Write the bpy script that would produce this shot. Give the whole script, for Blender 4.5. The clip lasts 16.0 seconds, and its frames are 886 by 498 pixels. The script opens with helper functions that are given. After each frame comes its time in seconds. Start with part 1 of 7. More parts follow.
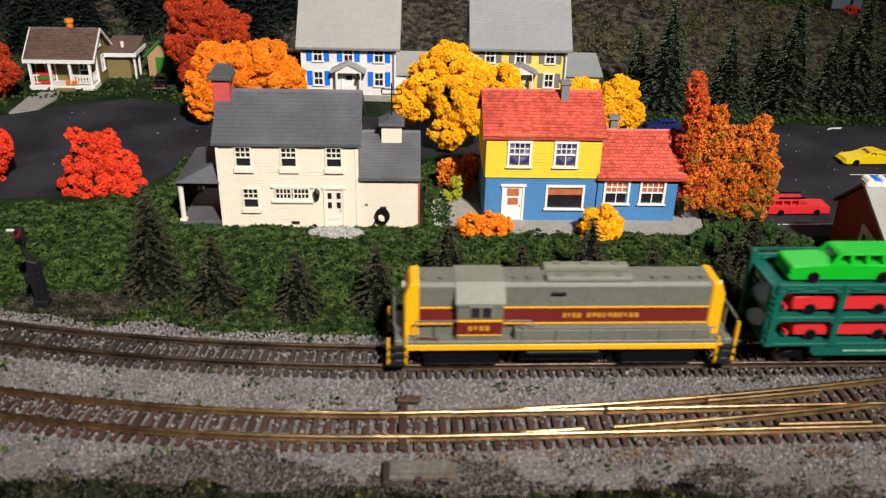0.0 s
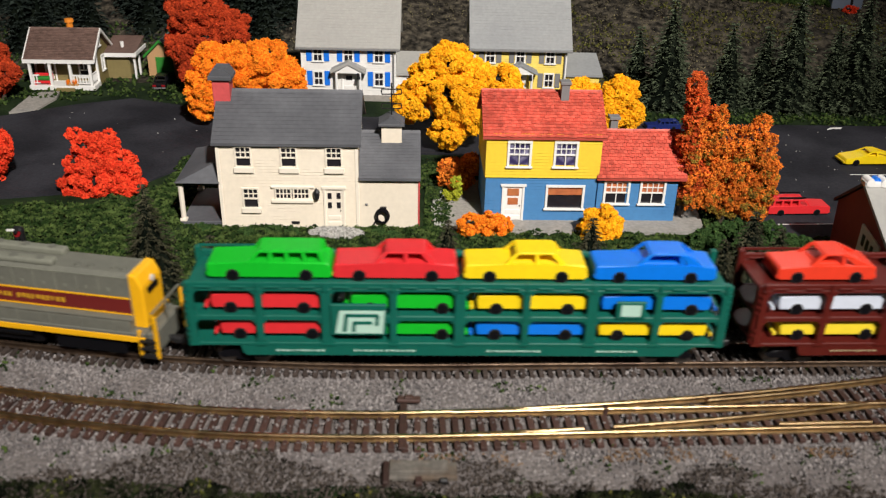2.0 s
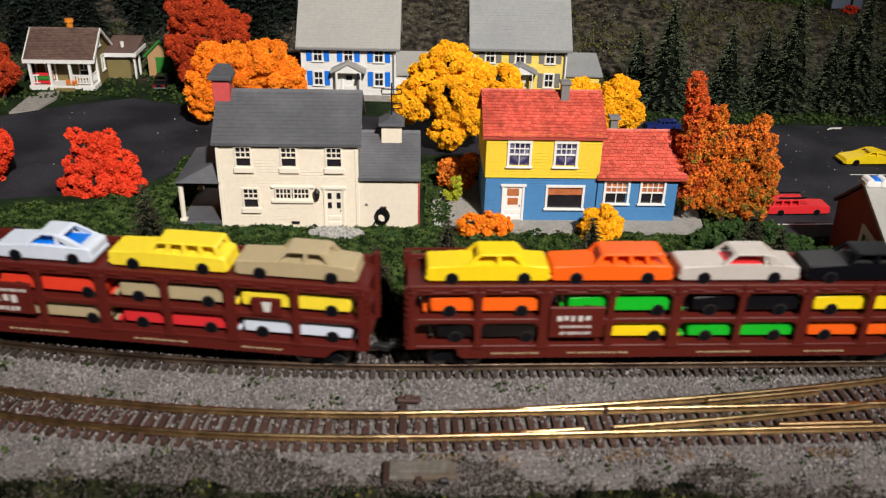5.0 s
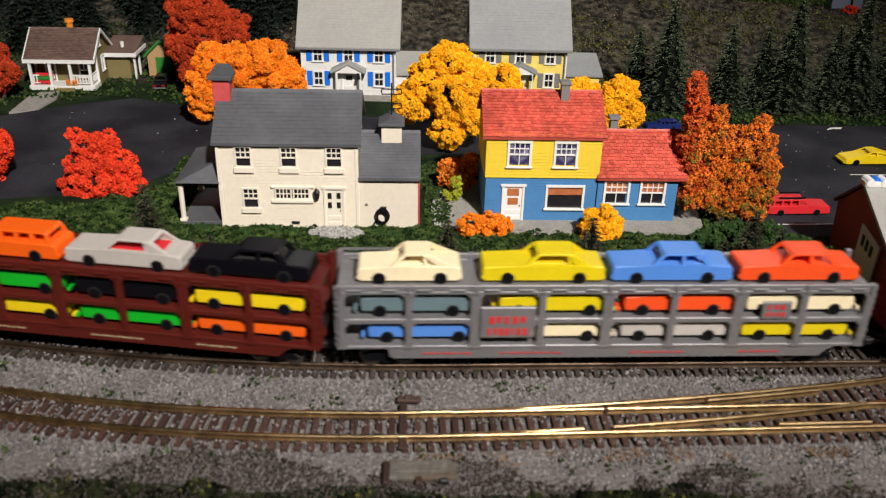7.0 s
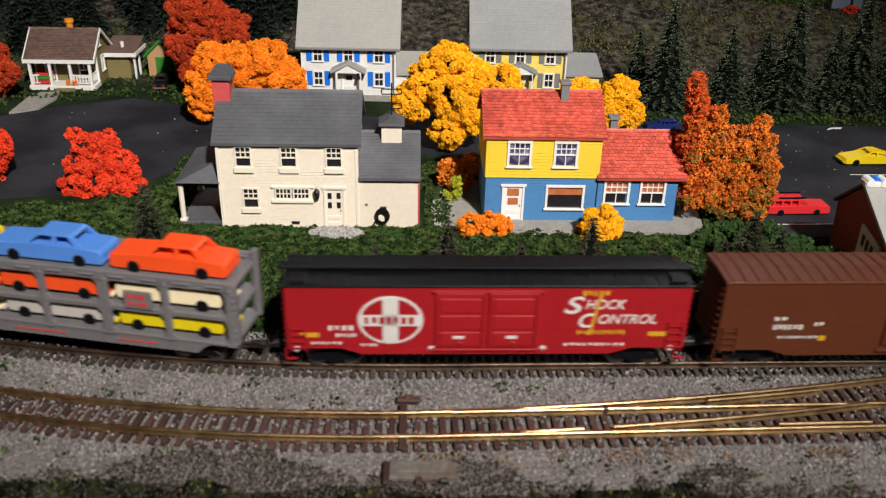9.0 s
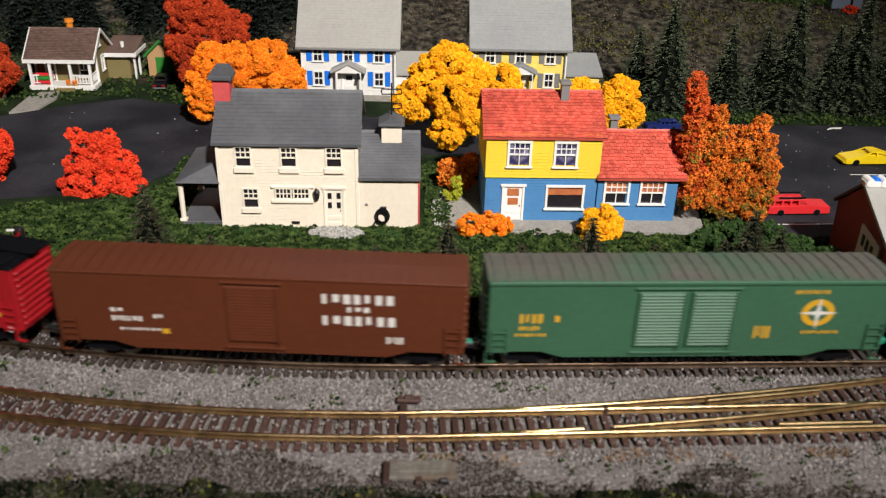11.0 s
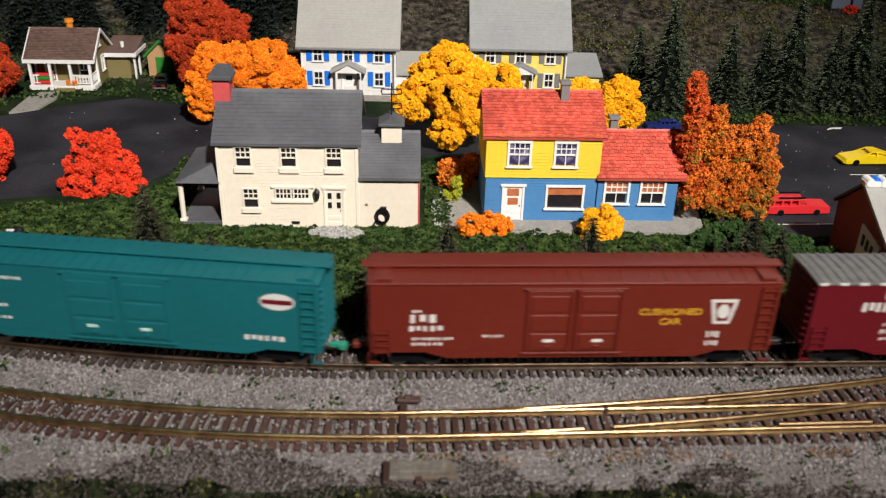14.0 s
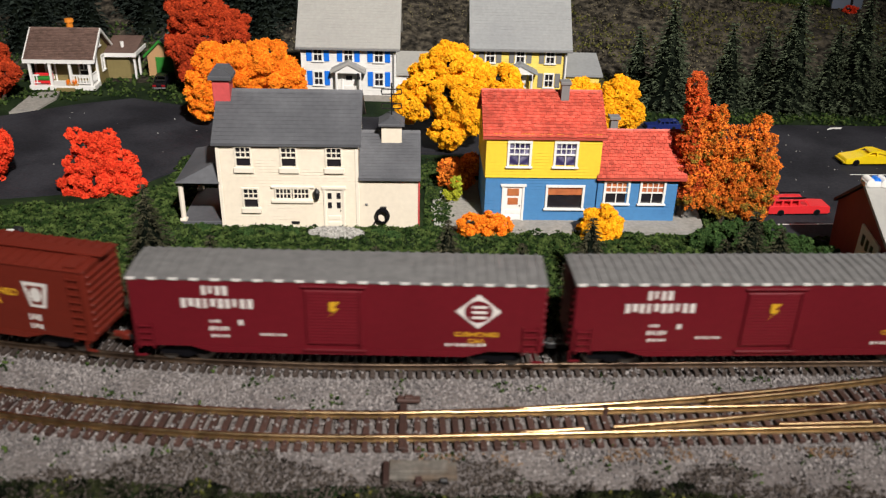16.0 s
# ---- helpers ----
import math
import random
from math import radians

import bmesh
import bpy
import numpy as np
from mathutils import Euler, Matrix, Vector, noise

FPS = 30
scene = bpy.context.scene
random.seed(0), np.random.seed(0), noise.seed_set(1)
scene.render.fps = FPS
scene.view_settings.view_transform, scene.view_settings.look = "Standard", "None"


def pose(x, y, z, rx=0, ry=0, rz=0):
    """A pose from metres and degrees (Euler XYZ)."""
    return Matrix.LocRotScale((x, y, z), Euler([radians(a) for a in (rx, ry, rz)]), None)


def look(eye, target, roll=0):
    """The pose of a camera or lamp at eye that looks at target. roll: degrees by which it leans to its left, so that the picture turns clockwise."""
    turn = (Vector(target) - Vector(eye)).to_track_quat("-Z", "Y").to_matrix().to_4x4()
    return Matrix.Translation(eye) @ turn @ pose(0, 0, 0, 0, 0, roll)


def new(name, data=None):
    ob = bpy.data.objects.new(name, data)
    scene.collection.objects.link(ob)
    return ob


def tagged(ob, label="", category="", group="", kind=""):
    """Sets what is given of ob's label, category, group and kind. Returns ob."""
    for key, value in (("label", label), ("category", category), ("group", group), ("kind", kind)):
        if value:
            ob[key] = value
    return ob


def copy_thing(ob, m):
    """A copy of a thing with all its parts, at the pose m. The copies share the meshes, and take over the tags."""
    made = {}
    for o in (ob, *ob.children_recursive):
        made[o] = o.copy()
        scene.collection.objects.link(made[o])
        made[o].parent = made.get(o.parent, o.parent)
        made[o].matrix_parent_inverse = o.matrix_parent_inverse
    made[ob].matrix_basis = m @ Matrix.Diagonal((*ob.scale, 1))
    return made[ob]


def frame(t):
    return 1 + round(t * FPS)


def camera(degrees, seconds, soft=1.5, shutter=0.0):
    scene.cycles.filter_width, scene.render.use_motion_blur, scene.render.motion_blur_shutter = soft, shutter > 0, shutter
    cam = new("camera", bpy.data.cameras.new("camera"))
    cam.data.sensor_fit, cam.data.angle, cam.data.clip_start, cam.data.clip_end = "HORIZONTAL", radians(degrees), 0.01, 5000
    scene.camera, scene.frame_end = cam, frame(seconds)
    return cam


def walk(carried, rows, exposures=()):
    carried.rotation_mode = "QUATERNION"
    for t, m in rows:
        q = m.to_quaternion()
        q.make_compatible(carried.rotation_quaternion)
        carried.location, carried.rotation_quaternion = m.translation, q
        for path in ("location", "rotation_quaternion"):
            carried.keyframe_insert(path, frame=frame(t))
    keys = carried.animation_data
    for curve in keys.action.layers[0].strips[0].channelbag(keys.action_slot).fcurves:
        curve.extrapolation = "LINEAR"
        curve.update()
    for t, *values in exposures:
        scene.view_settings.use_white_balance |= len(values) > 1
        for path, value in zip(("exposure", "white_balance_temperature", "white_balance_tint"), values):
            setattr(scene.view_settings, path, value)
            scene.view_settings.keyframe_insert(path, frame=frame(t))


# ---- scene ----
MM = 0.001                     # everything below is written in millimetres of the model railway (1:160)

# ---- camera: it stands still ----
TILT = 27.0
cam = camera(54.26, 16.0, soft=1.2, shutter=0.4)
EYE = (0, 0, 0.146)
AIM = (0, math.cos(radians(TILT)), 0.146 - math.sin(radians(TILT)))
cam.data.dof.use_dof = True
cam.data.dof.focus_distance = 0.40
cam.data.dof.aperture_fstop = 25
# the clip's camera closes a little while the pale wagons pass
EXPO = [(0.0, 0.0), (1.2, -0.04), (2.5, -0.13), (4.0, -0.15), (6.5, -0.18), (7.8, -0.22), (9.0, -0.14), (10.5, -0.05), (11.5, 0.0), (13.0, -0.03), (16.0, 0.0)]
walk(cam, [(0.0, look(EYE, AIM, 1.5)), (16.0, look(EYE, AIM, 1.5))],
     exposures=EXPO)

# ---- light: ceiling lamps of a dim hobby room ----
world = bpy.data.worlds.new("room_air")
world.use_nodes = True
world.node_tree.nodes["Background"].inputs[0].default_value = (0.9, 0.95, 1.0, 1)
world.node_tree.nodes["Background"].inputs[1].default_value = 0.005
scene.world = world
scene.view_settings.exposure = 0.0


def ceiling_lamp(name, eye, target, watts, size, size_y, colour):
    data = bpy.data.lights.new(name, "AREA")
    data.shape, data.size, data.size_y = "RECTANGLE", size, size_y
    data.energy, data.color = watts, colour
    ob = new(name, data)
    ob.matrix_basis = look(eye, target)
    return ob


def spot_lamp(name, eye, target, watts, cone, radius, colour):
    data = bpy.data.lights.new(name, "SPOT")
    data.energy, data.spot_size, data.spot_blend, data.shadow_soft_size, data.color = watts, radians(cone), 1.0, radius, colour
    ob = new(name, data)
    ob.matrix_basis = look(eye, target)
    return ob


spot_lamp("lamp_front", (0.36, -0.60, 0.95), (-0.065, 0.475, 0), 138, 34, 0.035, (1.0, 0.94, 0.885))
ceiling_lamp("lamp_back", (0.62, 1.62, 1.00), (0.05, 0.25, 0), 2.4, 0.46, 0.07, (1.0, 0.97, 0.93))
ceiling_lamp("lamp_back_left", (-0.22, 1.62, 1.10), (0.0, 0.25, 0), 1.5, 0.05, 0.05, (1.0, 0.97, 0.93))


# ---- materials ----
def mat(name, col, rough=0.6, metal=0.0, var=0.15, grain=600, stain=45, bump=0.15, col2=None, island=False, obj=0.0, spec=0.5):
    m = bpy.data.materials.new(name)
    m.use_nodes = True
    nt = m.node_tree
    N, Lk = nt.nodes, nt.links
    b = N["Principled BSDF"]
    b.inputs["Roughness"].default_value = rough
    b.inputs["Metallic"].default_value = metal
    b.inputs["Specular IOR Level"].default_value = spec
    tc = N.new("ShaderNodeTexCoord")
    n1 = N.new("ShaderNodeTexNoise")
    n1.inputs["Scale"].default_value, n1.inputs["Detail"].default_value = grain, 4
    n2 = N.new("ShaderNodeTexNoise")
    n2.inputs["Scale"].default_value, n2.inputs["Detail"].default_value = stain, 3
    for n in (n1, n2):
        Lk.new(tc.outputs["Object"], n.inputs["Vector"])
    mean = N.new("ShaderNodeMath")
    mean.operation = "ADD"
    Lk.new(n1.outputs["Fac"], mean.inputs[0])
    Lk.new(n2.outputs["Fac"], mean.inputs[1])
    ramp = N.new("ShaderNodeMapRange")
    ramp.inputs["From Min"].default_value, ramp.inputs["From Max"].default_value = 0.7, 1.3
    ramp.inputs["To Min"].default_value, ramp.inputs["To Max"].default_value = 1 - var, 1 + var
    Lk.new(mean.outputs[0], ramp.inputs["Value"])
    mix = N.new("ShaderNodeMix")
    mix.data_type = "RGBA"
    mix.inputs["A"].default_value = (*col, 1)
    mix.inputs["B"].default_value = (*(col2 or col), 1)
    if island:
        g = N.new("ShaderNodeNewGeometry")
        Lk.new(g.outputs["Random Per Island"], mix.inputs["Factor"])
    elif obj:
        g = N.new("ShaderNodeObjectInfo")
        Lk.new(g.outputs["Random"], mix.inputs["Factor"])
    else:
        st = N.new("ShaderNodeMapRange")
        st.inputs["From Min"].default_value, st.inputs["From Max"].default_value = 0.42, 0.6
        Lk.new(n2.outputs["Fac"], st.inputs["Value"])
        Lk.new(st.outputs["Result"], mix.inputs["Factor"])
    mul = N.new("ShaderNodeVectorMath")
    mul.operation = "SCALE"
    Lk.new(mix.outputs["Result"], mul.inputs[0])
    Lk.new(ramp.outputs["Result"], mul.inputs["Scale"])
    Lk.new(mul.outputs["Vector"], b.inputs["Base Color"])
    if bump:
        bp = N.new("ShaderNodeBump")
        bp.inputs["Strength"].default_value, bp.inputs["Distance"].default_value = bump, 0.0004
        Lk.new(n1.outputs["Fac"], bp.inputs["Height"])
        Lk.new(bp.outputs["Normal"], b.inputs["Normal"])
    return m


def plastic(name, col, rough=0.38, var=0.05):
    return mat(name, col, rough, 0, var, 500, 60, 0.04, spec=0.22)


GRASS = mat("turf", (0.008, 0.017, 0.006), 0.95, 0, 0.35, 700, 40, 0.6, (0.016, 0.028, 0.010), spec=0.1)
TUFT = mat("turf_foam", (0.018, 0.038, 0.010), 0.95, 0, 0.5, 900, 320, 0.3, (0.056, 0.084, 0.023), spec=0.05)
TUFT_DARK = mat("dark_turf_foam", (0.008, 0.018, 0.007), 0.95, 0, 0.3, 700, 40, 0.3, (0.026, 0.042, 0.015), island=True, spec=0.1)
WEED = mat("yellow_weed", (0.06, 0.075, 0.018), 0.95, 0, 0.3, 700, 40, 0.3, (0.14, 0.13, 0.028), island=True, spec=0.1)
ASPHALT = mat("asphalt", (0.018, 0.018, 0.023), 0.85, 0, 0.35, 900, 30, 0.4, (0.027, 0.027, 0.033), spec=0.15)
HILL = mat("hill_soil", (0.031, 0.028, 0.023), 0.95, 0, 0.8, 420, 200, 1.0, (0.064, 0.055, 0.041), spec=0.05)
BALLAST_BED = mat("ballast_bed", (0.200, 0.180, 0.172), 0.95, 0, 0.5, 900, 45, 0.7, (0.125, 0.111, 0.107), spec=0.05)
BALLAST = mat("ballast_grain", (0.088, 0.081, 0.083), 0.9, 0, 0.25, 900, 50, 0.2, (0.315, 0.290, 0.280), island=True, spec=0.05)
# brown earth, darkened to carry the shadow on the front bank
EARTH_SHADE = mat("dark_earth", (0.030, 0.025, 0.021), 0.95, 0, 0.4, 700, 60, 0.3, (0.105, 0.087, 0.075), island=True, spec=0.05)
RUST_EARTH = mat("rusty_earth", (0.115, 0.068, 0.040), 0.95, 0, 0.3, 700, 60, 0.3, (0.24, 0.16, 0.10), island=True, spec=0.05)
SCRUB = mat("edge_scrub_foam", (0.004, 0.006, 0.003), 0.95, 0, 0.5, 700, 150, 0.3, (0.026, 0.030, 0.013), spec=0.05)
SPECK = mat("hill_speck", (0.05, 0.046, 0.034), 0.95, 0, 0.3, 700, 40, 0.3, (0.27, 0.235, 0.13), island=True, spec=0.1)
GRAVEL = mat("pale_gravel", (0.20, 0.195, 0.185), 0.9, 0, 0.2, 900, 50, 0.2, (0.50, 0.49, 0.46), island=True, spec=0.2)
CONCRETE = mat("concrete", (0.33, 0.31, 0.28), 0.9, 0, 0.25, 700, 60, 0.4, (0.26, 0.25, 0.23), spec=0.2)
TIE = mat("tie_plastic", (0.036, 0.016, 0.012), 0.7, 0, 0.25, 700, 60, 0.2, (0.072, 0.036, 0.028), obj=1)
TIE_GREY = mat("weathered_tie", (0.028, 0.019, 0.015), 0.85, 0, 0.25, 700, 60, 0.3, (0.058, 0.042, 0.034), obj=1)
RAIL_BRASS = mat("nickel_rail", (0.62, 0.45, 0.24), 0.36, 1.0, 0.35, 300, 70, 0.08, (0.36, 0.25, 0.13))
RAIL_DARK = mat("weathered_rail", (0.17, 0.118, 0.080), 0.5, 0.9, 0.3, 500, 60, 0.1, (0.075, 0.050, 0.036))
BARK = mat("bark", (0.060, 0.042, 0.030), 0.95, 0, 0.3, 700, 60, 0.5)
# near-black of the cones that paint shade between conifer branches
CORE_SHADE = mat("inner_needles", (0.003, 0.005, 0.003), 0.95, 0, 0.4, 700, 60, 0.5, (0.008, 0.011, 0.007), spec=0.05)
NEEDLE = mat("fir_needles", (0.008, 0.011, 0.007), 0.95, 0, 0.4, 700, 60, 0.2, (0.078, 0.074, 0.042), island=True, spec=0.1)
# near-black and pale tones paint shadow and lit tips into the needles
NEEDLE_FAR = mat("spruce_needles", (0.003, 0.006, 0.004), 0.95, 0, 0.4, 700, 60, 0.2, (0.105, 0.130, 0.078), island=True, spec=0.05)
# darker copy of the spruce needles, with the wood's shade in its colour
NEEDLE_SHADED = mat("shaded_spruce_needles", (0.004, 0.007, 0.006), 0.95, 0, 0.4, 700, 60, 0.2, (0.030, 0.040, 0.033), island=True, spec=0.05)
LEAF_RED = mat("red_leaves", (0.60, 0.030, 0.012), 0.95, 0, 0.2, 700, 60, 0.3, (0.86, 0.085, 0.030), island=True, spec=0.1)
LEAF_ORANGE = mat("orange_leaves", (0.72, 0.145, 0.008), 0.95, 0, 0.25, 700, 110, 0.3, (0.95, 0.315, 0.022), island=True, spec=0.1)
LEAF_RUST = mat("rust_leaves", (0.27, 0.028, 0.010), 0.95, 0, 0.25, 700, 60, 0.3, (0.54, 0.066, 0.018), island=True, spec=0.1)
LEAF_YELLOW = mat("yellow_leaves", (0.80, 0.33, 0.006), 0.95, 0, 0.2, 700, 60, 0.3, (0.95, 0.52, 0.020), island=True, spec=0.1)
LEAF_MIX = mat("copper_leaves", (0.40, 0.070, 0.012), 0.95, 0, 0.45, 700, 140, 0.3, (0.95, 0.30, 0.035), island=True, spec=0.1)
LEAF_OLIVE = mat("olive_leaves", (0.10, 0.070, 0.015), 0.95, 0, 0.4, 700, 110, 0.3, (0.42, 0.27, 0.04), island=True, spec=0.1)
LEAF_MIXRED = mat("copper_red_leaves", (0.36, 0.040, 0.012), 0.95, 0, 0.35, 700, 110, 0.3, (0.86, 0.17, 0.035), island=True, spec=0.1)
LEAF_BRIGHT = mat("lime_leaves", (0.25, 0.30, 0.02), 0.95, 0, 0.3, 700, 60, 0.3, (0.45, 0.45, 0.04), island=True, spec=0.1)
GREEN_BUSH = mat("bush_foam", (0.020, 0.050, 0.014), 0.95, 0, 0.3, 700, 60, 0.3, (0.055, 0.10, 0.028), island=True, spec=0.1)

CREAM = mat("cream_siding", (0.78, 0.70, 0.57), 0.55, 0, 0.06, 500, 30, 0.05, (0.74, 0.66, 0.53))
CREAM_TRIM = mat("cream_trim", (0.82, 0.75, 0.63), 0.5, 0, 0.05, 500, 30, 0.03)
SLATE = mat("slate_grey_roof", (0.085, 0.088, 0.098), 0.6, 0, 0.15, 500, 40, 0.1, (0.105, 0.108, 0.118))
WHITE = mat("white_paint", (0.80, 0.79, 0.76), 0.5, 0, 0.05, 500, 30, 0.03)
WHITE_SIDING = mat("white_siding", (0.74, 0.73, 0.69), 0.55, 0, 0.06, 500, 30, 0.05, (0.70, 0.69, 0.66))
YELLOW_SIDING = mat("yellow_siding", (0.80, 0.58, 0.035), 0.5, 0, 0.06, 500, 30, 0.05, (0.76, 0.53, 0.03))
PALE_YELLOW = mat("pale_yellow_siding", (0.80, 0.62, 0.12), 0.55, 0, 0.06, 500, 30, 0.05)
BLUE_SIDING = mat("blue_siding", (0.060, 0.21, 0.44), 0.5, 0, 0.08, 500, 30, 0.05, (0.05, 0.18, 0.39))
RED_TILE = mat("red_shingle", (0.46, 0.066, 0.042), 0.55, 0, 0.34, 500, 60, 0.15, (0.64, 0.115, 0.075), island=True)
RED_ROOF = mat("red_roof_board", (0.40, 0.060, 0.040), 0.6, 0, 0.15, 500, 60, 0.1)
GREY_ROOF = mat("pale_grey_roof", (0.37, 0.365, 0.34), 0.65, 0, 0.08, 500, 30, 0.1, (0.33, 0.325, 0.305))
GREY_ROOF2 = mat("grey_shingle_roof", (0.30, 0.31, 0.31), 0.65, 0, 0.10, 500, 30, 0.1, (0.25, 0.26, 0.265))
DIRTY_GREY = mat("dirty_grey_plastic", (0.17, 0.155, 0.135), 0.8, 0, 0.35, 600, 120, 0.4, (0.10, 0.075, 0.055), spec=0.2)
BLUE_TRIM = plastic("blue_shutter", (0.015, 0.17, 0.72))
GREY_TRIM = plastic("grey_shutter", (0.20, 0.20, 0.20))
OLIVE = mat("olive_siding", (0.21, 0.165, 0.060), 0.6, 0, 0.1, 500, 30, 0.08, (0.18, 0.14, 0.05))
BROWN_ROOF = mat("brown_shingle", (0.105, 0.062, 0.048), 0.7, 0, 0.2, 500, 60, 0.15, (0.17, 0.105, 0.085), island=True)
ORANGE = plastic("orange_clay", (0.80, 0.26, 0.03))
BRICK_RED = mat("red_chimney", (0.58, 0.08, 0.08), 0.6, 0, 0.12, 700, 60, 0.15)
BARN_RED = mat("barn_red", (0.20, 0.022, 0.018), 0.65, 0, 0.12, 500, 40, 0.1, (0.24, 0.03, 0.022))
GLASS = mat("dark_window", (0.020, 0.018, 0.022), 0.08, 0, 0.2, 300, 60, 0.0)
GLASS_VIOLET = mat("curtained_window", (0.055, 0.045, 0.13), 0.12, 0, 0.4, 500, 200, 0.0, (0.22, 0.21, 0.30))
CURTAIN = mat("orange_curtain", (0.50, 0.16, 0.05), 0.8, 0, 0.3, 400, 120, 0.1, (0.35, 0.09, 0.03))
BLACK = mat("black_plastic", (0.0045, 0.0045, 0.006), 0.42, 0, 0.1, 500, 60, 0.04, spec=0.12)
IRON = mat("black_iron", (0.015, 0.015, 0.016), 0.5, 0.3, 0.2, 500, 60, 0.1)
SIGNAL_RED = plastic("red_lens", (0.22, 0.010, 0.014), 0.2)
# near-black that paints shade inside houses, tree crowns and toy cars
INSIDE_SHADE = mat("dark_inside", (0.012, 0.011, 0.010), 0.9, 0, 0.1, 300, 60, 0.0)
SHED_GREEN = plastic("shed_green", (0.03, 0.20, 0.03), 0.6)
TAN = plastic("tan_clapboard", (0.45, 0.27, 0.13), 0.6)
ROOM_WALL = mat("room_wall", (0.07, 0.066, 0.062), 0.9, 0, 0.1, 12, 2, 0.1)
ROOM_FLOOR = mat("room_floor", (0.10, 0.08, 0.06), 0.7, 0, 0.2, 12, 2, 0.1)
WATER_GREY = plastic("grey_tin", (0.16, 0.19, 0.25), 0.5)

CAR_PAINT = {k: plastic("toy_" + k, v, 0.32) for k, v in {
    "green": (0.008, 0.44, 0.022), "red": (0.66, 0.028, 0.034), "yellow": (0.86, 0.62, 0.012), "blue": (0.004, 0.17, 0.72),
    "scarlet": (0.76, 0.050, 0.022), "white": (0.62, 0.68, 0.78), "lemon": (0.88, 0.68, 0.040), "tan": (0.42, 0.34, 0.20),
    "orange": (0.90, 0.125, 0.010), "silver": (0.50, 0.46, 0.42), "black": (0.004, 0.004, 0.006), "cream": (0.86, 0.74, 0.48),
    "sky": (0.085, 0.24, 0.66), "coral": (0.86, 0.085, 0.018), "slate": (0.13, 0.19, 0.21), "mustard": (0.72, 0.56, 0.010), "navy": (0.012, 0.022, 0.12)}.items()}
RACK_GREEN = mat("rack_green", (0.006, 0.112, 0.08), 0.45, 0, 0.10, 500, 40, 0.05, (0.0053, 0.0986, 0.0704), spec=0.2)
RACK_BROWN = mat("rack_brown", (0.1, 0.0125, 0.009), 0.45, 0, 0.10, 500, 40, 0.05, (0.088, 0.011, 0.0079), spec=0.2)
RACK_RUST = mat("rack_rust", (0.098, 0.013, 0.009), 0.45, 0, 0.10, 500, 40, 0.05, (0.0862, 0.0114, 0.0079), spec=0.2)
RACK_SILVER = mat("rack_silver", (0.205, 0.198, 0.205), 0.42, 0.25, 0.12, 500, 60, 0.05, (0.18, 0.174, 0.18))
MINT = plastic("mint_panel", (0.42, 0.62, 0.52), 0.5)
BOX_RED = mat("boxcar_red", (0.33, 0.011, 0.016), 0.45, 0, 0.10, 500, 40, 0.05, (0.2904, 0.0097, 0.0141), spec=0.2)
BOX_BROWN = mat("boxcar_brown", (0.098, 0.027, 0.012), 0.45, 0, 0.10, 500, 40, 0.05, (0.0862, 0.0238, 0.0106), spec=0.2)
BOX_GREEN = mat("boxcar_green", (0.04, 0.112, 0.064), 0.45, 0, 0.10, 500, 40, 0.05, (0.0352, 0.0986, 0.0563), spec=0.2)
BOX_TEAL = mat("boxcar_teal", (0.008, 0.112, 0.128), 0.45, 0, 0.10, 500, 40, 0.05, (0.007, 0.0986, 0.1126), spec=0.2)
BOX_TUSCAN = mat("boxcar_tuscan", (0.128, 0.017, 0.01), 0.45, 0, 0.10, 500, 40, 0.05, (0.1126, 0.015, 0.0088), spec=0.2)
BOX_MAROON = mat("boxcar_maroon", (0.118, 0.0075, 0.013), 0.45, 0, 0.10, 500, 40, 0.05, (0.1038, 0.0066, 0.0114), spec=0.2)
COUPLER_GREEN = plastic("green_coupler", (0.02, 0.22, 0.14), 0.5)
ROOF_DUST = mat("dusty_roof", (0.100, 0.095, 0.082), 0.65, 0, 0.15, 500, 25, 0.1, (0.052, 0.100, 0.064), spec=0.2)
ROOF_TIN = mat("galvanised_roof", (0.165, 0.162, 0.160), 0.6, 0.1, 0.25, 300, 60, 0.06, (0.135, 0.132, 0.131), spec=0.25)
LETTER_WHITE = plastic("white_lettering", (0.60, 0.58, 0.55), 0.5)
LETTER_YELLOW = plastic("yellow_lettering", (0.56, 0.31, 0.02), 0.5)
LETTER_RED = plastic("red_lettering", (0.60, 0.03, 0.03), 0.5)
LOCO_GREY = mat("locomotive_grey", (0.150, 0.152, 0.124), 0.55, 0, 0.12, 600, 70, 0.08, (0.128, 0.130, 0.108))
LOCO_ROOF = mat("locomotive_roof_grey", (0.200, 0.205, 0.162), 0.6, 0, 0.12, 600, 70, 0.08, (0.175, 0.18, 0.145))
LOCO_YELLOW = plastic("locomotive_yellow", (0.86, 0.44, 0.010), 0.4)
LOCO_MAROON = plastic("locomotive_maroon", (0.150, 0.018, 0.016), 0.45)
STEEL = mat("wheel_steel", (0.20, 0.18, 0.16), 0.35, 0.9, 0.15, 500, 60, 0.1)


# ---- building tools (millimetres) ----
def part(name, bm, material, parent=None, label="", m=None, smooth=False):
    bm.transform(Matrix.Scale(MM, 4))
    bmesh.ops.recalc_face_normals(bm, faces=bm.faces)
    me = bpy.data.meshes.new(name)
    bm.to_mesh(me)
    bm.free()
    if smooth:
        me.shade_smooth()
    me.materials.append(material)
    ob = new(name, me)
    ob.parent = parent
    if m is not None:
        ob.matrix_basis = m
    if label:
        tagged(ob, label)
    return ob


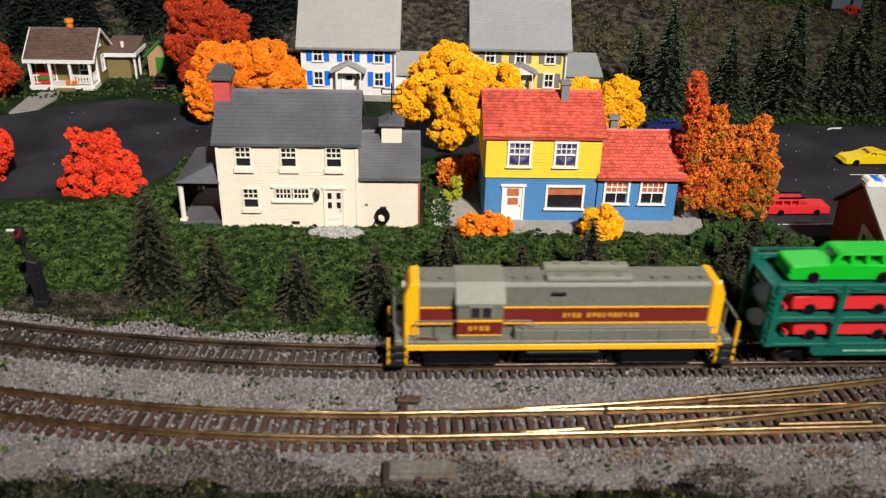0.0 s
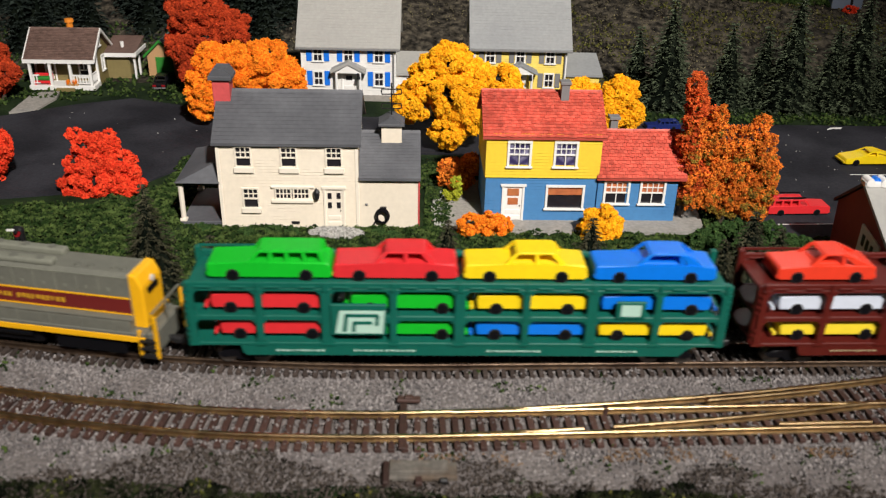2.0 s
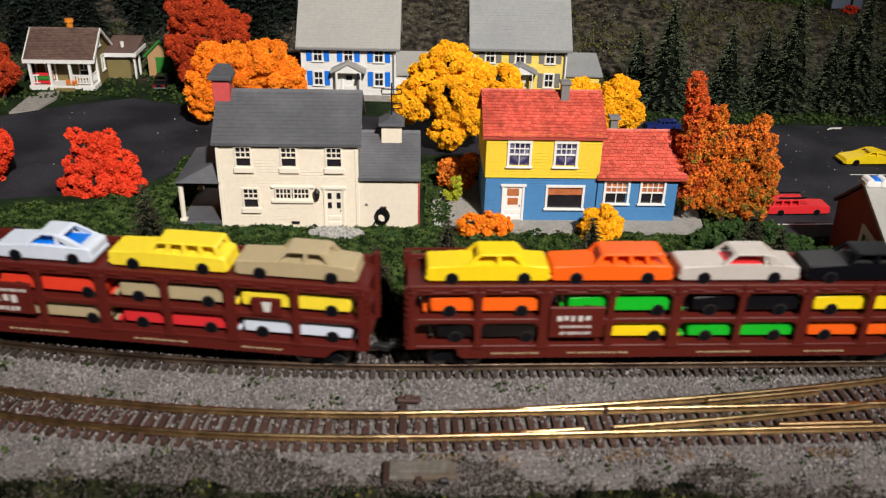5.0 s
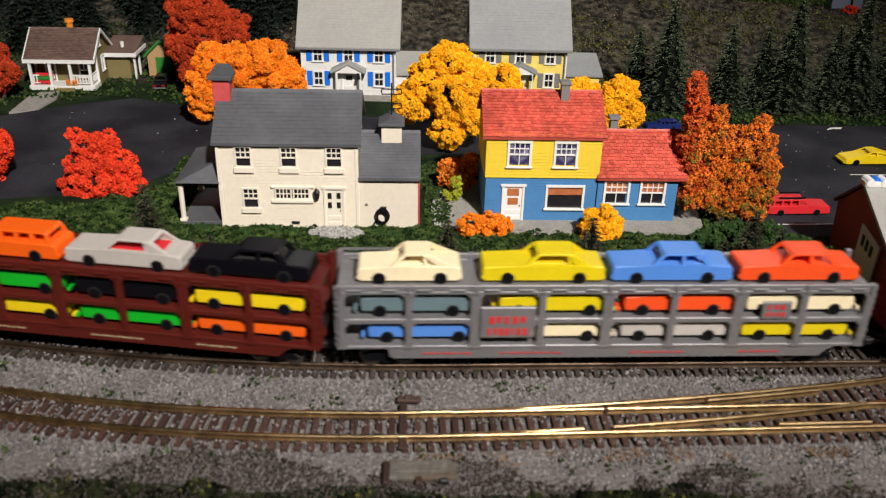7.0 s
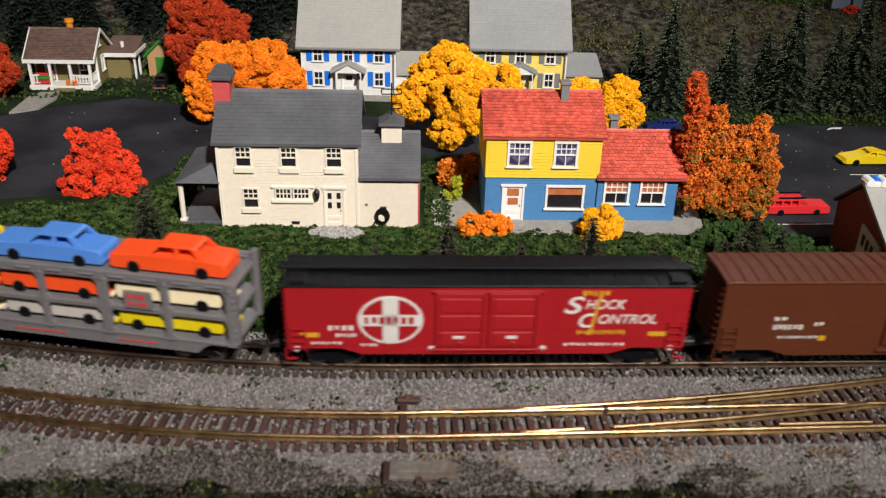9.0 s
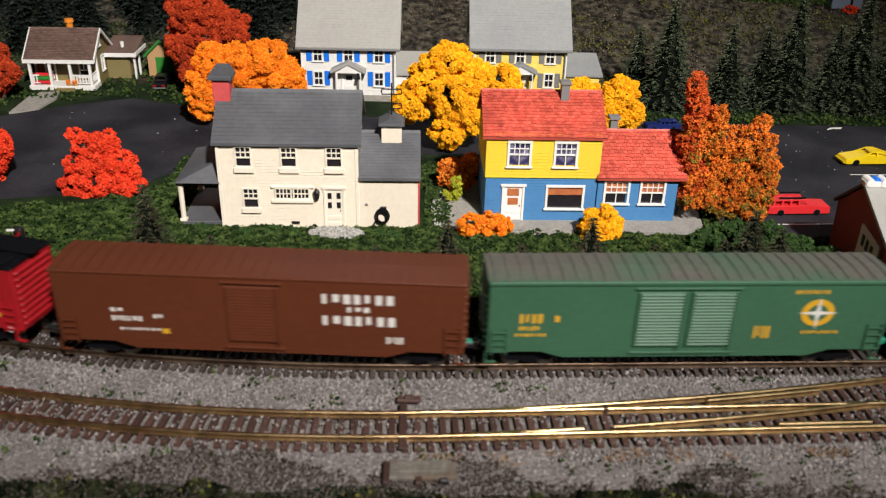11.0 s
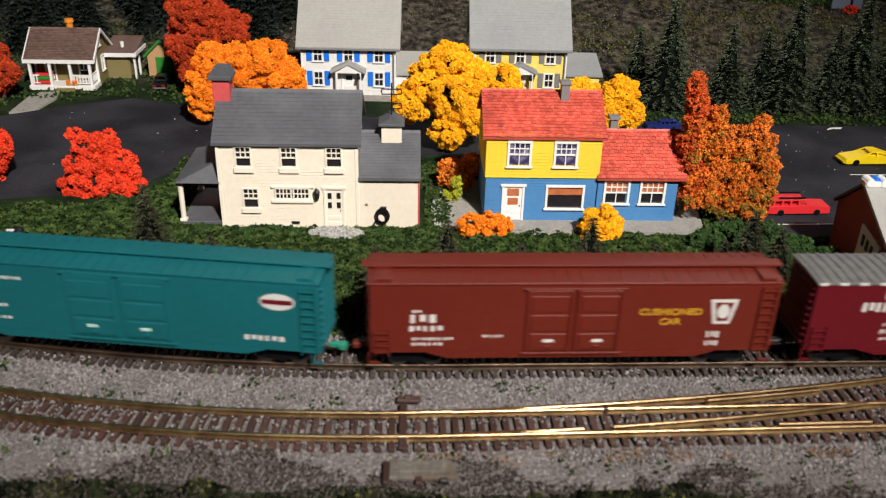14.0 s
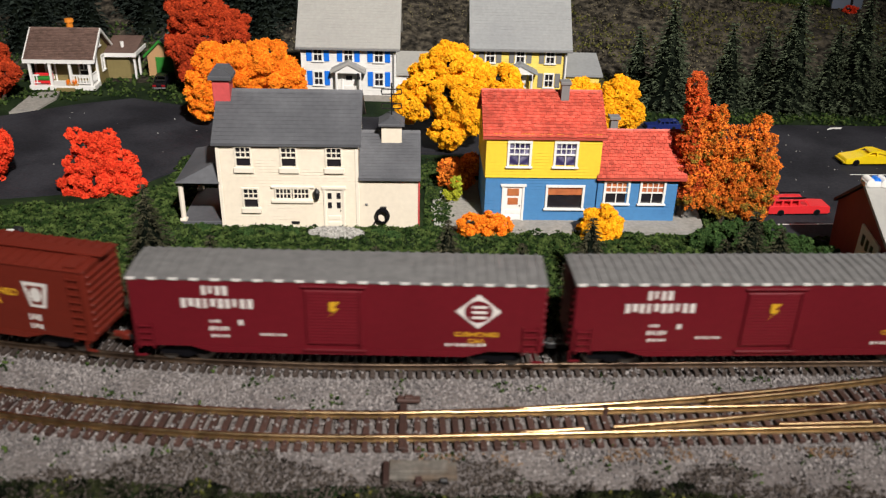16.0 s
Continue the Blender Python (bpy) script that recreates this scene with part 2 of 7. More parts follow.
def twin(ob, m, parent=None):
    """Another part on the same mesh."""
    o = new(ob.name.split(".")[0], ob.data)
    o.parent = parent or ob.parent
    o.matrix_basis = m
    return o


def at(x, y, z, rx=0, ry=0, rz=0):
    return pose(x * MM, y * MM, z * MM, rx, ry, rz)


def thing(name, m, label, category, group="", kind=""):
    ob = new(name)
    ob.empty_display_size = 0.01
    ob.matrix_basis = m
    return tagged(ob, label, category, group, kind)


def box(bm, x0, x1, y0, y1, z0, z1, bev=0.0, seg=1):
    m = Matrix.LocRotScale(((x0 + x1) / 2, (y0 + y1) / 2, (z0 + z1) / 2), None, (abs(x1 - x0), abs(y1 - y0), abs(z1 - z0)))
    vs = bmesh.ops.create_cube(bm, size=1, matrix=m)["verts"]
    if bev:
        es = {e for v in vs for e in v.link_edges}
        bmesh.ops.bevel(bm, geom=list(es), offset=bev, segments=seg, affect="EDGES", profile=0.5)
    return bm


def cyl(bm, p0, p1, r0, r1=None, seg=10):
    p0, p1 = Vector(p0), Vector(p1)
    d = p1 - p0
    m = Matrix.Translation((p0 + p1) / 2) @ d.to_track_quat("Z", "Y").to_matrix().to_4x4()
    bmesh.ops.create_cone(bm, cap_ends=True, segments=seg, radius1=r0, radius2=r0 if r1 is None else r1, depth=d.length, matrix=m)
    return bm


def prism(bm, pts, axis, lo, hi, bev=0.0):
    put = {"x": lambda a, b, c: (c, a, b), "y": lambda a, b, c: (a, c, b), "z": lambda a, b, c: (a, b, c)}[axis]
    A = [bm.verts.new(put(a, b, lo)) for a, b in pts]
    B = [bm.verts.new(put(a, b, hi)) for a, b in pts]
    fs = [bm.faces.new(A), bm.faces.new(B[::-1])]
    for i in range(len(A)):
        j = (i + 1) % len(A)
        fs.append(bm.faces.new((A[i], B[i], B[j], A[j])))
    if bev:
        es = {e for f in fs for e in f.edges}
        bmesh.ops.bevel(bm, geom=list(es), offset=bev, segments=1, affect="EDGES", profile=0.5)
    return bm


def B():
    return bmesh.new()


OCTA = (np.array([(1, 0, 0), (-1, 0, 0), (0, 1, 0), (0, -1, 0), (0, 0, 1), (0, 0, -1)], float),
        np.array([(0, 2, 4), (2, 1, 4), (1, 3, 4), (3, 0, 4), (2, 0, 5), (1, 2, 5), (3, 1, 5), (0, 3, 5)]))


TETRA = (np.array([(1, 1, 1), (-1, -1, 1), (-1, 1, -1), (1, -1, -1)], float) * 0.75, np.array([(0, 2, 1), (0, 1, 3), (0, 3, 2), (1, 2, 3)]))


SPIKE = (np.array([(0, 0, 0), (0.5, 0.9, 0), (0.5, -0.5, 0.8), (0.5, -0.5, -0.8), (1, 0, 0)], float) * (1, 0.5, 0.5),
         np.array([(0, 1, 2), (0, 2, 3), (0, 3, 1), (4, 2, 1), (4, 3, 2), (4, 1, 3)]))


def turns(rng, n):
    q = rng.normal(size=(n, 4))
    q /= np.linalg.norm(q, axis=1)[:, None]
    w, x, y, z = q.T
    return np.array([[1 - 2 * (y * y + z * z), 2 * (x * y - z * w), 2 * (x * z + y * w)],
                     [2 * (x * y + z * w), 1 - 2 * (x * x + z * z), 2 * (y * z - x * w)],
                     [2 * (x * z - y * w), 2 * (y * z + x * w), 1 - 2 * (x * x + y * y)]]).transpose(2, 0, 1)


def swarm(name, centres, scales, template, material, parent=None, rng=None, rot=None, jitter=0.25):
    """One mesh of many small solids; scales: (n,) or (n, 3)."""
    tv, tf = template
    n, k = len(centres), len(tv)
    rng = rng or np.random.default_rng(1)
    if rot is None:
        rot = turns(rng, n)
    sc = np.asarray(scales, float)
    sc = np.repeat(sc[:, None], 3, 1) if sc.ndim == 1 else sc
    v = tv[None] * sc[:, None, :] * (1 + jitter * rng.normal(size=(n, k, 1)))
    v = np.einsum("nij,nkj->nki", rot, v) + np.asarray(centres)[:, None, :]
    faces = (tf[None] + (np.arange(n) * k)[:, None, None]).reshape(-1, 3)
    me = bpy.data.meshes.new(name)
    me.from_pydata((v.reshape(-1, 3) * MM).tolist(), [], faces.tolist())
    me.materials.append(material)
    ob = new(name, me)
    ob.parent = parent
    return ob


def aim_rows(d):
    """Rotations whose x axis is d."""
    d = d / np.linalg.norm(d, axis=1)[:, None]
    up = np.where(abs(d[:, 2:3]) > 0.9, np.array([[1.0, 0, 0]]), np.array([[0, 0, 1.0]]))
    y = np.cross(up, d)
    y /= np.linalg.norm(y, axis=1)[:, None]
    return np.stack([d, y, np.cross(d, y)], axis=2)


# ---- track geometry ----
P0, SLOPE, RADIUS, LEAD = (0.0, 216.87), 0.0603, 610.0, 330.0


def track_point(s):
    """Place and heading (radians) at s mm along the main line; left of s = 0 it curves away, then runs straight."""
    tx, ty = math.cos(SLOPE), math.sin(SLOPE)
    if s >= 0:
        return P0[0] + s * tx, P0[1] + s * ty, SLOPE
    q = min(-s, LEAD) / RADIUS
    a, b = RADIUS * math.sin(q), RADIUS * (1 - math.cos(q))
    x, y, h = P0[0] - a * tx - b * ty, P0[1] - a * ty + b * tx, SLOPE - q
    rest = max(0.0, -s - LEAD)
    return x - rest * math.cos(h), y - rest * math.sin(h), h


def siding_near(x):
    """Centre line of the nearer track: a curve to the left, nearly straight to the right."""
    d = x + 41
    if d < 0:
        return 183.1 + 0.00105 * d * d
    return 183.1 + (0.00085 * d * d if d < 45 else 0.00085 * 45 ** 2 + 0.0765 * (d - 45))


def siding_branch(x):
    """Centre line of the diverging leg of the turnout."""
    return siding_near(x) + (0 if x < -18 else 0.00052 * (x + 18) ** 2 if x < 150 else 0.00052 * 168 ** 2 + 0.1747 * (x - 150))


def bed_height(x, y):
    """Ground height in mm."""
    t = min(1.0, max(0.0, (y - 236) / 30))
    z = -3.6 + 3.3 * t * t * (3 - 2 * t)
    if y > 500:
        side = min(1.0, max(0.0, (x + 420) / 200))
        side = side * side * (3 - 2 * side)
        up = y - 500
        z += side * (0.30 * up * min(1, up / 60) if up < 420 else 0.30 * 420)
        z += side * 5 * math.sin(x * 0.021 + 1) * math.sin(y * 0.017) * min(1, up / 80)
    z += 0.35 * math.sin(x * 0.11) * math.cos(y * 0.13) * (1 if y > 250 and y < 300 else 0.2)
    return z


# ---- room ----
def room():
    x, y0, y1, z0, z1 = 1950, -900, 1900, -760, 1340
    for name, a, m in (("wall_north", (-x, x, y1, y1 + 60, z0, z1), ROOM_WALL), ("wall_south", (-x, x, y0 - 60, y0, z0, z1), ROOM_WALL),
                       ("wall_west", (-x - 60, -x, y0, y1, z0, z1), ROOM_WALL), ("wall_east", (x, x + 60, y0, y1, z0, z1), ROOM_WALL),
                       ("floor", (-x, x, y0, y1, z0 - 60, z0), ROOM_FLOOR), ("ceiling", (-x, x, y0, y1, z1, z1 + 60), ROOM_WALL)):
        tagged(part(name, box(B(), *a), m), "plain painted surface of the dim hobby room", "room", kind="structure")


room()


# ---- ground ----
def sheet(name, xs, ys, height, material, label):
    bm = B()
    rows = [[bm.verts.new((x, y, height(x, y))) for x in xs] for y in ys]
    for i in range(len(ys) - 1):
        for j in range(len(xs) - 1):
            bm.faces.new((rows[i][j], rows[i][j + 1], rows[i + 1][j + 1], rows[i + 1][j]))
    return tagged(part(name, bm, material, smooth=True), label, "ground", kind="structure")


XS = sorted(set([-1700, -1200, -800, -600] + list(range(-480, 481, 10)) + [600, 800, 1200, 1900]))
rough = lambda x, y: bed_height(x, y) + (2.2 * noise.noise((x * 0.045, y * 0.045, 3)) + 1.0 * noise.noise((x * 0.15, y * 0.15, 7))) * min(1, max(0, (y - 470) / 80))
sheet("ground", XS, [-80, 0, 60] + list(range(120, 500, 10)), bed_height, GRASS, "green ground cover of the model railway")
sheet("ground", XS, list(range(490, 1100, 10)) + [1250, 1500], rough, HILL, "dark rocky hillside behind the houses").name = "hill_ground"


def slab(name, pts, z0, z1, material, label, kind="structure", category="paving"):
    return tagged(part(name, prism(B(), pts, "z", z0, z1), material), label, category, kind=kind)


slab("road", [(-420, 335), (-200, 316), (-160, 327), (-128, 342), (-112, 368), (-60, 385), (20, 385), (96, 375), (104, 352), (112, 322), (128, 308), (160, 296), (420, 290),
              (420, 441), (234, 443), (152, 440), (90, 440), (-60, 436), (-120, 438), (-140, 447), (-172, 458), (-198, 445), (-229, 422), (-420, 402)], -1.5, 0.5, ASPHALT, "black asphalt road and parking lot", category="road")
slab("pavement", [(1, 304), (8, 300), (60, 302), (96, 305), (103, 312), (106, 340), (100, 356), (0, 352)], -1.5, 0.9, CONCRETE, "grey concrete slab under the yellow and blue house")


def flat_stripes():
    for x, y, w, r in ((122, 371, 9, 4), (130, 358, 11, 4), (137, 345, 10, 4), (142, 329, 6, 4), (195, 372, 18, 3), (147, 316, 26, 4)):
        tagged(part("parking_line", box(B(), -w / 2, w / 2, -0.35, 0.35, 0, 0.1), WHITE, m=at(x, y, 0.46, 0, 0, r)), "thin white parking line on the asphalt", "road marking", "parking lines", "structure")


flat_stripes()
rng = np.random.default_rng(5)


def moss(x, y):
    """Height of the rounded clumps in the turf."""
    a = abs(noise.noise((x * 0.16, y * 0.16, 2.5)))
    b = abs(noise.noise((x * 0.40, y * 0.40, 8.5)))
    return 1.5 * a + 1.6 * b


def ground_swarm(name, n, x0, x1, y0, y1, keep, size, material, label, template=OCTA, sink=0.2, flat=0.8, lump=None):
    x, y = rng.uniform(x0, x1, n), rng.uniform(y0, y1, n)
    k = np.array([keep(a, b) for a, b in zip(x, y)])
    x, y = x[k], y[k]
    r = rng.uniform(size[0], size[1], len(x))
    z = np.array([bed_height(a, b) for a, b in zip(x, y)]) + r * sink
    if lump:
        z += np.array([lump(a, b) for a, b in zip(x, y)])
    ob = swarm(name, np.stack([x, y, z], 1), np.stack([r, r, r * flat], 1), template, material, rng=rng)
    return tagged(ob, label, "ground cover", kind="stuff")


def main_y(x):
    return track_point(x)[1] if x >= 0 else P0[1] + x * SLOPE + x * x / (2 * RADIUS) * 1.01


def in_lawn(x, y):
    edge = main_y(x) + 15 + 5 * noise.noise((x * 0.05, 1, 2))
    if y < edge:
        return False
    if ((x + 41) / 10.5) ** 2 + ((y - 297) / 5.5) ** 2 < 1:
        return False
    if -86 < x < -8 and 304 < y < 342 or 4 < x < 104 and 303 < y < 356:
        return False
    return y < 318 + (0 if -200 < x < -140 else 60 if x < 110 else -14) and not (x < -120 and y > 318 + 0.45 * (x + 165))


def patch(x, y, s=0.06):
    return noise.noise((x * s, y * s, 4))


ground_swarm("turf", 150000, -205, 205, 225, 372, lambda x, y: in_lawn(x, y), (0.28, 0.72), TUFT, "clumpy green foam turf of the lawn", TETRA, 0.2, lump=moss)
ground_swarm("dark_turf", 14000, -215, 215, 228, 385, lambda x, y: in_lawn(x, y) and (patch(x, y) > 0.16 or y < main_y(x) + 26), (0.3, 0.9), TUFT_DARK, "dark green foam turf in uneven patches", TETRA, 0.6, lump=moss)
ground_swarm("bare_soil", 9000, -150, -90, 232, 256, lambda x, y: in_lawn(x, y) and (x + 121) ** 2 / 500 + (y - 241) ** 2 / 60 < 1 + 0.8 * noise.noise((x * 0.2, y * 0.2, 1)), (0.15, 0.45), HILL, "bare dark soil beside the signal", TETRA, 5.0)
far_green = lambda x, y: (x < -122 and y > 452 - (20 if x < -235 else 0) and not (-200 < x < -160 and y < 462)) or (x > 96 and 442 < y < 462)
ground_swarm("far_turf", 14000, -330, 300, 425, 560, lambda x, y: far_green(x, y) and patch(x, y) > -0.35, (0.5, 1.3), TUFT, "clumpy green turf beyond the road", TETRA, lump=moss)
ground_swarm("hill_scrub", 26000, -250, 420, 500, 760, lambda x, y: patch(x, y, 0.02) > -0.2, (0.4, 1.5), HILL, "dark crumbled scrub on the hillside")
ground_swarm("hill_specks", 16000, -120, 430, 505, 760, lambda x, y: patch(x, y, 0.03) > -0.25, (0.15, 0.65), SPECK, "pale specks of debris on the dark hillside", sink=1.5)
ground_swarm("hill_grass", 9000, 60, 330, 505, 640, lambda x, y: patch(x, y, 0.022) > 0.08, (0.3, 0.8), WEED, "yellowed dry grass tufts on the hillside", TETRA, 1.2)
ground_swarm("ridge_turf", 5000, 165, 262, 575, 640, lambda x, y: y > 601 + 6 * patch(x, y, 0.05) + 0.08 * abs(x - 205), (0.6, 1.6), TUFT, "green turf along the crest of the hillside", TETRA, 1.0)


def gap(x, y):
    """Distance from the nearest centre line of a track."""
    d = abs(y - main_y(x))
    d = min(d, abs(y - siding_near(x)))
    return min(d, abs(y - siding_branch(x))) if x > -18 else d


def in_ballast(x, y):
    return 163 + 9 * noise.noise((x * 0.03, 5, 1)) + 6 * noise.noise((x * 0.13, y * 0.13, 6)) < y < main_y(x) + 17 + 5 * noise.noise((x * 0.05, 1, 2))


def ballast_bed():
    xs = list(range(-230, 231, 6))
    bm = B()
    rows = []
    for x in xs:
        lo, hi = 158 + 5 * noise.noise((x * 0.03, 5, 1)), main_y(x) + 16
        ys = [lo + (hi - lo) * i / 16 for i in range(17)]
        rows.append([bm.verts.new((x, y, bed_height(x, y) + 0.25 + 0.5 * noise.noise((x * 0.1, y * 0.1, 9)) - (1.6 if i in (0, 16) else 0))) for i, y in enumerate(ys)])
    for a, b in zip(rows, rows[1:]):
        for i in range(16):
            bm.faces.new((a[i], b[i], b[i + 1], a[i + 1]))
    tagged(part("ballast_bed", bm, BALLAST_BED, smooth=True), "grey-beige fine gravel bed under the tracks", "ballast", kind="structure")


ballast_bed()
def earth_shade_at(x, y):
    """Bare brown front edge and painted shadow, deeper into the bank in three places."""
    reach = 162 + 13 * math.exp(-((x + 56) / 27) ** 2) + 9 * math.exp(-((x - 8) / 15) ** 2) + 6 * math.exp(-((x - 80) / 50) ** 2)
    return y < reach + 7 * noise.noise((x * 0.10, y * 0.16, 3))


def scrubby(x, y):
    reach = 157.5 + 4 * math.exp(-((x + 80) / 35) ** 2) + 5.5 * math.exp(-((x - 75) / 45) ** 2) + 3 * math.exp(-((x + 12) / 12) ** 2)
    return y < reach + 5 * noise.noise((x * 0.09, y * 0.09, 12))


ground_swarm("ballast", 92000, -175, 175, 150, 245, lambda x, y: in_ballast(x, y) and gap(x, y) > 7 and (y > 173 + 0.02 * x or patch(x, y, 0.9) > 0.05) and not (earth_shade_at(x, y) and patch(x, y, 0.3) > -0.25), (0.22, 0.58), BALLAST, "loose grey and beige ballast stones beside the rails", OCTA, 0.7)
ground_swarm("track_ballast", 15000, -170, 170, 175, 245, lambda x, y: in_ballast(x, y) and 0.6 < gap(x, y) < 8 and patch(x, y, 0.08) > -0.30, (0.25, 0.60), BALLAST, "pale ballast stones packed between the ties", OCTA, 1.0, lump=lambda x, y: 1.05)
# dark grains paint the shadow on the bank along with its earth
ground_swarm("front_earth", 48000, -150, 150, 140, 186, lambda x, y: earth_shade_at(x, y) or earth_shade_at(x, y - 5 * noise.noise((x * 9.1, y * 7.7, 3))), (0.14, 0.42), EARTH_SHADE, "bare brown earth and painted shadow at the front edge", TETRA, 0.9, lump=lambda x, y: 0.5 + 1.3 * abs(noise.noise((x * 0.12, y * 0.12, 5))))
ground_swarm("rusty_earth", 2600, -6, 110, 168, 182, lambda x, y: abs(y - siding_near(x) + 11.5) < 2.6 and patch(x, y, 0.09) > 0.0, (0.25, 0.55), RUST_EARTH, "rust-stained earth beside the turnout", TETRA, 1.2)
ground_swarm("weeds", 9000, -170, 170, 165, 240, lambda x, y: in_ballast(x, y) and patch(x, y, 0.13) > 0.30 and gap(x, y) > 6, (0.25, 0.6), TUFT, "small green weeds growing in the ballast", TETRA, 2.8)
ground_swarm("edge_scrub", 30000, -150, 150, 136, 178, scrubby, (0.25, 0.70), SCRUB, "dark scrub at the front edge of the layout", TETRA, 0.6, lump=lambda x, y: 0.4 + 3.0 * abs(noise.noise((x * 0.11, y * 0.11, 15))))
ground_swarm("edge_weeds", 500, -140, 140, 150, 166, lambda x, y: scrubby(x, y) and patch(x, y, 0.08) > 0.1, (0.3, 0.6), WEED, "yellowish scrub at the front edge of the layout", TETRA, 4.5)


def gravel_patch(name, cx, cy, rx, ry, n, label):
    a, q = rng.uniform(0, 6.283, n), np.sqrt(rng.uniform(0, 1, n))
    x, y = cx + rx * q * np.cos(a), cy + ry * q * np.sin(a)
    r = rng.uniform(0.35, 0.7, n)
    z = np.array([bed_height(u, v) for u, v in zip(x, y)]) + 0.7
    tagged(swarm(name, np.stack([x, y, z], 1), r, OCTA, GRAVEL, rng=rng), label, "gravel", kind="stuff")


gravel_patch("gravel_path", -41, 297, 10.5, 5.5, 900, "pale gravel in front of the cream house door")
slab("cottage_path", [(-228.7, 463.0), (-215.7, 466.3), (-212.5, 453.9), (-214.8, 432.1), (-226.6, 428.3)], -1.5, 0.7, CONCRETE, "grey gravelled path to the cottage porch")
gravel_patch("gravel_path", -1.5, 322, 3.5, 18, 500, "grey rubble between the two front houses")


def litter(n):
    x, y = rng.uniform(-230, 240, n), rng.uniform(330, 440, n)
    k = [(a < -120 and b > 345 + 0.5 * (a + 128) or a > 118) for a, b in zip(x, y)]
    x, y = x[k], y[k]
    tagged(swarm("grit", np.stack([x, y, np.full(len(x), 0.6)], 1), rng.uniform(0.15, 0.45, len(x)), OCTA, GRAVEL, rng=rng), "scattered pale grit on the asphalt", "grit", kind="stuff")


litter(150)


# ---- tracks ----
RAIL_PROFILE = [(-0.75, -2.0), (0.75, -2.0), (0.75, -1.75), (0.2, -1.5), (0.2, -0.75), (0.52, -0.6), (0.52, -0.18), (0.40, -0.04), (0.18, 0), (-0.18, 0),
                (-0.40, -0.04), (-0.52, -0.18), (-0.52, -0.6), (-0.2, -0.75), (-0.2, -1.5), (-0.75, -1.75)]


def rail(name, pts, material, parent, label=""):
    """pts: (x, y) along the rail."""
    bm = B()
    rings = []
    for i, (x, y) in enumerate(pts):
        a, b = pts[max(0, i - 1)], pts[min(len(pts) - 1, i + 1)]
        h = math.atan2(b[1] - a[1], b[0] - a[0])
        rings.append([bm.verts.new((x - math.sin(h) * u, y + math.cos(h) * u, v)) for u, v in RAIL_PROFILE])
    n = len(RAIL_PROFILE)
    for p, q in zip(rings, rings[1:]):
        for i in range(n):
            bm.faces.new((p[i], q[i], q[(i + 1) % n], p[(i + 1) % n]))
    bm.faces.new(rings[0])
    bm.faces.new(rings[-1][::-1])
    return part(name, bm, material, parent, label)


def offset_line(fn, x0, x1, off, step=4.0):
    out = []
    n = int((x1 - x0) / step)
    for i in range(n + 1):
        x = x0 + (x1 - x0) * i / n
        h = math.atan2(fn(x + 1) - fn(x - 1), 2)
        out.append((x - math.sin(h) * off, fn(x) + math.cos(h) * off))
    return out


def tie_mesh(length, width, material):
    bm = box(B(), -width / 2, width / 2, -length / 2, length / 2, -1.4, 0, 0.12)
    for s in (-1, 1):
        for w in (-0.75, 0.75):
            box(bm, -width * 0.32, width * 0.32, s * 4.95 + w - 0.3, s * 4.95 + w + 0.3, 0, 0.35)
    return bm


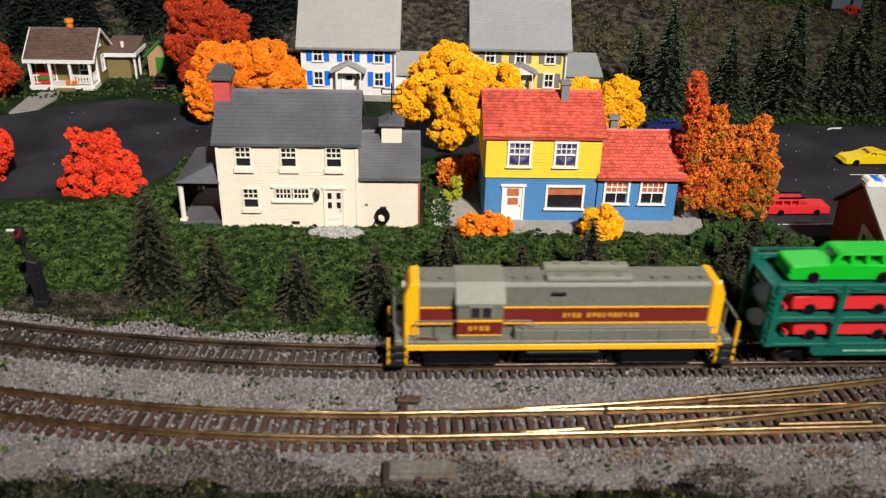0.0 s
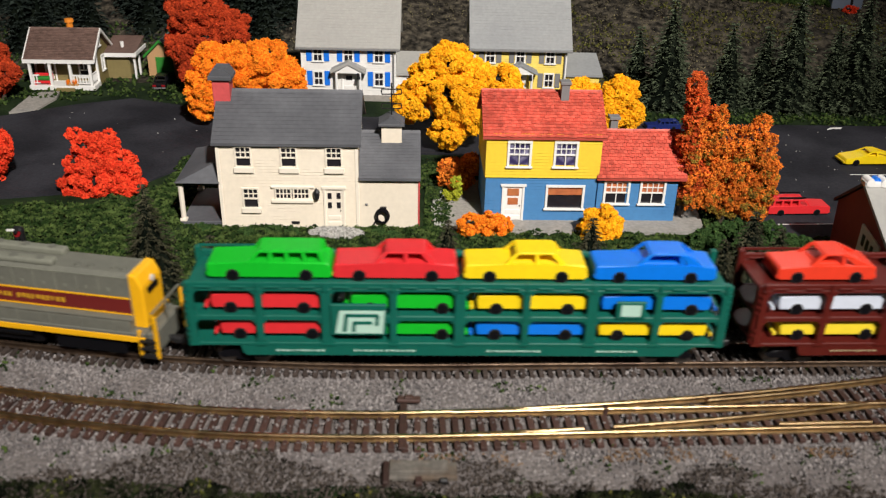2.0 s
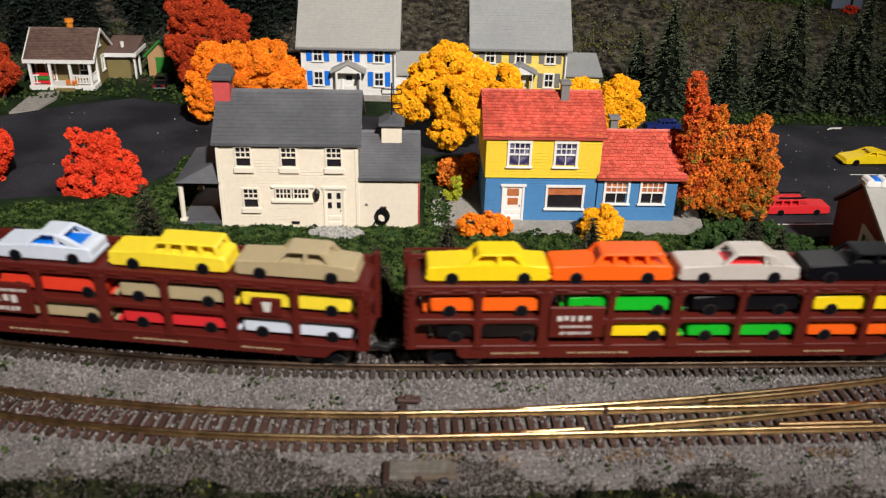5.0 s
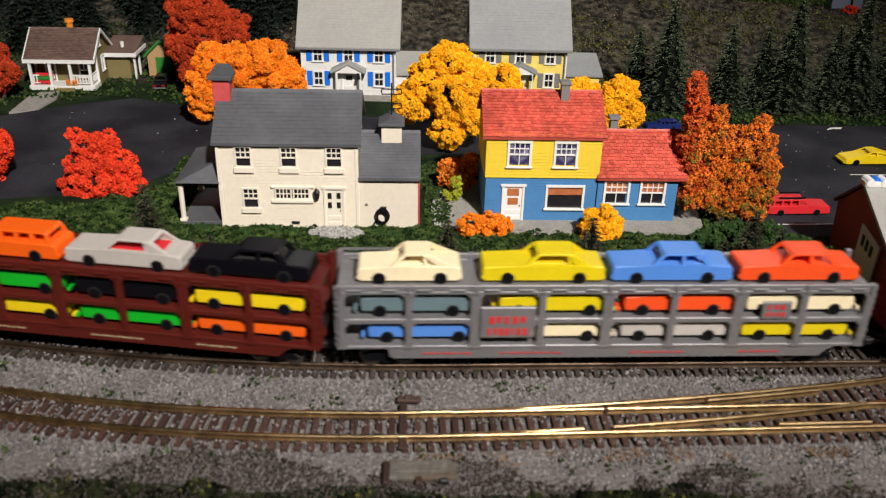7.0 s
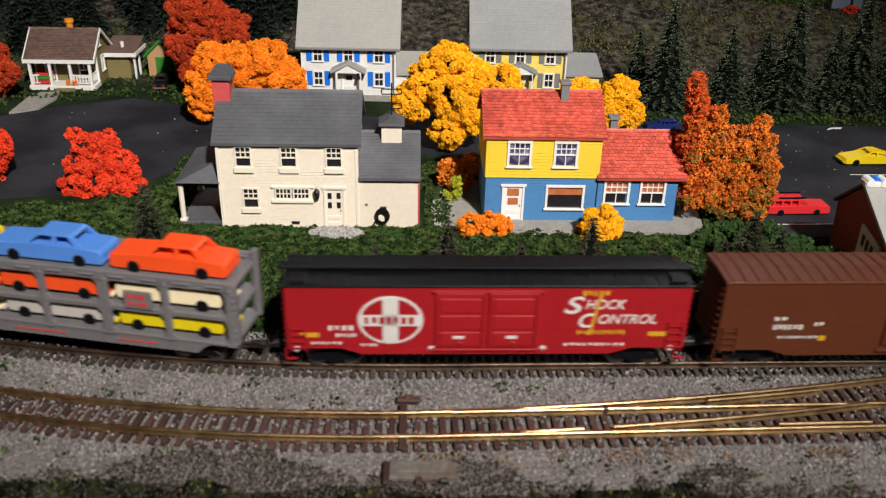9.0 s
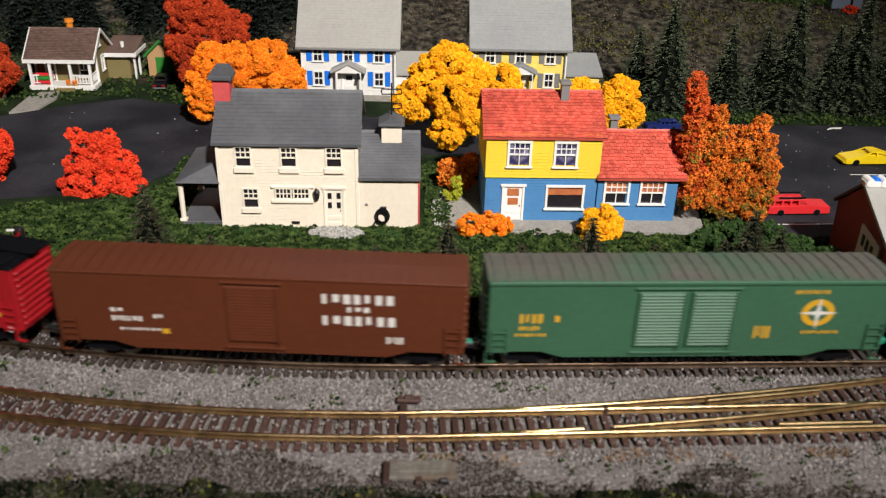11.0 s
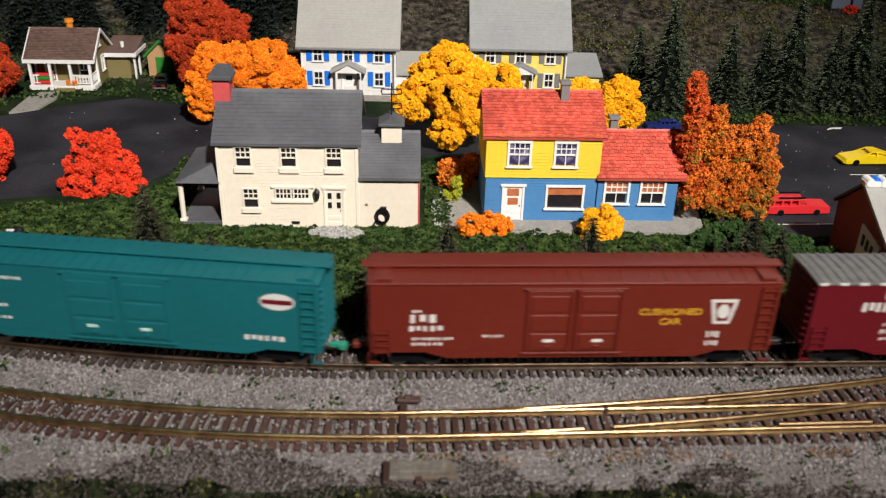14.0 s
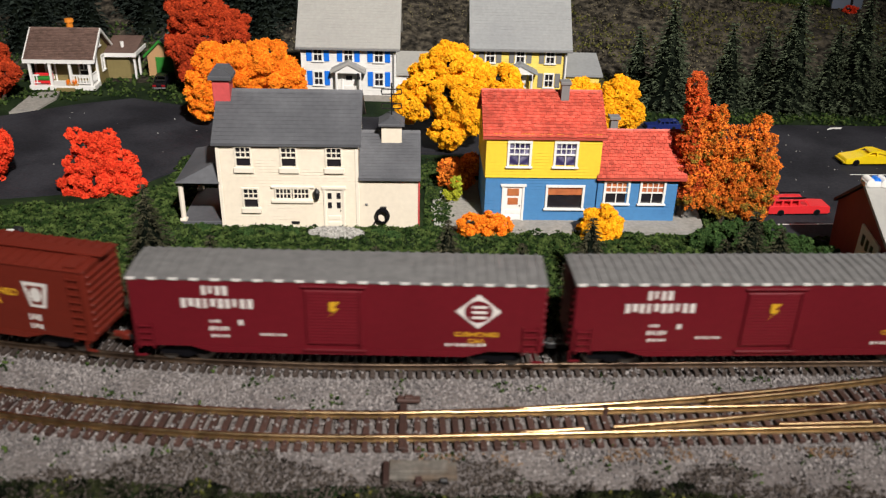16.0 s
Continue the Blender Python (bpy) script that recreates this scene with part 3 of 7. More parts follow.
def tracks():
    main = thing("main_track", at(0, 0, 0), "weathered model railway track with brown ties in ballast", "railway track", kind="structure")
    pts = [track_point(s) for s in [-1750, -1300, -900, -600] + list(range(-420, 301, 6)) + [420, 800, 1300, 1950]]
    for off, nm in ((4.95, "rail"), (-4.95, "rail")):
        rail(nm, [(x - math.sin(h) * off, y + math.cos(h) * off) for x, y, h in pts], RAIL_DARK, main, "weathered brown rail with a worn bright head")
    first = None
    s = -185.0
    while s < 185:
        x, y, h = track_point(s)
        m = at(x, y, -1.95, 0, 0, math.degrees(h) + random.uniform(-1.5, 1.5))
        if first is None:
            first = part("tie", tie_mesh(16.5, 1.45, TIE_GREY), TIE_GREY, main, m=m)
        else:
            twin(first, m)
        s += 2.75
    front = thing("siding_track", at(0, 0, 0), "model railway turnout with brassy rails and dark brown ties", "railway track", kind="structure")
    near, branch = offset_line(siding_near, -420, 420, -4.95), offset_line(siding_near, -420, 420, 4.95)
    rail("rail", near, RAIL_BRASS, front, "golden nickel-silver rail")
    rail("rail", [p for p in branch if p[0] < -14], RAIL_BRASS, front, "golden nickel-silver rail")
    rail("rail", [p for p in branch if p[0] > 2], RAIL_BRASS, front, "golden nickel-silver rail")
    rail("rail", [p for p in offset_line(siding_branch, -20, 420, 4.95)], RAIL_BRASS, front, "diverging golden rail")
    rail("rail", [p for p in offset_line(siding_branch, 2, 420, -4.95) if p[0] < 40], RAIL_BRASS, front, "sliding point blade")
    rail("rail", [p for p in offset_line(siding_branch, 2, 420, -4.95) if p[0] > 44], RAIL_BRASS, front, "diverging golden rail")
    rail("guard_rail", offset_line(siding_near, 92, 118, -3.2), RAIL_BRASS, front, "short check rail")
    rail("guard_rail", offset_line(siding_branch, 76, 110, 3.2), RAIL_BRASS, front, "short check rail")
    first, x = None, -180.0
    while x < 190:
        branch_gap = siding_branch(x) - siding_near(x)
        h = math.degrees(math.atan2(siding_near(x + 1) - siding_near(x - 1), 2))
        if x < 120 and branch_gap < 1:
            m = at(x, siding_near(x), -1.95, 0, 0, h + random.uniform(-1, 1))
            first = part("tie", tie_mesh(16.5, 1.75, TIE), TIE, front, m=m) if first is None else twin(first, m)
        else:
            bm = box(B(), -0.87, 0.87, -8.2, 8.2 + branch_gap, -1.4, 0, 0.12)
            part("tie", bm, TIE, front, m=at(x, siding_near(x), -1.95, 0, 0, h))
        x += 3.42
    # throw bar, insulated gaps and the manual switch machine
    bar = part("throw_bar", box(B(), -1.0, 1.0, -9, 10, -1.7, -1.0, 0.2), TIE, front, "brown plastic throw bar", m=at(-9.5, siding_near(-9.5), 0, 0, 0, 2))
    part("bar_end", box(box(B(), -3.3, 3.3, -1.2, 1.2, -2.2, -1.0, 0.3), -1.2, 1.2, -0.9, 0.9, -1.0, -0.4, 0.25), TIE, front, "brown plastic end of the throw bar", m=at(-8.5, siding_near(-8) + 12.4, 0))
    for x, off in ((46, 4.95),):
        part("rail_joiner", box(B(), -0.5, 0.5, -1, 1, -1.9, 0.1), TIE, front, m=at(x, siding_near(x) + off, 0))
    sw = thing("switch_machine", at(-4, 167.5, -3.2, 0, 0, 3), "grey and brown switch machine beside the track", "switch machine")
    part("housing", box(box(B(), -9, 9, -2.6, 3.2, 0, 1.6, 0.3), -8, 7, -1.2, 3.4, 1.6, 2.3, 0.3), DIRTY_GREY, sw, "pale grey housing")
    part("bracket", box(B(), -9.6, -7.9, -4.6, 3.4, 0, 1.9, 0.25), TIE, sw, "rusty brown bracket")
    part("bracket", box(B(), -1.6, 0.2, -4.6, -2, 0, 1.7, 0.25), TIE, sw, "rusty brown bracket")
    part("lever", box(B(), 4.5, 6.5, -3.9, -2.6, 0, 1.7, 0.25), IRON, sw, "black lever")


tracks()


# ---- plants ----
def foam_crown(name, lobes, density, size, material, parent, seed, template=TETRA):
    """A crown of torn foam: lobes of rounded lumps, each lump of many crumbs."""
    r = np.random.default_rng(seed)
    L = np.array(lobes, float)
    C, S = [], []
    for cx, cy, cz, rad in lobes:
        m = int(14 + 1.0 * rad * rad)
        d = r.normal(size=(m, 3))
        d /= np.linalg.norm(d, axis=1)[:, None]
        k = np.array([noise.noise((p[0] * 2.1 + cx, p[1] * 2.1 + cy, p[2] * 2.1 + seed)) for p in d])
        for p, q in zip(d, k):
            lump = min(2.1, max(0.7, rad * r.uniform(0.14, 0.40)))
            n = int(density * 1.55 * lump * lump) + 6
            e = r.normal(size=(n, 3))
            e /= np.linalg.norm(e, axis=1)[:, None]
            c = np.array([cx, cy, cz]) + p * rad * (0.86 + 0.36 * q)
            C.append(c + e * (lump * np.cbrt(r.uniform(0.45, 1.15, n)))[:, None])
            S.append(r.uniform(size[0], size[1], n) * 0.53)
    C, S = np.concatenate(C), np.concatenate(S)
    deep = (np.linalg.norm(C[:, None, :] - L[None, :, :3], axis=2) < 0.66 * L[None, :, 3]).any(axis=1)
    C, S = C[~deep], S[~deep]
    C[:, 2] = np.maximum(C[:, 2], 0.3)
    return swarm(name, C, S, template, material, parent, r, jitter=0.34)


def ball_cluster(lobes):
    """Dark balls inside a crown that paint the shade in gaps between lumps."""
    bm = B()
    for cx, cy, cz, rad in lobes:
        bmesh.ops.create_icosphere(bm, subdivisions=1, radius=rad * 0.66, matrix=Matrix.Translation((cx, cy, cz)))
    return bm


def leafy_tree(name, x, y, lobes, density, size, material, label, seed, trunk=True, category="tree", z=None, group=""):
    t = thing(name, at(x, y, bed_height(x, y) if z is None else z), label, category, group)
    top = max(l[2] for l in lobes)
    if trunk:
        bm = cyl(B(), (0, 0, -1), (0, 0, top * 0.55), 1.5, 0.9, 8)
        for cx, cy, cz, rad in lobes:
            cyl(bm, (0, 0, top * 0.3), (cx * 0.8, cy * 0.8, cz), 0.7, 0.3, 6)
        part("trunk", bm, BARK, t)
        part("heartwood", ball_cluster(lobes), INSIDE_SHADE, t, "dark inside of the crown")
    foam_crown("crown", lobes, density, size, material, t, seed)
    return t


leafy_tree("red_tree", -143, 332, [(-2, 0, 7, 8.5), (6, 1, 7, 8.5), (-10, -1, 4, 5.5), (0, 1, 13, 7.5), (-6.5, 2, 20, 4.5), (11, 0, 5, 6.5), (5, 0, 20, 4.5), (-8.5, 1, 25, 3), (6, 0, 24, 3), (9, 0, 13, 5.5), (-1, 1, 19, 5), (-9, 0, 12, 4.5)], 26, (0.5, 1.1), LEAF_RED, "bright red foam-leaved bushy tree beside the road", 3, category="tree")
leafy_tree("red_tree", -190, 340, [(-4, 0, 9, 9), (0, 1, 16, 7)], 24, (0.6, 1.3), LEAF_RED, "bright red foam-leaved tree beside the road", 4)
leafy_tree("rust_tree", -240, 452, [(-6, 0, 10, 10), (-4, 1, 22, 9), (2, 0, 15, 8)], 22, (0.7, 1.5), LEAF_RUST, "rust-red foam-leaved tree near the cottage", 5)
leafy_tree("rust_tree", -138.5, 470, [(0, 0, 14, 10), (-5, 2, 27, 10), (8, 0, 31, 10), (-4, 2, 44, 10), (9, 2, 45, 9), (20, 0, 36, 10), (0, 2, 54, 6)], 22, (0.7, 1.6), LEAF_RUST, "tall rust-red foam-leaved tree behind the road", 6)
leafy_tree("orange_tree", -108, 418, [(-12, 0, 20, 9), (-6, 1, 32, 10), (6, 0, 30, 12), (18, 0, 34, 11), (26, 0, 26, 10), (10, 1, 22, 12), (-13, -1, 12, 7), (30, 2, 22, 7)], 22, (0.7, 1.5), LEAF_ORANGE, "bright orange foam-leaved tree behind the cream house", 7)
leafy_tree("yellow_tree", -2, 392, [(-14, 0, 24, 9), (-6, 1, 34, 10), (3, 1, 42, 9), (6, 0, 27, 12), (12, -2, 20, 10), (17, 2, 34, 8), (28, 3, 33, 8), (4, -4, 12, 8)], 22, (0.7, 1.5), LEAF_YELLOW, "golden yellow foam-leaved tree between the houses", 8)
leafy_tree("yellow_tree", 72, 400, [(-8, 0, 25, 9), (4, 0, 20, 10), (10, 0, 27, 8), (14, 0, 17, 8)], 22, (0.7, 1.5), LEAF_YELLOW, "golden yellow foam-leaved tree behind the yellow and blue house", 9)
leafy_tree("orange_bush", 15.5, 300.5, [(-5, 0, 3, 4.5), (2, 0, 3.5, 5), (7, 0, 3, 4)], 40, (0.5, 1.0), LEAF_ORANGE, "round orange bush beside the house door", 10, False, "bush", 0.5)
leafy_tree("yellow_bush", 59.5, 300, [(0, 0, 4.5, 6), (2, 0, 9, 4), (-4, 0, 3, 4), (5, 0, 4, 4)], 40, (0.5, 1.0), LEAF_YELLOW, "rounded amber bush in front of the blue wall", 11, False, "bush", 0.5)
leafy_tree("lime_bush", 3.5, 330, [(0, 0, 5, 3.5), (1, 0, 9, 2.5)], 22, (0.4, 0.8), LEAF_BRIGHT, "sparse lime-green bush between the houses", 12, False, "bush")
leafy_tree("rust_bush", 4, 345, [(0, 0, 6, 7), (6, 0, 9, 6)], 12, (0.5, 1.0), LEAF_MIX, "dim rust-coloured bush between the houses", 13, False, "bush")
leafy_tree("red_bush", 98, 338, [(0, 0, 5, 4), (0, 0, 10, 3)], 26, (0.5, 1.0), LEAF_RED, "small red bush at the house corner", 14, False, "bush")
def sprays(seed, columns, r, step):
    """Loose leaf sprays along upright twigs; columns: (x, foot, top, half width)."""
    g = np.random.default_rng(seed)
    out = []
    for x, z0, z1, w in columns:
        z = z0
        while z < z1:
            u = (z - z0) / (z1 - z0)
            out.append((x + g.uniform(-w, w) * (1 - 0.55 * u), g.uniform(-6, 6) * (1 - 0.6 * u), z, g.uniform(*r)))
            z += g.uniform(*step)
    return out


def airy_tree(x, y, columns, seed, material, label, olive):
    t = thing("copper_tree", at(x, y, bed_height(x, y)), label, "tree")
    bm = cyl(B(), (0, 0, -1), (0, 0, 14), 1.3, 0.8, 8)
    for cx, z0, z1, w in columns:
        cyl(bm, (cx * 0.2, 0, 8), (cx * 0.85, 0, z0 + 6), 0.6, 0.4, 6)
        cyl(bm, (cx * 0.85, 0, z0 + 6), (cx, 0, z1), 0.4, 0.15, 6)
    part("trunk", bm, BARK, t)
    foam_crown("crown", sprays(seed, columns, (1.8, 3.3), (0.7, 1.6)), 10, (0.26, 0.72), material, t, seed)
    foam_crown("inner_leaves", sprays(seed + 50, [(a, b, b + (c - b) * 0.8, d) for a, b, c, d in columns], (1.2, 2.2), olive), 9, (0.28, 0.7), LEAF_OLIVE, t, seed + 50)
    return t


airy_tree(112, 318, [(-14, 8, 42, 4), (-9, 8, 46, 3.5), (-4, 5, 39, 4.5), (1, 4, 35, 4.5), (6, 5, 40, 4), (9.5, 5, 43, 3.5), (13, 4, 36, 3.5), (15.5, 6, 28, 2.5), (3, 16, 39, 3)], 15, LEAF_MIX, "airy copper-orange tree with thin branches", (1.6, 3.2))
airy_tree(95.5, 321, [(-1, 12, 57, 3), (2.5, 12, 52, 3.5), (6, 10, 46, 3.5), (0, 30, 58, 2.4)], 16, LEAF_MIXRED, "slender copper-red tree with loose leaves", (4.0, 8.0))
for i, (x, y, s) in enumerate(((107, 298, 1.0), (118, 292, 1.2), (128, 286, 1.0), (99, 293, 0.8), (112, 284, 0.9), (140, 283, 0.7))):
    leafy_tree("green_bush", x, y, [(0, 0, 4 * s, 5 * s), (4 * s, 1, 5 * s, 4 * s), (-4 * s, 0, 3 * s, 4 * s)], 22, (0.5, 1.0), GREEN_BUSH, "dark green foam shrub at the lawn's edge", 30 + i, False, "bush", group="lawn shrubs")
for i, (x, y) in enumerate(((-76, 296), (-66, 298), (-58, 297), (-26, 298), (-92, 297), (-20, 296), (-104, 290), (-118, 300), (2, 296))):
    leafy_tree("green_bush", x, y, [(0, 0, 0.4, 2.0), (1.8, 0, 0.3, 1.6)], 70, (0.4, 0.8), GREEN_BUSH, "low green foam shrub in the lawn", 50 + i, False, "bush", group="lawn shrubs")


def fir_meshes(h, r0, levels, seed, dense, thick):
    """Trunk bmesh and needle-spray arrays of one conifer."""
    rr = np.random.default_rng(seed)
    C, D, S = [], [], []
    for i in range(levels):
        u = i / (levels - 1)
        z = h * (0.05 + 0.93 * u)
        reach = r0 * (1 - u) ** 0.85 * rr.uniform(0.85, 1.1) + 0.5
        n = max(4, int(15 * (1 - u) ** 0.6))
        for k in range(n):
            a = 6.2832 * (k + rr.uniform(-0.35, 0.35)) / n + i * 0.9
            L = reach * rr.uniform(0.7, 1.12)
            m = max(2, int(L * dense))
            for j in range(m):
                q = (j + 0.6) / m
                p = (math.cos(a) * L * q, math.sin(a) * L * q, z - L * 0.34 * q + rr.uniform(-0.3, 0.3))
                for side in (-1, 0, 1):
                    b = a + side * rr.uniform(0.5, 1.0)
                    C.append(p)
                    D.append((math.cos(b), math.sin(b), -0.25 + rr.uniform(-0.2, 0.25)))
                    w = thick * rr.uniform(0.8, 1.3) * (1.1 - 0.4 * q)
                    S.append((2.6 * w, w, w * 0.7))
    return np.array(C), np.array(D), np.array(S)


def fir(name, x, y, h, r0, seed, material, label, group, dense=1.35, thick=0.62, levels=None):
    t = thing(name, at(x, y, bed_height(x, y)), label, "tree", group)
    part("trunk", cyl(B(), (0, 0, -1), (0, 0, h), 0.035 * h + 0.2, 0.15, 7), BARK, t)
    # added dark cone: painted shade that closes the gaps in the crown
    part("core", cyl(B(), (0, 0, 0.05 * h), (0, 0, 0.93 * h), 0.62 * r0, 0.2, 11), CORE_SHADE, t, "dark inside of the conifer")
    C, D, S = fir_meshes(h, r0, levels or max(11, int(h / 1.45)), seed, dense, thick)
    swarm("crown", C, S, SPIKE, material, t, np.random.default_rng(seed), aim_rows(D), 0.15)
    return t


near_fir = "small grey-green bottle-brush fir on the lawn"
FIRS = [fir("fir_tree", -96, 252, 40, 12.5, 71, NEEDLE, "tall grey-green bottle-brush fir on the lawn", "lawn firs"),
        fir("fir_tree", -74, 245, 27, 11, 72, NEEDLE, near_fir, "lawn firs"),
        fir("fir_tree", -46.5, 243, 23, 10.5, 73, NEEDLE, near_fir, "lawn firs")]
for i, (x, y, k) in enumerate(((-21.5, 247, 2), (1.5, 262, 1), (27, 262, 2), (50, 262, 1), (72, 262, 2), (93, 256, 1), (106, 268, 1), (117, 270, 2))):
    copy_thing(FIRS[k], at(x, y, bed_height(x, y) - (0, 3, 7, 1, 6, 4, 0, 3)[i], 0, 0, 50 * i + 20))

far_fir = "tall dark green spruce at the foot of the hill"
TALL = [fir("spruce_tree", 120, 468, 60, 18.5, 81, NEEDLE_FAR, far_fir, "hillside spruces", 0.62, 1.0, 30),
        fir("spruce_tree", 154, 470, 48, 15, 82, NEEDLE_FAR, far_fir, "hillside spruces", 0.62, 1.0, 25),
        fir("spruce_tree", 188, 470, 66, 19, 83, NEEDLE_FAR, far_fir, "hillside spruces", 0.62, 1.0, 33)]
for i, (x, y, k, down) in enumerate(((107, 484, 1, 6), (130, 482, 1, 12), (176, 478, 1, 3), (213, 474, 1, 0), (225, 472, 2, 0), (246, 476, 0, 0), (262, 470, 2, 0))):
    copy_thing(TALL[k], at(x, y, bed_height(x, y) - down, 0, 0, 70 * i + 10))
wood_fir = "spruce of the wood behind the cottage, shade put into its colour"
WOOD = [fir("spruce_tree", -300, 560, 58, 15, 84, NEEDLE_SHADED, wood_fir, "wood behind the cottage", 0.30, 1.7, 16),
        fir("spruce_tree", -262, 570, 66, 16, 85, NEEDLE_SHADED, wood_fir, "wood behind the cottage", 0.30, 1.7, 18),
        fir("spruce_tree", -180, 566, 50, 14, 86, NEEDLE_SHADED, wood_fir, "wood behind the cottage", 0.30, 1.7, 15)]
for i in range(64):
    x = -345 + 5.1 * i + random.uniform(-4, 4)
    y = 548 + random.uniform(0, 110) - (26 if i % 3 == 0 else 0)
    if x > -95:
        y += 120
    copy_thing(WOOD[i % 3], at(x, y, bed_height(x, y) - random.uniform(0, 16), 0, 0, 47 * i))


def far_building():
    b = thing("far_building", at(272, 606, bed_height(272, 606) - 2, 0, 0, 6), "grey-blue tin building on the hill", "building")
    part("wall", box(B(), -11, 11, 0, 18, 0, 16, 0.3), WATER_GREY, b)
    part("roof", prism(B(), [(-1.5, 15.6), (9, 21), (19.5, 15.6), (19.5, 16.8), (9, 22.4), (-1.5, 16.8)], "x", -12, 12), SLATE, b)
    part("post", box(B(), 2, 3.2, -1.2, 0, 0, 16), IRON, b)
    leafy_tree("red_bush", 271, 600, [(0, 0, 2, 3), (4, 0, 2, 2.4)], 20, (0.5, 1.0), LEAF_RED, "small red bush by the tin building", 77, False, "bush")


far_building()


# ---- houses ----
def clap_wall(x0, x1, z0, z1, pitch, openings, span=None, thick=1.0):
    """Lapped boards facing -y; openings: (xa, xb, za, zb); span(z) narrows the boards of a gable."""
    bm = B()
    n = max(1, round((z1 - z0) / pitch))
    rows = [(z0 + (z1 - z0) * i / n, z0 + (z1 - z0) * (i + 1) / n) for i in range(n)]
    if span is not None:
        for za, zb in rows:
            a, b = span((za + zb) / 2)
            if b - a > 0.1:
                prism(bm, [(-0.22, za), (0.02, zb), (thick, zb), (thick, za)], "x", a, b)
        return bm
    edges = sorted({x0, x1} | {min(x1, max(x0, e)) for o in openings for e in o[:2]})
    for a, b in zip(edges, edges[1:]):
        if b - a < 0.02:
            continue
        run = []
        for za, zb in rows + [(None, None)]:
            if za is not None and not any(o[0] < (a + b) / 2 < o[1] and o[2] < (za + zb) / 2 < o[3] for o in openings):
                run.append((za, zb))
                continue
            if run:
                pts = [c for u, v in run for c in ((-0.22, u), (0.02, v - 0.001))]
                prism(bm, pts + [(thick, run[-1][1]), (thick, run[0][0])], "x", a, b)
            run = []
    bmesh.ops.remove_doubles(bm, verts=bm.verts, dist=0.0004)
    return bm


def window(parent, m, w, h, trim, glass, cols=3, upper=2, lower=0, split=0.5, casing=0.7, sill=True, apron=0.0, name="window"):
    """A sash window centred on x, from z = 0 to h, facing -y; lower: rows of panes in the lower sash."""
    bm = B()
    for a in ((-w / 2 - casing, -w / 2, 0, h), (w / 2, w / 2 + casing, 0, h)):
        box(bm, a[0], a[1], -0.65, 0.5, a[2], a[3])
    box(bm, -w / 2 - casing, w / 2 + casing, -0.75, 0.5, h, h + casing)
    ob = part(name, bm, trim, parent, m=m)
    zs = h * (1 - split)
    if upper:
        part("meeting_rail", box(B(), -w / 2, w / 2, -0.35, 0.3, zs - 0.25, zs + 0.25), trim, ob)
        for i in range(1, cols):
            x = -w / 2 + w * i / cols
            part("muntin", box(B(), x - 0.17, x + 0.17, -0.25, 0.25, zs, h), trim, ob)
        for i in range(1, upper):
            z = zs + (h - zs) * i / upper
            part("muntin", box(B(), -w / 2, w / 2, -0.22, 0.22, z - 0.17, z + 0.17), trim, ob)
        for i in range(1, lower):
            x = -w / 2 + w * i / lower
            part("muntin", box(B(), x - 0.17, x + 0.17, -0.25, 0.25, 0, zs), trim, ob)
    if sill:
        part("sill", box(B(), -w / 2 - casing - 0.5, w / 2 + casing + 0.5, -1.1, 0.5, -0.7 - apron, 0, 0.12), trim, ob)
    part("pane", box(B(), -w / 2, w / 2, 0.35, 0.6, 0, h), glass, ob, "dark glossy pane")
    return ob


def shingle_slope(x0, x1, y0, z0, y1, z1, rows, tab, thick, ragged=0.0):
    """A slope of lapped shingles from the eave (y0, z0) up to the ridge (y1, z1)."""
    L = math.hypot(y1 - y0, z1 - z0)
    uy, uz = (y1 - y0) / L, (z1 - z0) / L
    ny, nz = -uz * math.copysign(1, y1 - y0), abs(uy)
    V, F = [], []
    n = max(1, round((x1 - x0) / tab))
    for r in range(rows):
        a, b = L * r / rows, min(L, L * (r + 1.25) / rows)
        for k in range(-1, n):
            xa = max(x0, x0 + tab * (k + (0.5 if r % 2 else 0)) + 0.06)
            xb = min(x1, x0 + tab * (k + 1 + (0.5 if r % 2 else 0)) - 0.06)
            if xb - xa < 0.2:
                continue
            e = random.uniform(-ragged, ragged)
            base = len(V)
            for x in (xa, xb):
                for d, t in ((a + e, 0), (a + e, thick), (b, thick * 0.25), (b, 0)):
                    V.append((x, y0 + uy * d + ny * t, z0 + uz * d + nz * t))
            q = [(0, 1, 2, 3), (7, 6, 5, 4), (0, 4, 5, 1), (1, 5, 6, 2)]
            F += [tuple(base + i for i in f) for f in q]
    bm = B()
    vs = [bm.verts.new(v) for v in V]
    for f in F:
        bm.faces.new([vs[i] for i in f])
    return bm


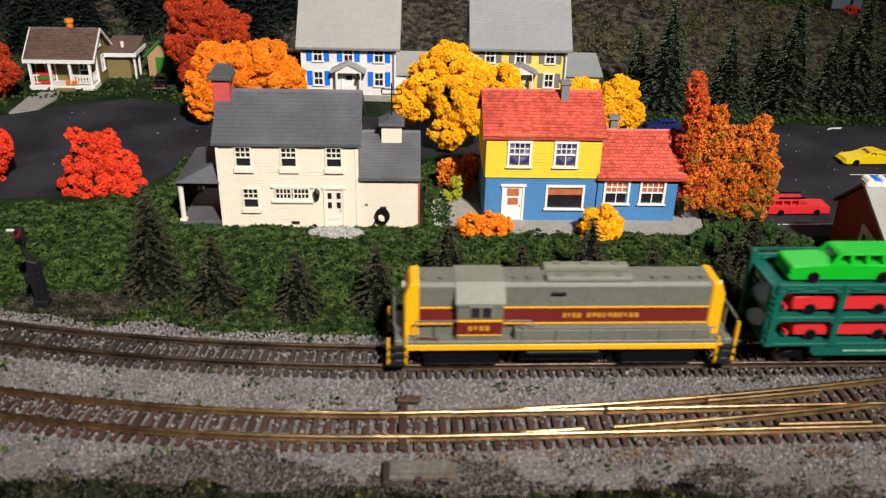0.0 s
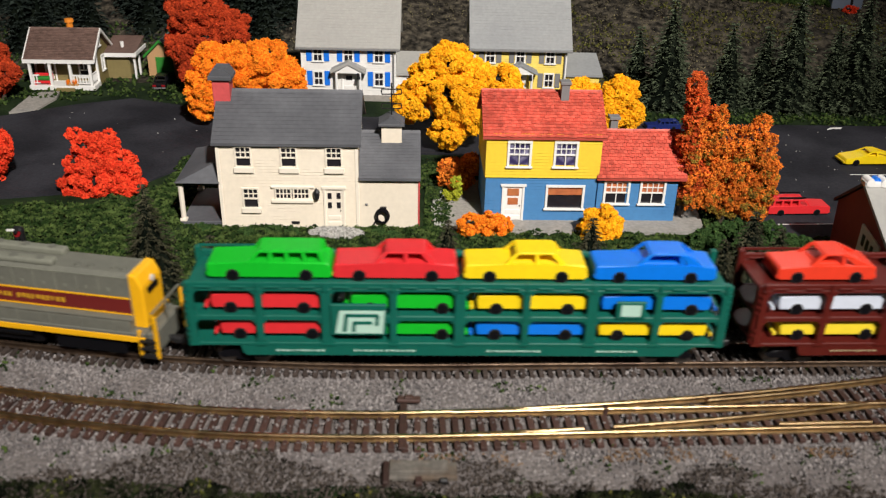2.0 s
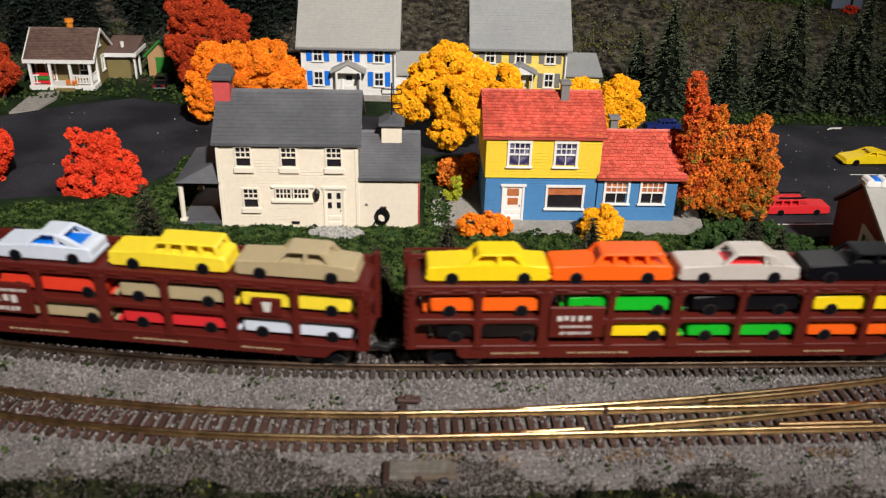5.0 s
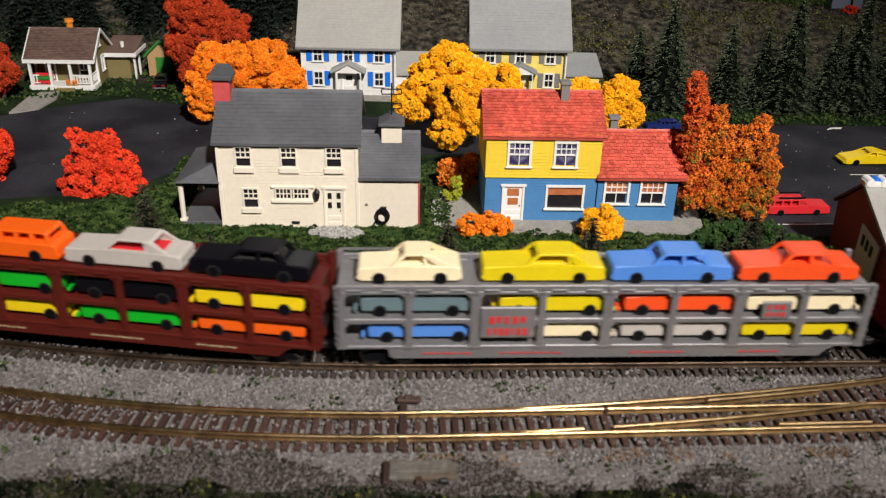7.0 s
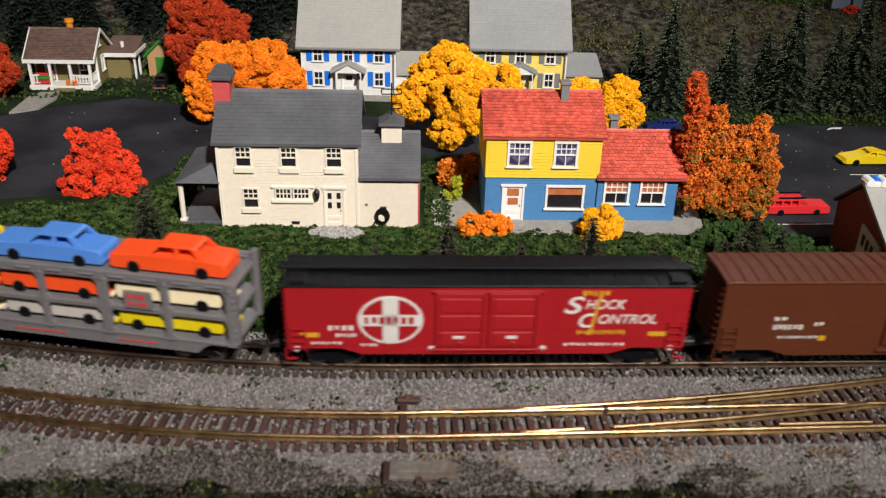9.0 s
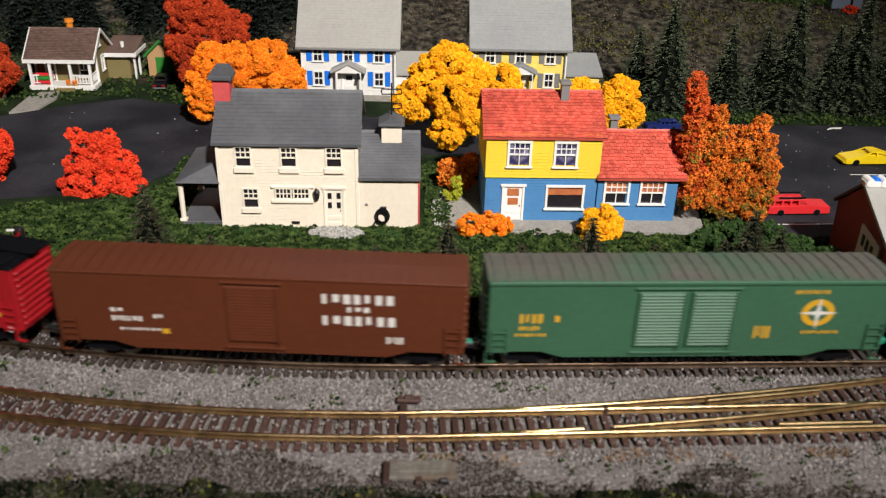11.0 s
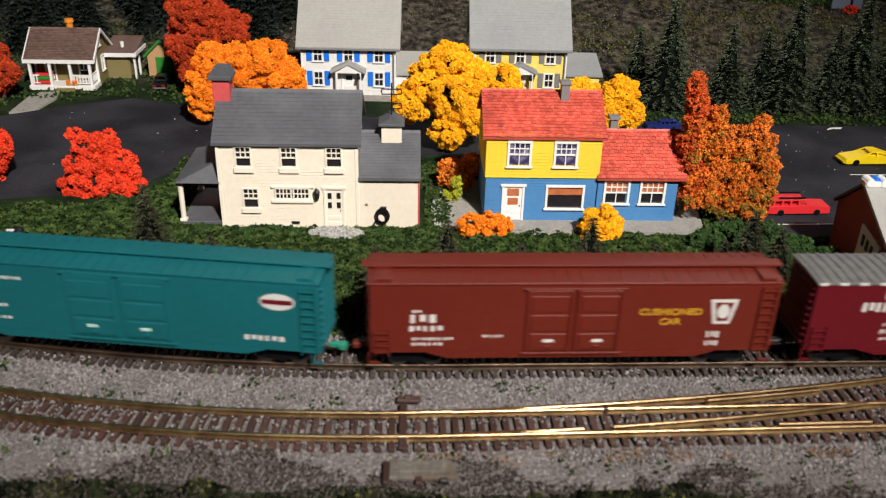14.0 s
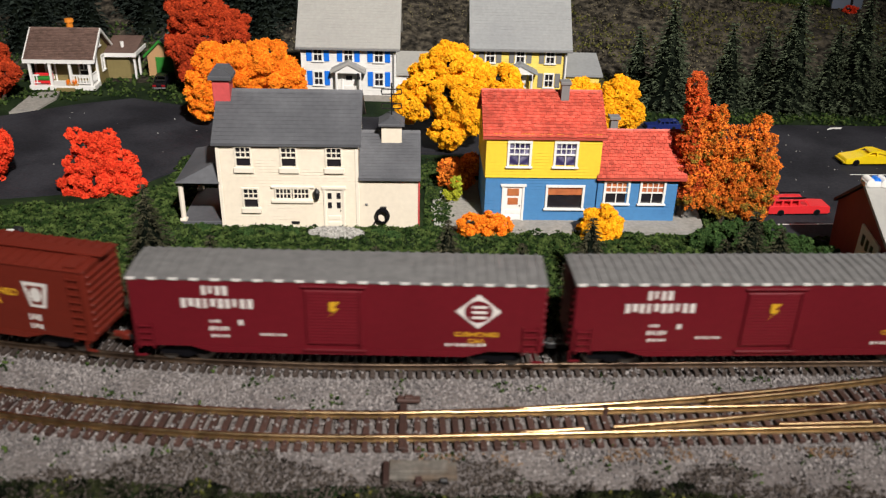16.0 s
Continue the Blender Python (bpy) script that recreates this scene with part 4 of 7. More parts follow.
def gable_roof(parent, x0, x1, yf, yb, zw, rise, over, side, rows, tab, mat_tile, mat_board, ragged=0.0, name="roof", thick=1.0, both=True):
    """Boards and shingles over walls from yf to yb, with eaves and ends that hang over."""
    ym = (yf + yb) / 2
    k = rise / (ym - yf)
    t = 0.9
    bm = B()
    for s, (ye, d) in enumerate(((yf - over, 1), (yb + over, -1))):
        ze = zw - over * k
        prism(bm, [(ye, ze), (ym, zw + rise), (ym, zw + rise - t), (ye, ze - t)], "x", x0 - side, x1 + side)
    ob = part(name, bm, mat_board, parent)
    for ye in ((yf - over, yb + over) if both else (yf - over,)):
        tagged(part("shingles", shingle_slope(x0 - side, x1 + side, ye, zw - over * k, ym, zw + rise, rows, tab, thick * 0.4, ragged), mat_tile, ob), "rows of lapped shingles", kind="stuff")
    cap = B()
    n = max(2, int((x1 - x0 + 2 * side) / 3.2))
    for i in range(n):
        a = x0 - side + (x1 - x0 + 2 * side) * i / n
        b = x0 - side + (x1 - x0 + 2 * side) * (i + 1) / n
        prism(cap, [(ym - 0.9, zw + rise - 0.75 * k), (ym, zw + rise + 0.5), (ym + 0.9, zw + rise - 0.75 * k)], "x", a + 0.05, b - 0.05)
    part("ridge_cap", cap, mat_tile, ob)
    return ob


def turned(m, side, w, d):
    """Pose of a wall: front, right, back or left of a block w wide and d deep."""
    return m @ {"front": at(0, 0, 0), "right": at(w, 0, 0, 0, 0, 90), "back": at(w, d, 0, 0, 0, 180), "left": at(0, d, 0, 0, 0, -90)}[side]


def block(parent, x, y, w, d, h, rise, pitch, material, front=(), right=(), left=(), gables=True, name="wall", z=0.0):
    """Four board walls round a block, with gables to the sides."""
    o = at(x, y, z)
    ym = d / 2
    for side, width, op in (("front", w, front), ("back", w, ()), ("right", d, right), ("left", d, left)):
        part(name, clap_wall(0 if side in ("front", "back") else 1.0, width if side in ("front", "back") else width - 1.0, 0, h, pitch, op), material, parent, m=turned(o, side, w, d))
        if side in ("right", "left") and gables and rise:
            part("gable", clap_wall(0, d, h, h + rise - 2.0, min(pitch, 1.35), (), lambda z: (ym * (z - h + 1.6) / rise, d - ym * (z - h + 1.6) / rise)), material, parent, m=turned(o, side, w, d))
    # solid dark block paints the unlit inside of the house
    part("inside", box(B(), 2.2, w - 2.2, 2.2, d - 2.2, 0, h - 0.5), INSIDE_SHADE, parent, "dark block painted as the unlit interior", m=o)


def corner_boards(parent, x, y, w, h, material, z=0.0):
    for a in (x, x + w):
        part("corner_board", box(B(), -0.6, 0.6, -0.45, 0.6, 0, h - 1.6), material, parent, m=at(a, y, z))


def panel_door(parent, m, w, h, trim, material, lights, glass):
    bm = box(B(), -w / 2, w / 2, -0.1, 0.6, 0, h)
    d = part("door", bm, material, parent, m=m)
    fr = B()
    box(fr, -w / 2 - 0.8, -w / 2, -0.6, 0.6, 0, h)
    box(fr, w / 2, w / 2 + 0.8, -0.6, 0.6, 0, h)
    box(fr, -w / 2 - 1.4, w / 2 + 1.4, -0.9, 0.6, h, h + 0.9)
    part("door_frame", fr, trim, d)
    for x, z, lw, lh in lights:
        part("pane", box(B(), x - lw / 2, x + lw / 2, -0.28, 0, z, z + lh), glass, d, "dark pane")
    for i in range(2):
        part("panel", box(B(), -w / 2 + 0.8, w / 2 - 0.8, -0.35, 0, 0.8 + 2.6 * i, 2.6 + 2.6 * i, 0.15), trim, d)
    part("knob", cyl(B(), (w / 2 - 0.8, -0.7, h * 0.45), (w / 2 - 0.8, 0, h * 0.45), 0.22, seg=8), IRON, d)
    return d


def cream_house():
    h = thing("house", at(-84.6, 300.6, 0, 0, 0, 2.6), "cream clapboard house with slate-grey roof and side annex", "house", "front houses")
    W, D, E, R = 51.5, 36.0, 35.6, 13.6
    up = [(9.4, 24.9), (26.2, 24.9), (43.0, 24.9)]
    op = [(x - 2.8, x + 2.8, z, z + 8) for x, z in up] + [(8.3, 13.9, 8.6, 16), (20.3, 33.3, 11.8, 16.2), (39.2, 45.8, 0, 16.4)]
    block(h, 0, 0, W, D, E, R, 1.15, CREAM, op)
    corner_boards(h, 0, 0, W, E, CREAM_TRIM)
    for x, z in up:
        window(h, at(x, 0, z), 5.2, 7.8, CREAM_TRIM, GLASS, 3, 2, 0, 0.52, 0.6, True, 1.4)
    window(h, at(11.1, 0, 8.4), 5.2, 7.6, CREAM_TRIM, GLASS, 3, 2, 0, 0.52, 0.6, True, 1.4)
    for x in (23.4, 30.2):
        window(h, at(x, 0, 12), 5.4, 4.2, CREAM_TRIM, GLASS, 4, 2, 0, 1.0, 0.5, False)
    part("sill", box(B(), 18.9, 34.7, -1.1, 0.2, 10.6, 11.9, 0.15), CREAM_TRIM, h)
    part("lintel", box(B(), 18.9, 35.2, -0.9, 0.2, 16.7, 17.4, 0.15), CREAM_TRIM, h)
    panel_door(h, at(42.6, 0, 0), 6.4, 16.4, CREAM_TRIM, CREAM_TRIM, [(-1.7, 12.2, 1.5, 2.4), (1.7, 12.2, 1.5, 2.4), (-1.7, 8.3, 1.5, 2.4), (1.7, 8.3, 1.5, 2.4)], GLASS)
    lamp = part("wall_lantern", cyl(cyl(B(), (0, -1.6, -1.6), (0, -1.6, 1.0), 0.9, 1.2, 8), (0, -1.6, 1.0), (0, -1.6, 2.6), 1.3, 0.2, 8), IRON, h, "black wall lantern", m=at(36.2, 0, 14.6))
    part("arm", box(B(), -0.3, 0.3, -1.4, 0.2, 0.2, 0.7), IRON, lamp)
    part("vent", box(B(), 26, 29, -0.5, 0.2, 1.6, 2.7), IRON, h, "small dark vent")
    gable_roof(h, 0, W, 0, D, E, R, 1.5, 1.8, 14, 60, SLATE, SLATE, thick=0.42)
    ch = part("chimney", box(B(), -2.6, 3.8, 13.5, 20.5, 0, 54, 0.2), BRICK_RED, h, "red-painted chimney")
    part("chimney_cap", prism(box(B(), -3.8, 5.0, 12.3, 21.7, 54, 55.6, 0.2), [(-3.6, 55.6), (4.8, 55.6), (3.0, 58.2), (-1.8, 58.2)], "y", 12.6, 21.4), SLATE, ch, "slate-grey chimney cap")
    # annex
    block(h, W + 0.3, 0.4, 23.2, 32, 22.0, 11.6, 25, CREAM, name="annex_wall")
    part("corner_board", box(B(), W + 23.2, W + 23.75, -0.1, 0.6, 0, 21), BRICK_RED, h, "thin reddish corner strip")
    gable_roof(h, W + 1.2, W + 23.4, 0.4, 32.4, 22.2, 11.6, 1.6, 0.6, 16, 2.2, SLATE, SLATE, name="annex_roof", thick=0.42)
    cu = part("cupola", box(B(), -3.9, 3.9, -3.6, 3.6, -4, 6.2, 0.15), CREAM, h, "small cream cupola", m=at(W + 12.8, 15.5, 31.2))
    part("cupola_cap", prism(box(B(), -5, 5, -4.8, 4.8, 6.2, 7.2, 0.15), [(-4.8, 7.2), (4.8, 7.2), (0.8, 9.6), (-0.8, 9.6)], "y", -4.6, 4.6), SLATE, cu, "slate-grey cupola cap")
    an = B()
    cyl(an, (0, 0, 9), (0, 0, 22), 0.3, seg=6)
    for z in (13, 18.6):
        for dz in (-1.0, 1.0):
            cyl(an, (-3.6, 0, z + dz), (3.6, 0, z + dz), 0.22, seg=6)
        for x in (-3.6, 3.6):
            cyl(an, (x, 0, z - 1.0), (x * 1.08, 0, z), 0.22, seg=6)
            cyl(an, (x * 1.08, 0, z), (x, 0, z + 1.0), 0.22, seg=6)
    part("antenna", an, IRON, cu, "black looped television antenna")
    # hose reel on the annex wall
    hose = B()
    for k in range(3):
        a = [(2.5 - 0.25 * k) * math.cos(t * 0.449) for t in range(14)], [(3.0 - 0.25 * k) * math.sin(t * 0.449) for t in range(14)]
        for t in range(14):
            u = (t + 1) % 14
            cyl(hose, (a[0][t], -0.9 - 0.35 * k, a[1][t]), (a[0][u], -0.9 - 0.35 * k, a[1][u]), 0.45, seg=6)
    cyl(hose, (-2.4, -1, -2.0), (-3.2, -1, -3.4), 0.4, seg=6)
    box(hose, -0.8, 1.6, -1.4, 0.2, 2.6, 3.6, 0.2)
    part("garden_hose", hose, BLACK, h, "black coiled garden hose", m=at(W + 9.4, 0.1, 5.4))
    part("outlet", box(B(), 7.4, 8.4, -0.3, 0.2, 9.6, 10.2), GREY_TRIM, h, m=at(W - 4.5, 0.1, 0))
    # side porch
    po = part("porch_deck", box(B(), -16.5, -0.3, 1, 34, 0, 1.8, 0.2), SLATE, h, "slate-grey porch deck")
    hip = B()
    v = [hip.verts.new(c) for c in ((-17, -1, 18.4), (-0.2, -1, 18.4), (-0.2, 37, 18.4), (-17, 37, 18.4), (-0.2, 9, 24.6), (-0.2, 28, 24.6))]
    for f in ((0, 1, 4), (0, 4, 5, 3), (2, 3, 5), (1, 2, 5, 4), (0, 3, 2, 1)):
        hip.faces.new([v[k] for k in f])
    part("porch_roof", hip, SLATE, h, "slate-grey hipped porch roof")
    part("porch_beam", box(B(), -16.4, -0.2, 1.0, 2.6, 16.8, 18.4), SLATE, h)
    for y in (2.0, 32):
        part("porch_post", box(box(cyl(B(), (-15.6, y, 1.8), (-15.6, y, 17.4), 1.0, seg=10), -16.9, -14.3, y - 1.3, y + 1.3, 1.8, 2.8, 0.1), -16.8, -14.4, y - 1.2, y + 1.2, 16.4, 17.6, 0.1), CREAM_TRIM, h, "cream porch post")
    return h


cream_house()


def two_tone_house():
    h = thing("house", at(15.9, 311.6, 0.4, 0, 0, 2.4), "yellow over blue clapboard house with red shingle roofs", "house", "front houses")
    W, D, E, R, MID = 43.6, 34.0, 36.6, 11.8, 18.8
    lower = [(7.0, 15.0, 0, 15.4), (24.2, 38.6, 5.6, 15.2)]
    upper = [(8.2, 16.6, 23.4, 33.4), (26.0, 34.6, 23.4, 33.4)]
    block(h, 0, 0, W, D, MID, 0, 1.25, BLUE_SIDING, lower)
    block(h, -0.4, -0.5, W + 0.8, D + 1, E - MID, R, 1.25, YELLOW_SIDING, [(a + 0.4, b + 0.4, c - MID, d - MID) for a, b, c, d in upper], z=MID, name="upper_wall")
    for x in (12.4, 30.3):
        window(h, at(x, -0.5, 23.6), 7.6, 9.4, WHITE, GLASS_VIOLET, 4, 2, 2, 0.5, 0.9, True)
    panel_door(h, at(11, 0, 0), 7.2, 15, WHITE, WHITE, [(0, 11, 4.6, 3.0), (0, 7.2, 4.0, 2.8)], CURTAIN)
    wnd = window(h, at(31.4, 0, 5.8), 13.6, 9.0, WHITE, GLASS, 1, 0, 0, 1, 0.9, True)
    part("curtain", box(B(), -6.7, 6.7, 0.05, 0.3, 5.6, 8.9), CURTAIN, wnd, "striped orange curtain")
    gable_roof(h, 0, W, 0, D, E, R, 1.6, 1.9, 15, 1.7, RED_TILE, RED_ROOF, 0.2, thick=1.5)
    part("chimney", box(box(B(), -1.6, 1.6, -2, 2, -5, 6, 0.1), -2.1, 2.1, -2.5, 2.5, 6, 7.2, 0.15), GREY_TRIM, h, "grey chimney", m=at(30.4, 14.5, E + R - 2.5))
    # wing
    wing = [(7.2, 15.6, 7.8, 17.6), (21.6, 30.6, 7.8, 17.6)]
    block(h, W + 0.6, 0.4, 31.6, 30, 20.6, 12.4, 1.25, BLUE_SIDING, [(a - 4.2, b - 4.2, c, d) for a, b, c, d in wing], name="wing_wall")
    for x in (W + 8.2, W + 22.4):
        window(h, at(x, 0.4, 8.0), 8.6, 9.0, WHITE, GLASS, 4, 2, 2, 0.5, 0.9, True)
        part("curtain", box(B(), x - 4.2, x + 4.2, 0.6, 0.8, 12.8, 17.0), CURTAIN, h, "orange-red half curtain")
    gable_roof(h, W + 2.6, W + 32.0, 0.4, 30.4, 20.8, 12.4, 2.0, 3.0, 14, 1.7, RED_TILE, RED_ROOF, 0.2, name="wing_roof", thick=1.5)
    part("chimney", box(box(B(), -1.5, 1.5, -1.5, 1.5, -6, 3.6, 0.1), -2.2, 2.2, -2.2, 2.2, 3.6, 4.8, 0.15), GREY_TRIM, h, "grey chimney", m=at(W + 8.5, 19, 33))
    return h


two_tone_house()


def back_house(x, y, siding, shutter, roof_m, label, rz):
    h = thing("house", at(x, y, 0, 0, 0, rz), label, "house", "back houses")
    W, D, E, R = 50.5, 38.0, 32.0, 20.5
    part("foundation", box(B(), -0.6, W + 0.6, -0.6, D + 0.6, -2, 3.2, 0.2), CONCRETE, h, "grey foundation")
    up = [(x0 - 2.4, x0 + 2.4, 21.6, 29.2) for x0 in (8.6, 25.2, 41.8)]
    lo = [(x0 - 2.4, x0 + 2.4, 8.2, 16.0) for x0 in (8.6, 41.8)] + [(21.4, 29.2, 3.2, 16.2)]
    block(h, 0, 0, W, D, E - 3, R, 1.35, siding, [(a, b, c - 3, d - 3) for a, b, c, d in up + lo], z=3)
    corner_boards(h, 0, 0, W, E - 3, WHITE, 3)
    for a, b, c, d in up + lo[:2]:
        w = window(h, at((a + b) / 2, 0, c + 0.2), 4.2, 7.2, WHITE, GLASS, 2, 1, 2, 0.5, 0.8, True)
        for s in (-1, 1):
            part("shutter", box(B(), s * 4.75 - 1.45, s * 4.75 + 1.45, -0.55, 0.2, -0.2, 7.8, 0.1), shutter, w)
    panel_door(h, at(25.3, 0, 3.2), 6.6, 12.6, WHITE, WHITE, [(0, 8.2, 3.4, 2.4)], GLASS)
    for s in (-1, 1):
        part("porch_post", cyl(B(), (25.3 + s * 6.4, -5.2, 1), (25.3 + s * 6.4, -5.2, 17), 0.7, seg=8), WHITE, h)
    part("porch_roof", prism(B(), [(15.8, 16.4), (25.3, 21.2), (34.8, 16.4), (34.8, 18.2), (25.3, 23), (15.8, 18.2)], "y", -6.2, 0), roof_m, h, "grey gabled porch roof")
    part("porch_gable", prism(B(), [(18, 16.6), (32.6, 16.6), (25.3, 20.9)], "y", -5.6, -4.8), WHITE, h)
    part("porch_step", box(B(), 17, 33.6, -6, 0, -1, 2.6, 0.2), CONCRETE, h)
    part("lantern", cyl(B(), (31, -5.8, 13.6), (31, -5.8, 16.8), 1.0, 0.7, 8), IRON, h, "black hanging lantern")
    gable_roof(h, 0, W, 0, D, E, R, 2.2, 3.0, 18, 2.4, roof_m, roof_m, thick=0.3)
    part("gutter", box(B(), -3, W + 3, -3.4, -2.2, E - 3.6, E - 2.6, 0.2), GREY_TRIM, h)
    part("downspout", cyl(B(), (W - 0.6, -1.2, 3), (W - 0.6, -1.2, E - 3), 0.4, seg=6), GREY_TRIM, h)
    block(h, W + 0.3, 6, 20.5, 22, 10.5, 0, 1.35, siding, z=3, name="annex_wall")
    part("annex_roof", prism(B(), [(4.2, 13.2), (30, 19.4), (30, 20.6), (4.2, 14.4)], "x", W + 0.3, W + 22.4), roof_m, h, "grey lean-to annex roof")
    return h


back_house(-79.5, 466, WHITE_SIDING, BLUE_TRIM, GREY_ROOF, "white clapboard house with blue shutters and pale grey roof", 1.2)
back_house(14.6, 472, PALE_YELLOW, GREY_TRIM, GREY_ROOF2, "yellow clapboard house with grey shutters and grey roof", 1.6)


def cottage():
    h = thing("house", at(-232, 470, 0, 0, 0, 3), "olive cottage with white front porch and brown shingle roof", "house")
    W, D = 34.0, 22.0
    block(h, 0, 9, W, D, 18.6, 9.0, 1.3, OLIVE, [(6, 10, 3, 13), (24, 29, 5, 13)], [(8, 12, 7, 15)])
    corner_boards(h, 0, 9, W, 20, WHITE)
    gable_roof(h, 0, W, 0, 32, 18.6, 12.4, 1.4, 2.4, 20, 2.2, BROWN_ROOF, BROWN_ROOF, 0.1)
    part("fascia", box(B(), -2.4, W + 2.4, -2.2, -1.0, 15.6, 17.6), WHITE, h, "white fascia board")
    for s in (-1, 1):
        x = (-2.6 if s < 0 else W + 2.0)
        part("bargeboard", prism(B(), [(-1.4, 16.2), (16, 29.6), (33.4, 16.2), (33.4, 18.0), (16, 31.4), (-1.4, 18.0)], "x", x, x + 0.7), WHITE, h)
    part("porch_deck", box(B(), -1, W + 1, -2, 9, 0.4, 3.0, 0.15), WHITE, h, "white porch deck")
    part("porch_step", box(B(), 14, 24, -3.6, -2, 0, 2.0, 0.15), OLIVE, h, "olive porch step")
    for x in (0.6, 11.4, 22.4, 33.2):
        part("porch_post", box(B(), x - 0.7, x + 0.7, -1.4, 0, 3, 16), WHITE, h)
    for xa, xb in ((23, 33), (1, 5)):
        part("railing", box(box(B(), xa, xb, -1.0, -0.4, 8.2, 9.0), xa, xb, -1.0, -0.4, 4.0, 4.6), WHITE, h)
        n = int((xb - xa) / 1.6)
        for i in range(n):
            part("baluster", box(B(), xa + 1.6 * i + 0.5, xa + 1.6 * i + 1.1, -0.95, -0.45, 4.6, 8.2), WHITE, h)
    part("railing", box(box(B(), W - 1, W - 0.4, 0, 9, 8.2, 9.0), W - 1, W - 0.4, 0, 9, 4.0, 4.6), WHITE, h)
    for i in range(5):
        part("baluster", box(B(), W - 0.95, W - 0.45, 1 + 1.7 * i, 1.6 + 1.7 * i, 4.6, 8.2), WHITE, h)
    window(h, at(26.5, 9, 5.4), 4.6, 7.4, WHITE, GLASS, 2, 1, 1, 0.5, 0.7)
    window(h, turned(at(0, 9, 0), "right", W, D) @ at(10, 0, 7), 3.6, 8, WHITE, GLASS, 2, 1, 1, 0.5, 0.7)
    window(h, turned(at(0, 9, 0), "right", W, D) @ at(7, 0, 21.5), 2.6, 4.2, WHITE, GLASS, 2, 1, 1, 0.5, 0.6)
    panel_door(h, at(8, 9, 3), 4.6, 10, WHITE, OLIVE, [(0, 6, 2.6, 2.6)], GLASS)
    part("chimney", cyl(cyl(B(), (0, 0, -3), (0, 0, 4.6), 1.7, 1.9, 10), (0, 0, 4.6), (0, 0, 6.4), 2.6, 2.4, 10), ORANGE, h, "orange clay chimney pot", m=at(18.5, 20, 29.0))
    block(h, W + 0.4, 25, 13, 17, 14, 0, 1.3, OLIVE, name="annex_wall")
    part("annex_roof", prism(B(), [(22.5, 14.2), (44, 19.6), (44, 20.8), (22.5, 15.6)], "x", W, W + 18), BROWN_ROOF, h, "brown annex roof")
    part("fascia", box(B(), W, W + 18.4, 21.8, 22.8, 13.4, 15.6), WHITE, h)
    part("fascia", box(B(), W + 17.8, W + 18.6, 22, 44, 14.0, 16.0), WHITE, h)
    for y in (24, 33):
        part("porch_post", box(B(), W + 16, W + 17.2, y, y + 1.2, 0, 14.6), WHITE, h)
    part("vent_pipe", cyl(B(), (W + 9, 30, 16), (W + 9, 30, 20.5), 0.8, 1.1, 8), WHITE, h)
    return h


cottage()


def porch_swing():
    t = thing("porch_bench", at(-226, 471.5, 2.9, 0, 0, 3), "small red bench with green cushion on the porch", "bench")
    part("seat", box(B(), -5, 5, -2, 2, 1, 2.4, 0.3), CAR_PAINT["red"], t)
    part("cushion", box(B(), -4.2, 4.2, -1.4, 1.8, 2.4, 4.6, 0.7, 2), SHED_GREEN, t, "green cushion")
    part("backrest", box(B(), -5, 5, 1.6, 2.4, 2.4, 6, 0.3), CAR_PAINT["red"], t)
    for s in (-4, 4):
        part("leg", box(B(), s - 0.5, s + 0.5, -1.5, 1.5, 0, 1), CAR_PAINT["red"], t)
    p = thing("planter", at(-209.6, 470.5, 2.9), "small planter with orange flowers on the porch", "planter")
    part("pot", box(B(), -3.2, 3.2, -1.2, 1.2, 0, 1.4, 0.3), TAN, p)
    foam_crown("flowers", [(-1.6, 0, 2, 1.3), (1.4, 0, 2, 1.3)], 40, (0.3, 0.5), LEAF_ORANGE, p, 5)


porch_swing()


def shed():
    s = thing("shed", at(-176, 500, 0, 0, 0, 2), "small tan shed with green door and grey roof", "shed")
    block(s, 0, 0, 16, 20, 13.5, 0, 1.2, TAN)
    part("gable", clap_wall(0, 16, 13.5, 20.4, 1.2, (), lambda z: (8 * (z - 13.5) / 7.4, 16 - 8 * (z - 13.5) / 7.4)), TAN, s)
    part("door", box(B(), 4.6, 14.6, -0.5, 0.3, 0, 12.4, 0.2), SHED_GREEN, s, "green shed door")
    part("roof", prism(B(), [(-1.6, 11.9), (8, 21), (17.6, 11.9), (17.6, 13.3), (8, 22.4), (-1.6, 13.3)], "y", -1.0, 21), SLATE, s, "grey shed roof")
    part("bargeboard", prism(B(), [(-1.8, 11.9), (8, 21.2), (17.8, 11.9), (17.8, 13.6), (8, 22.8), (-1.8, 13.6)], "y", -1.8, -1.0), SHED_GREEN, s, "green bargeboard")


shed()


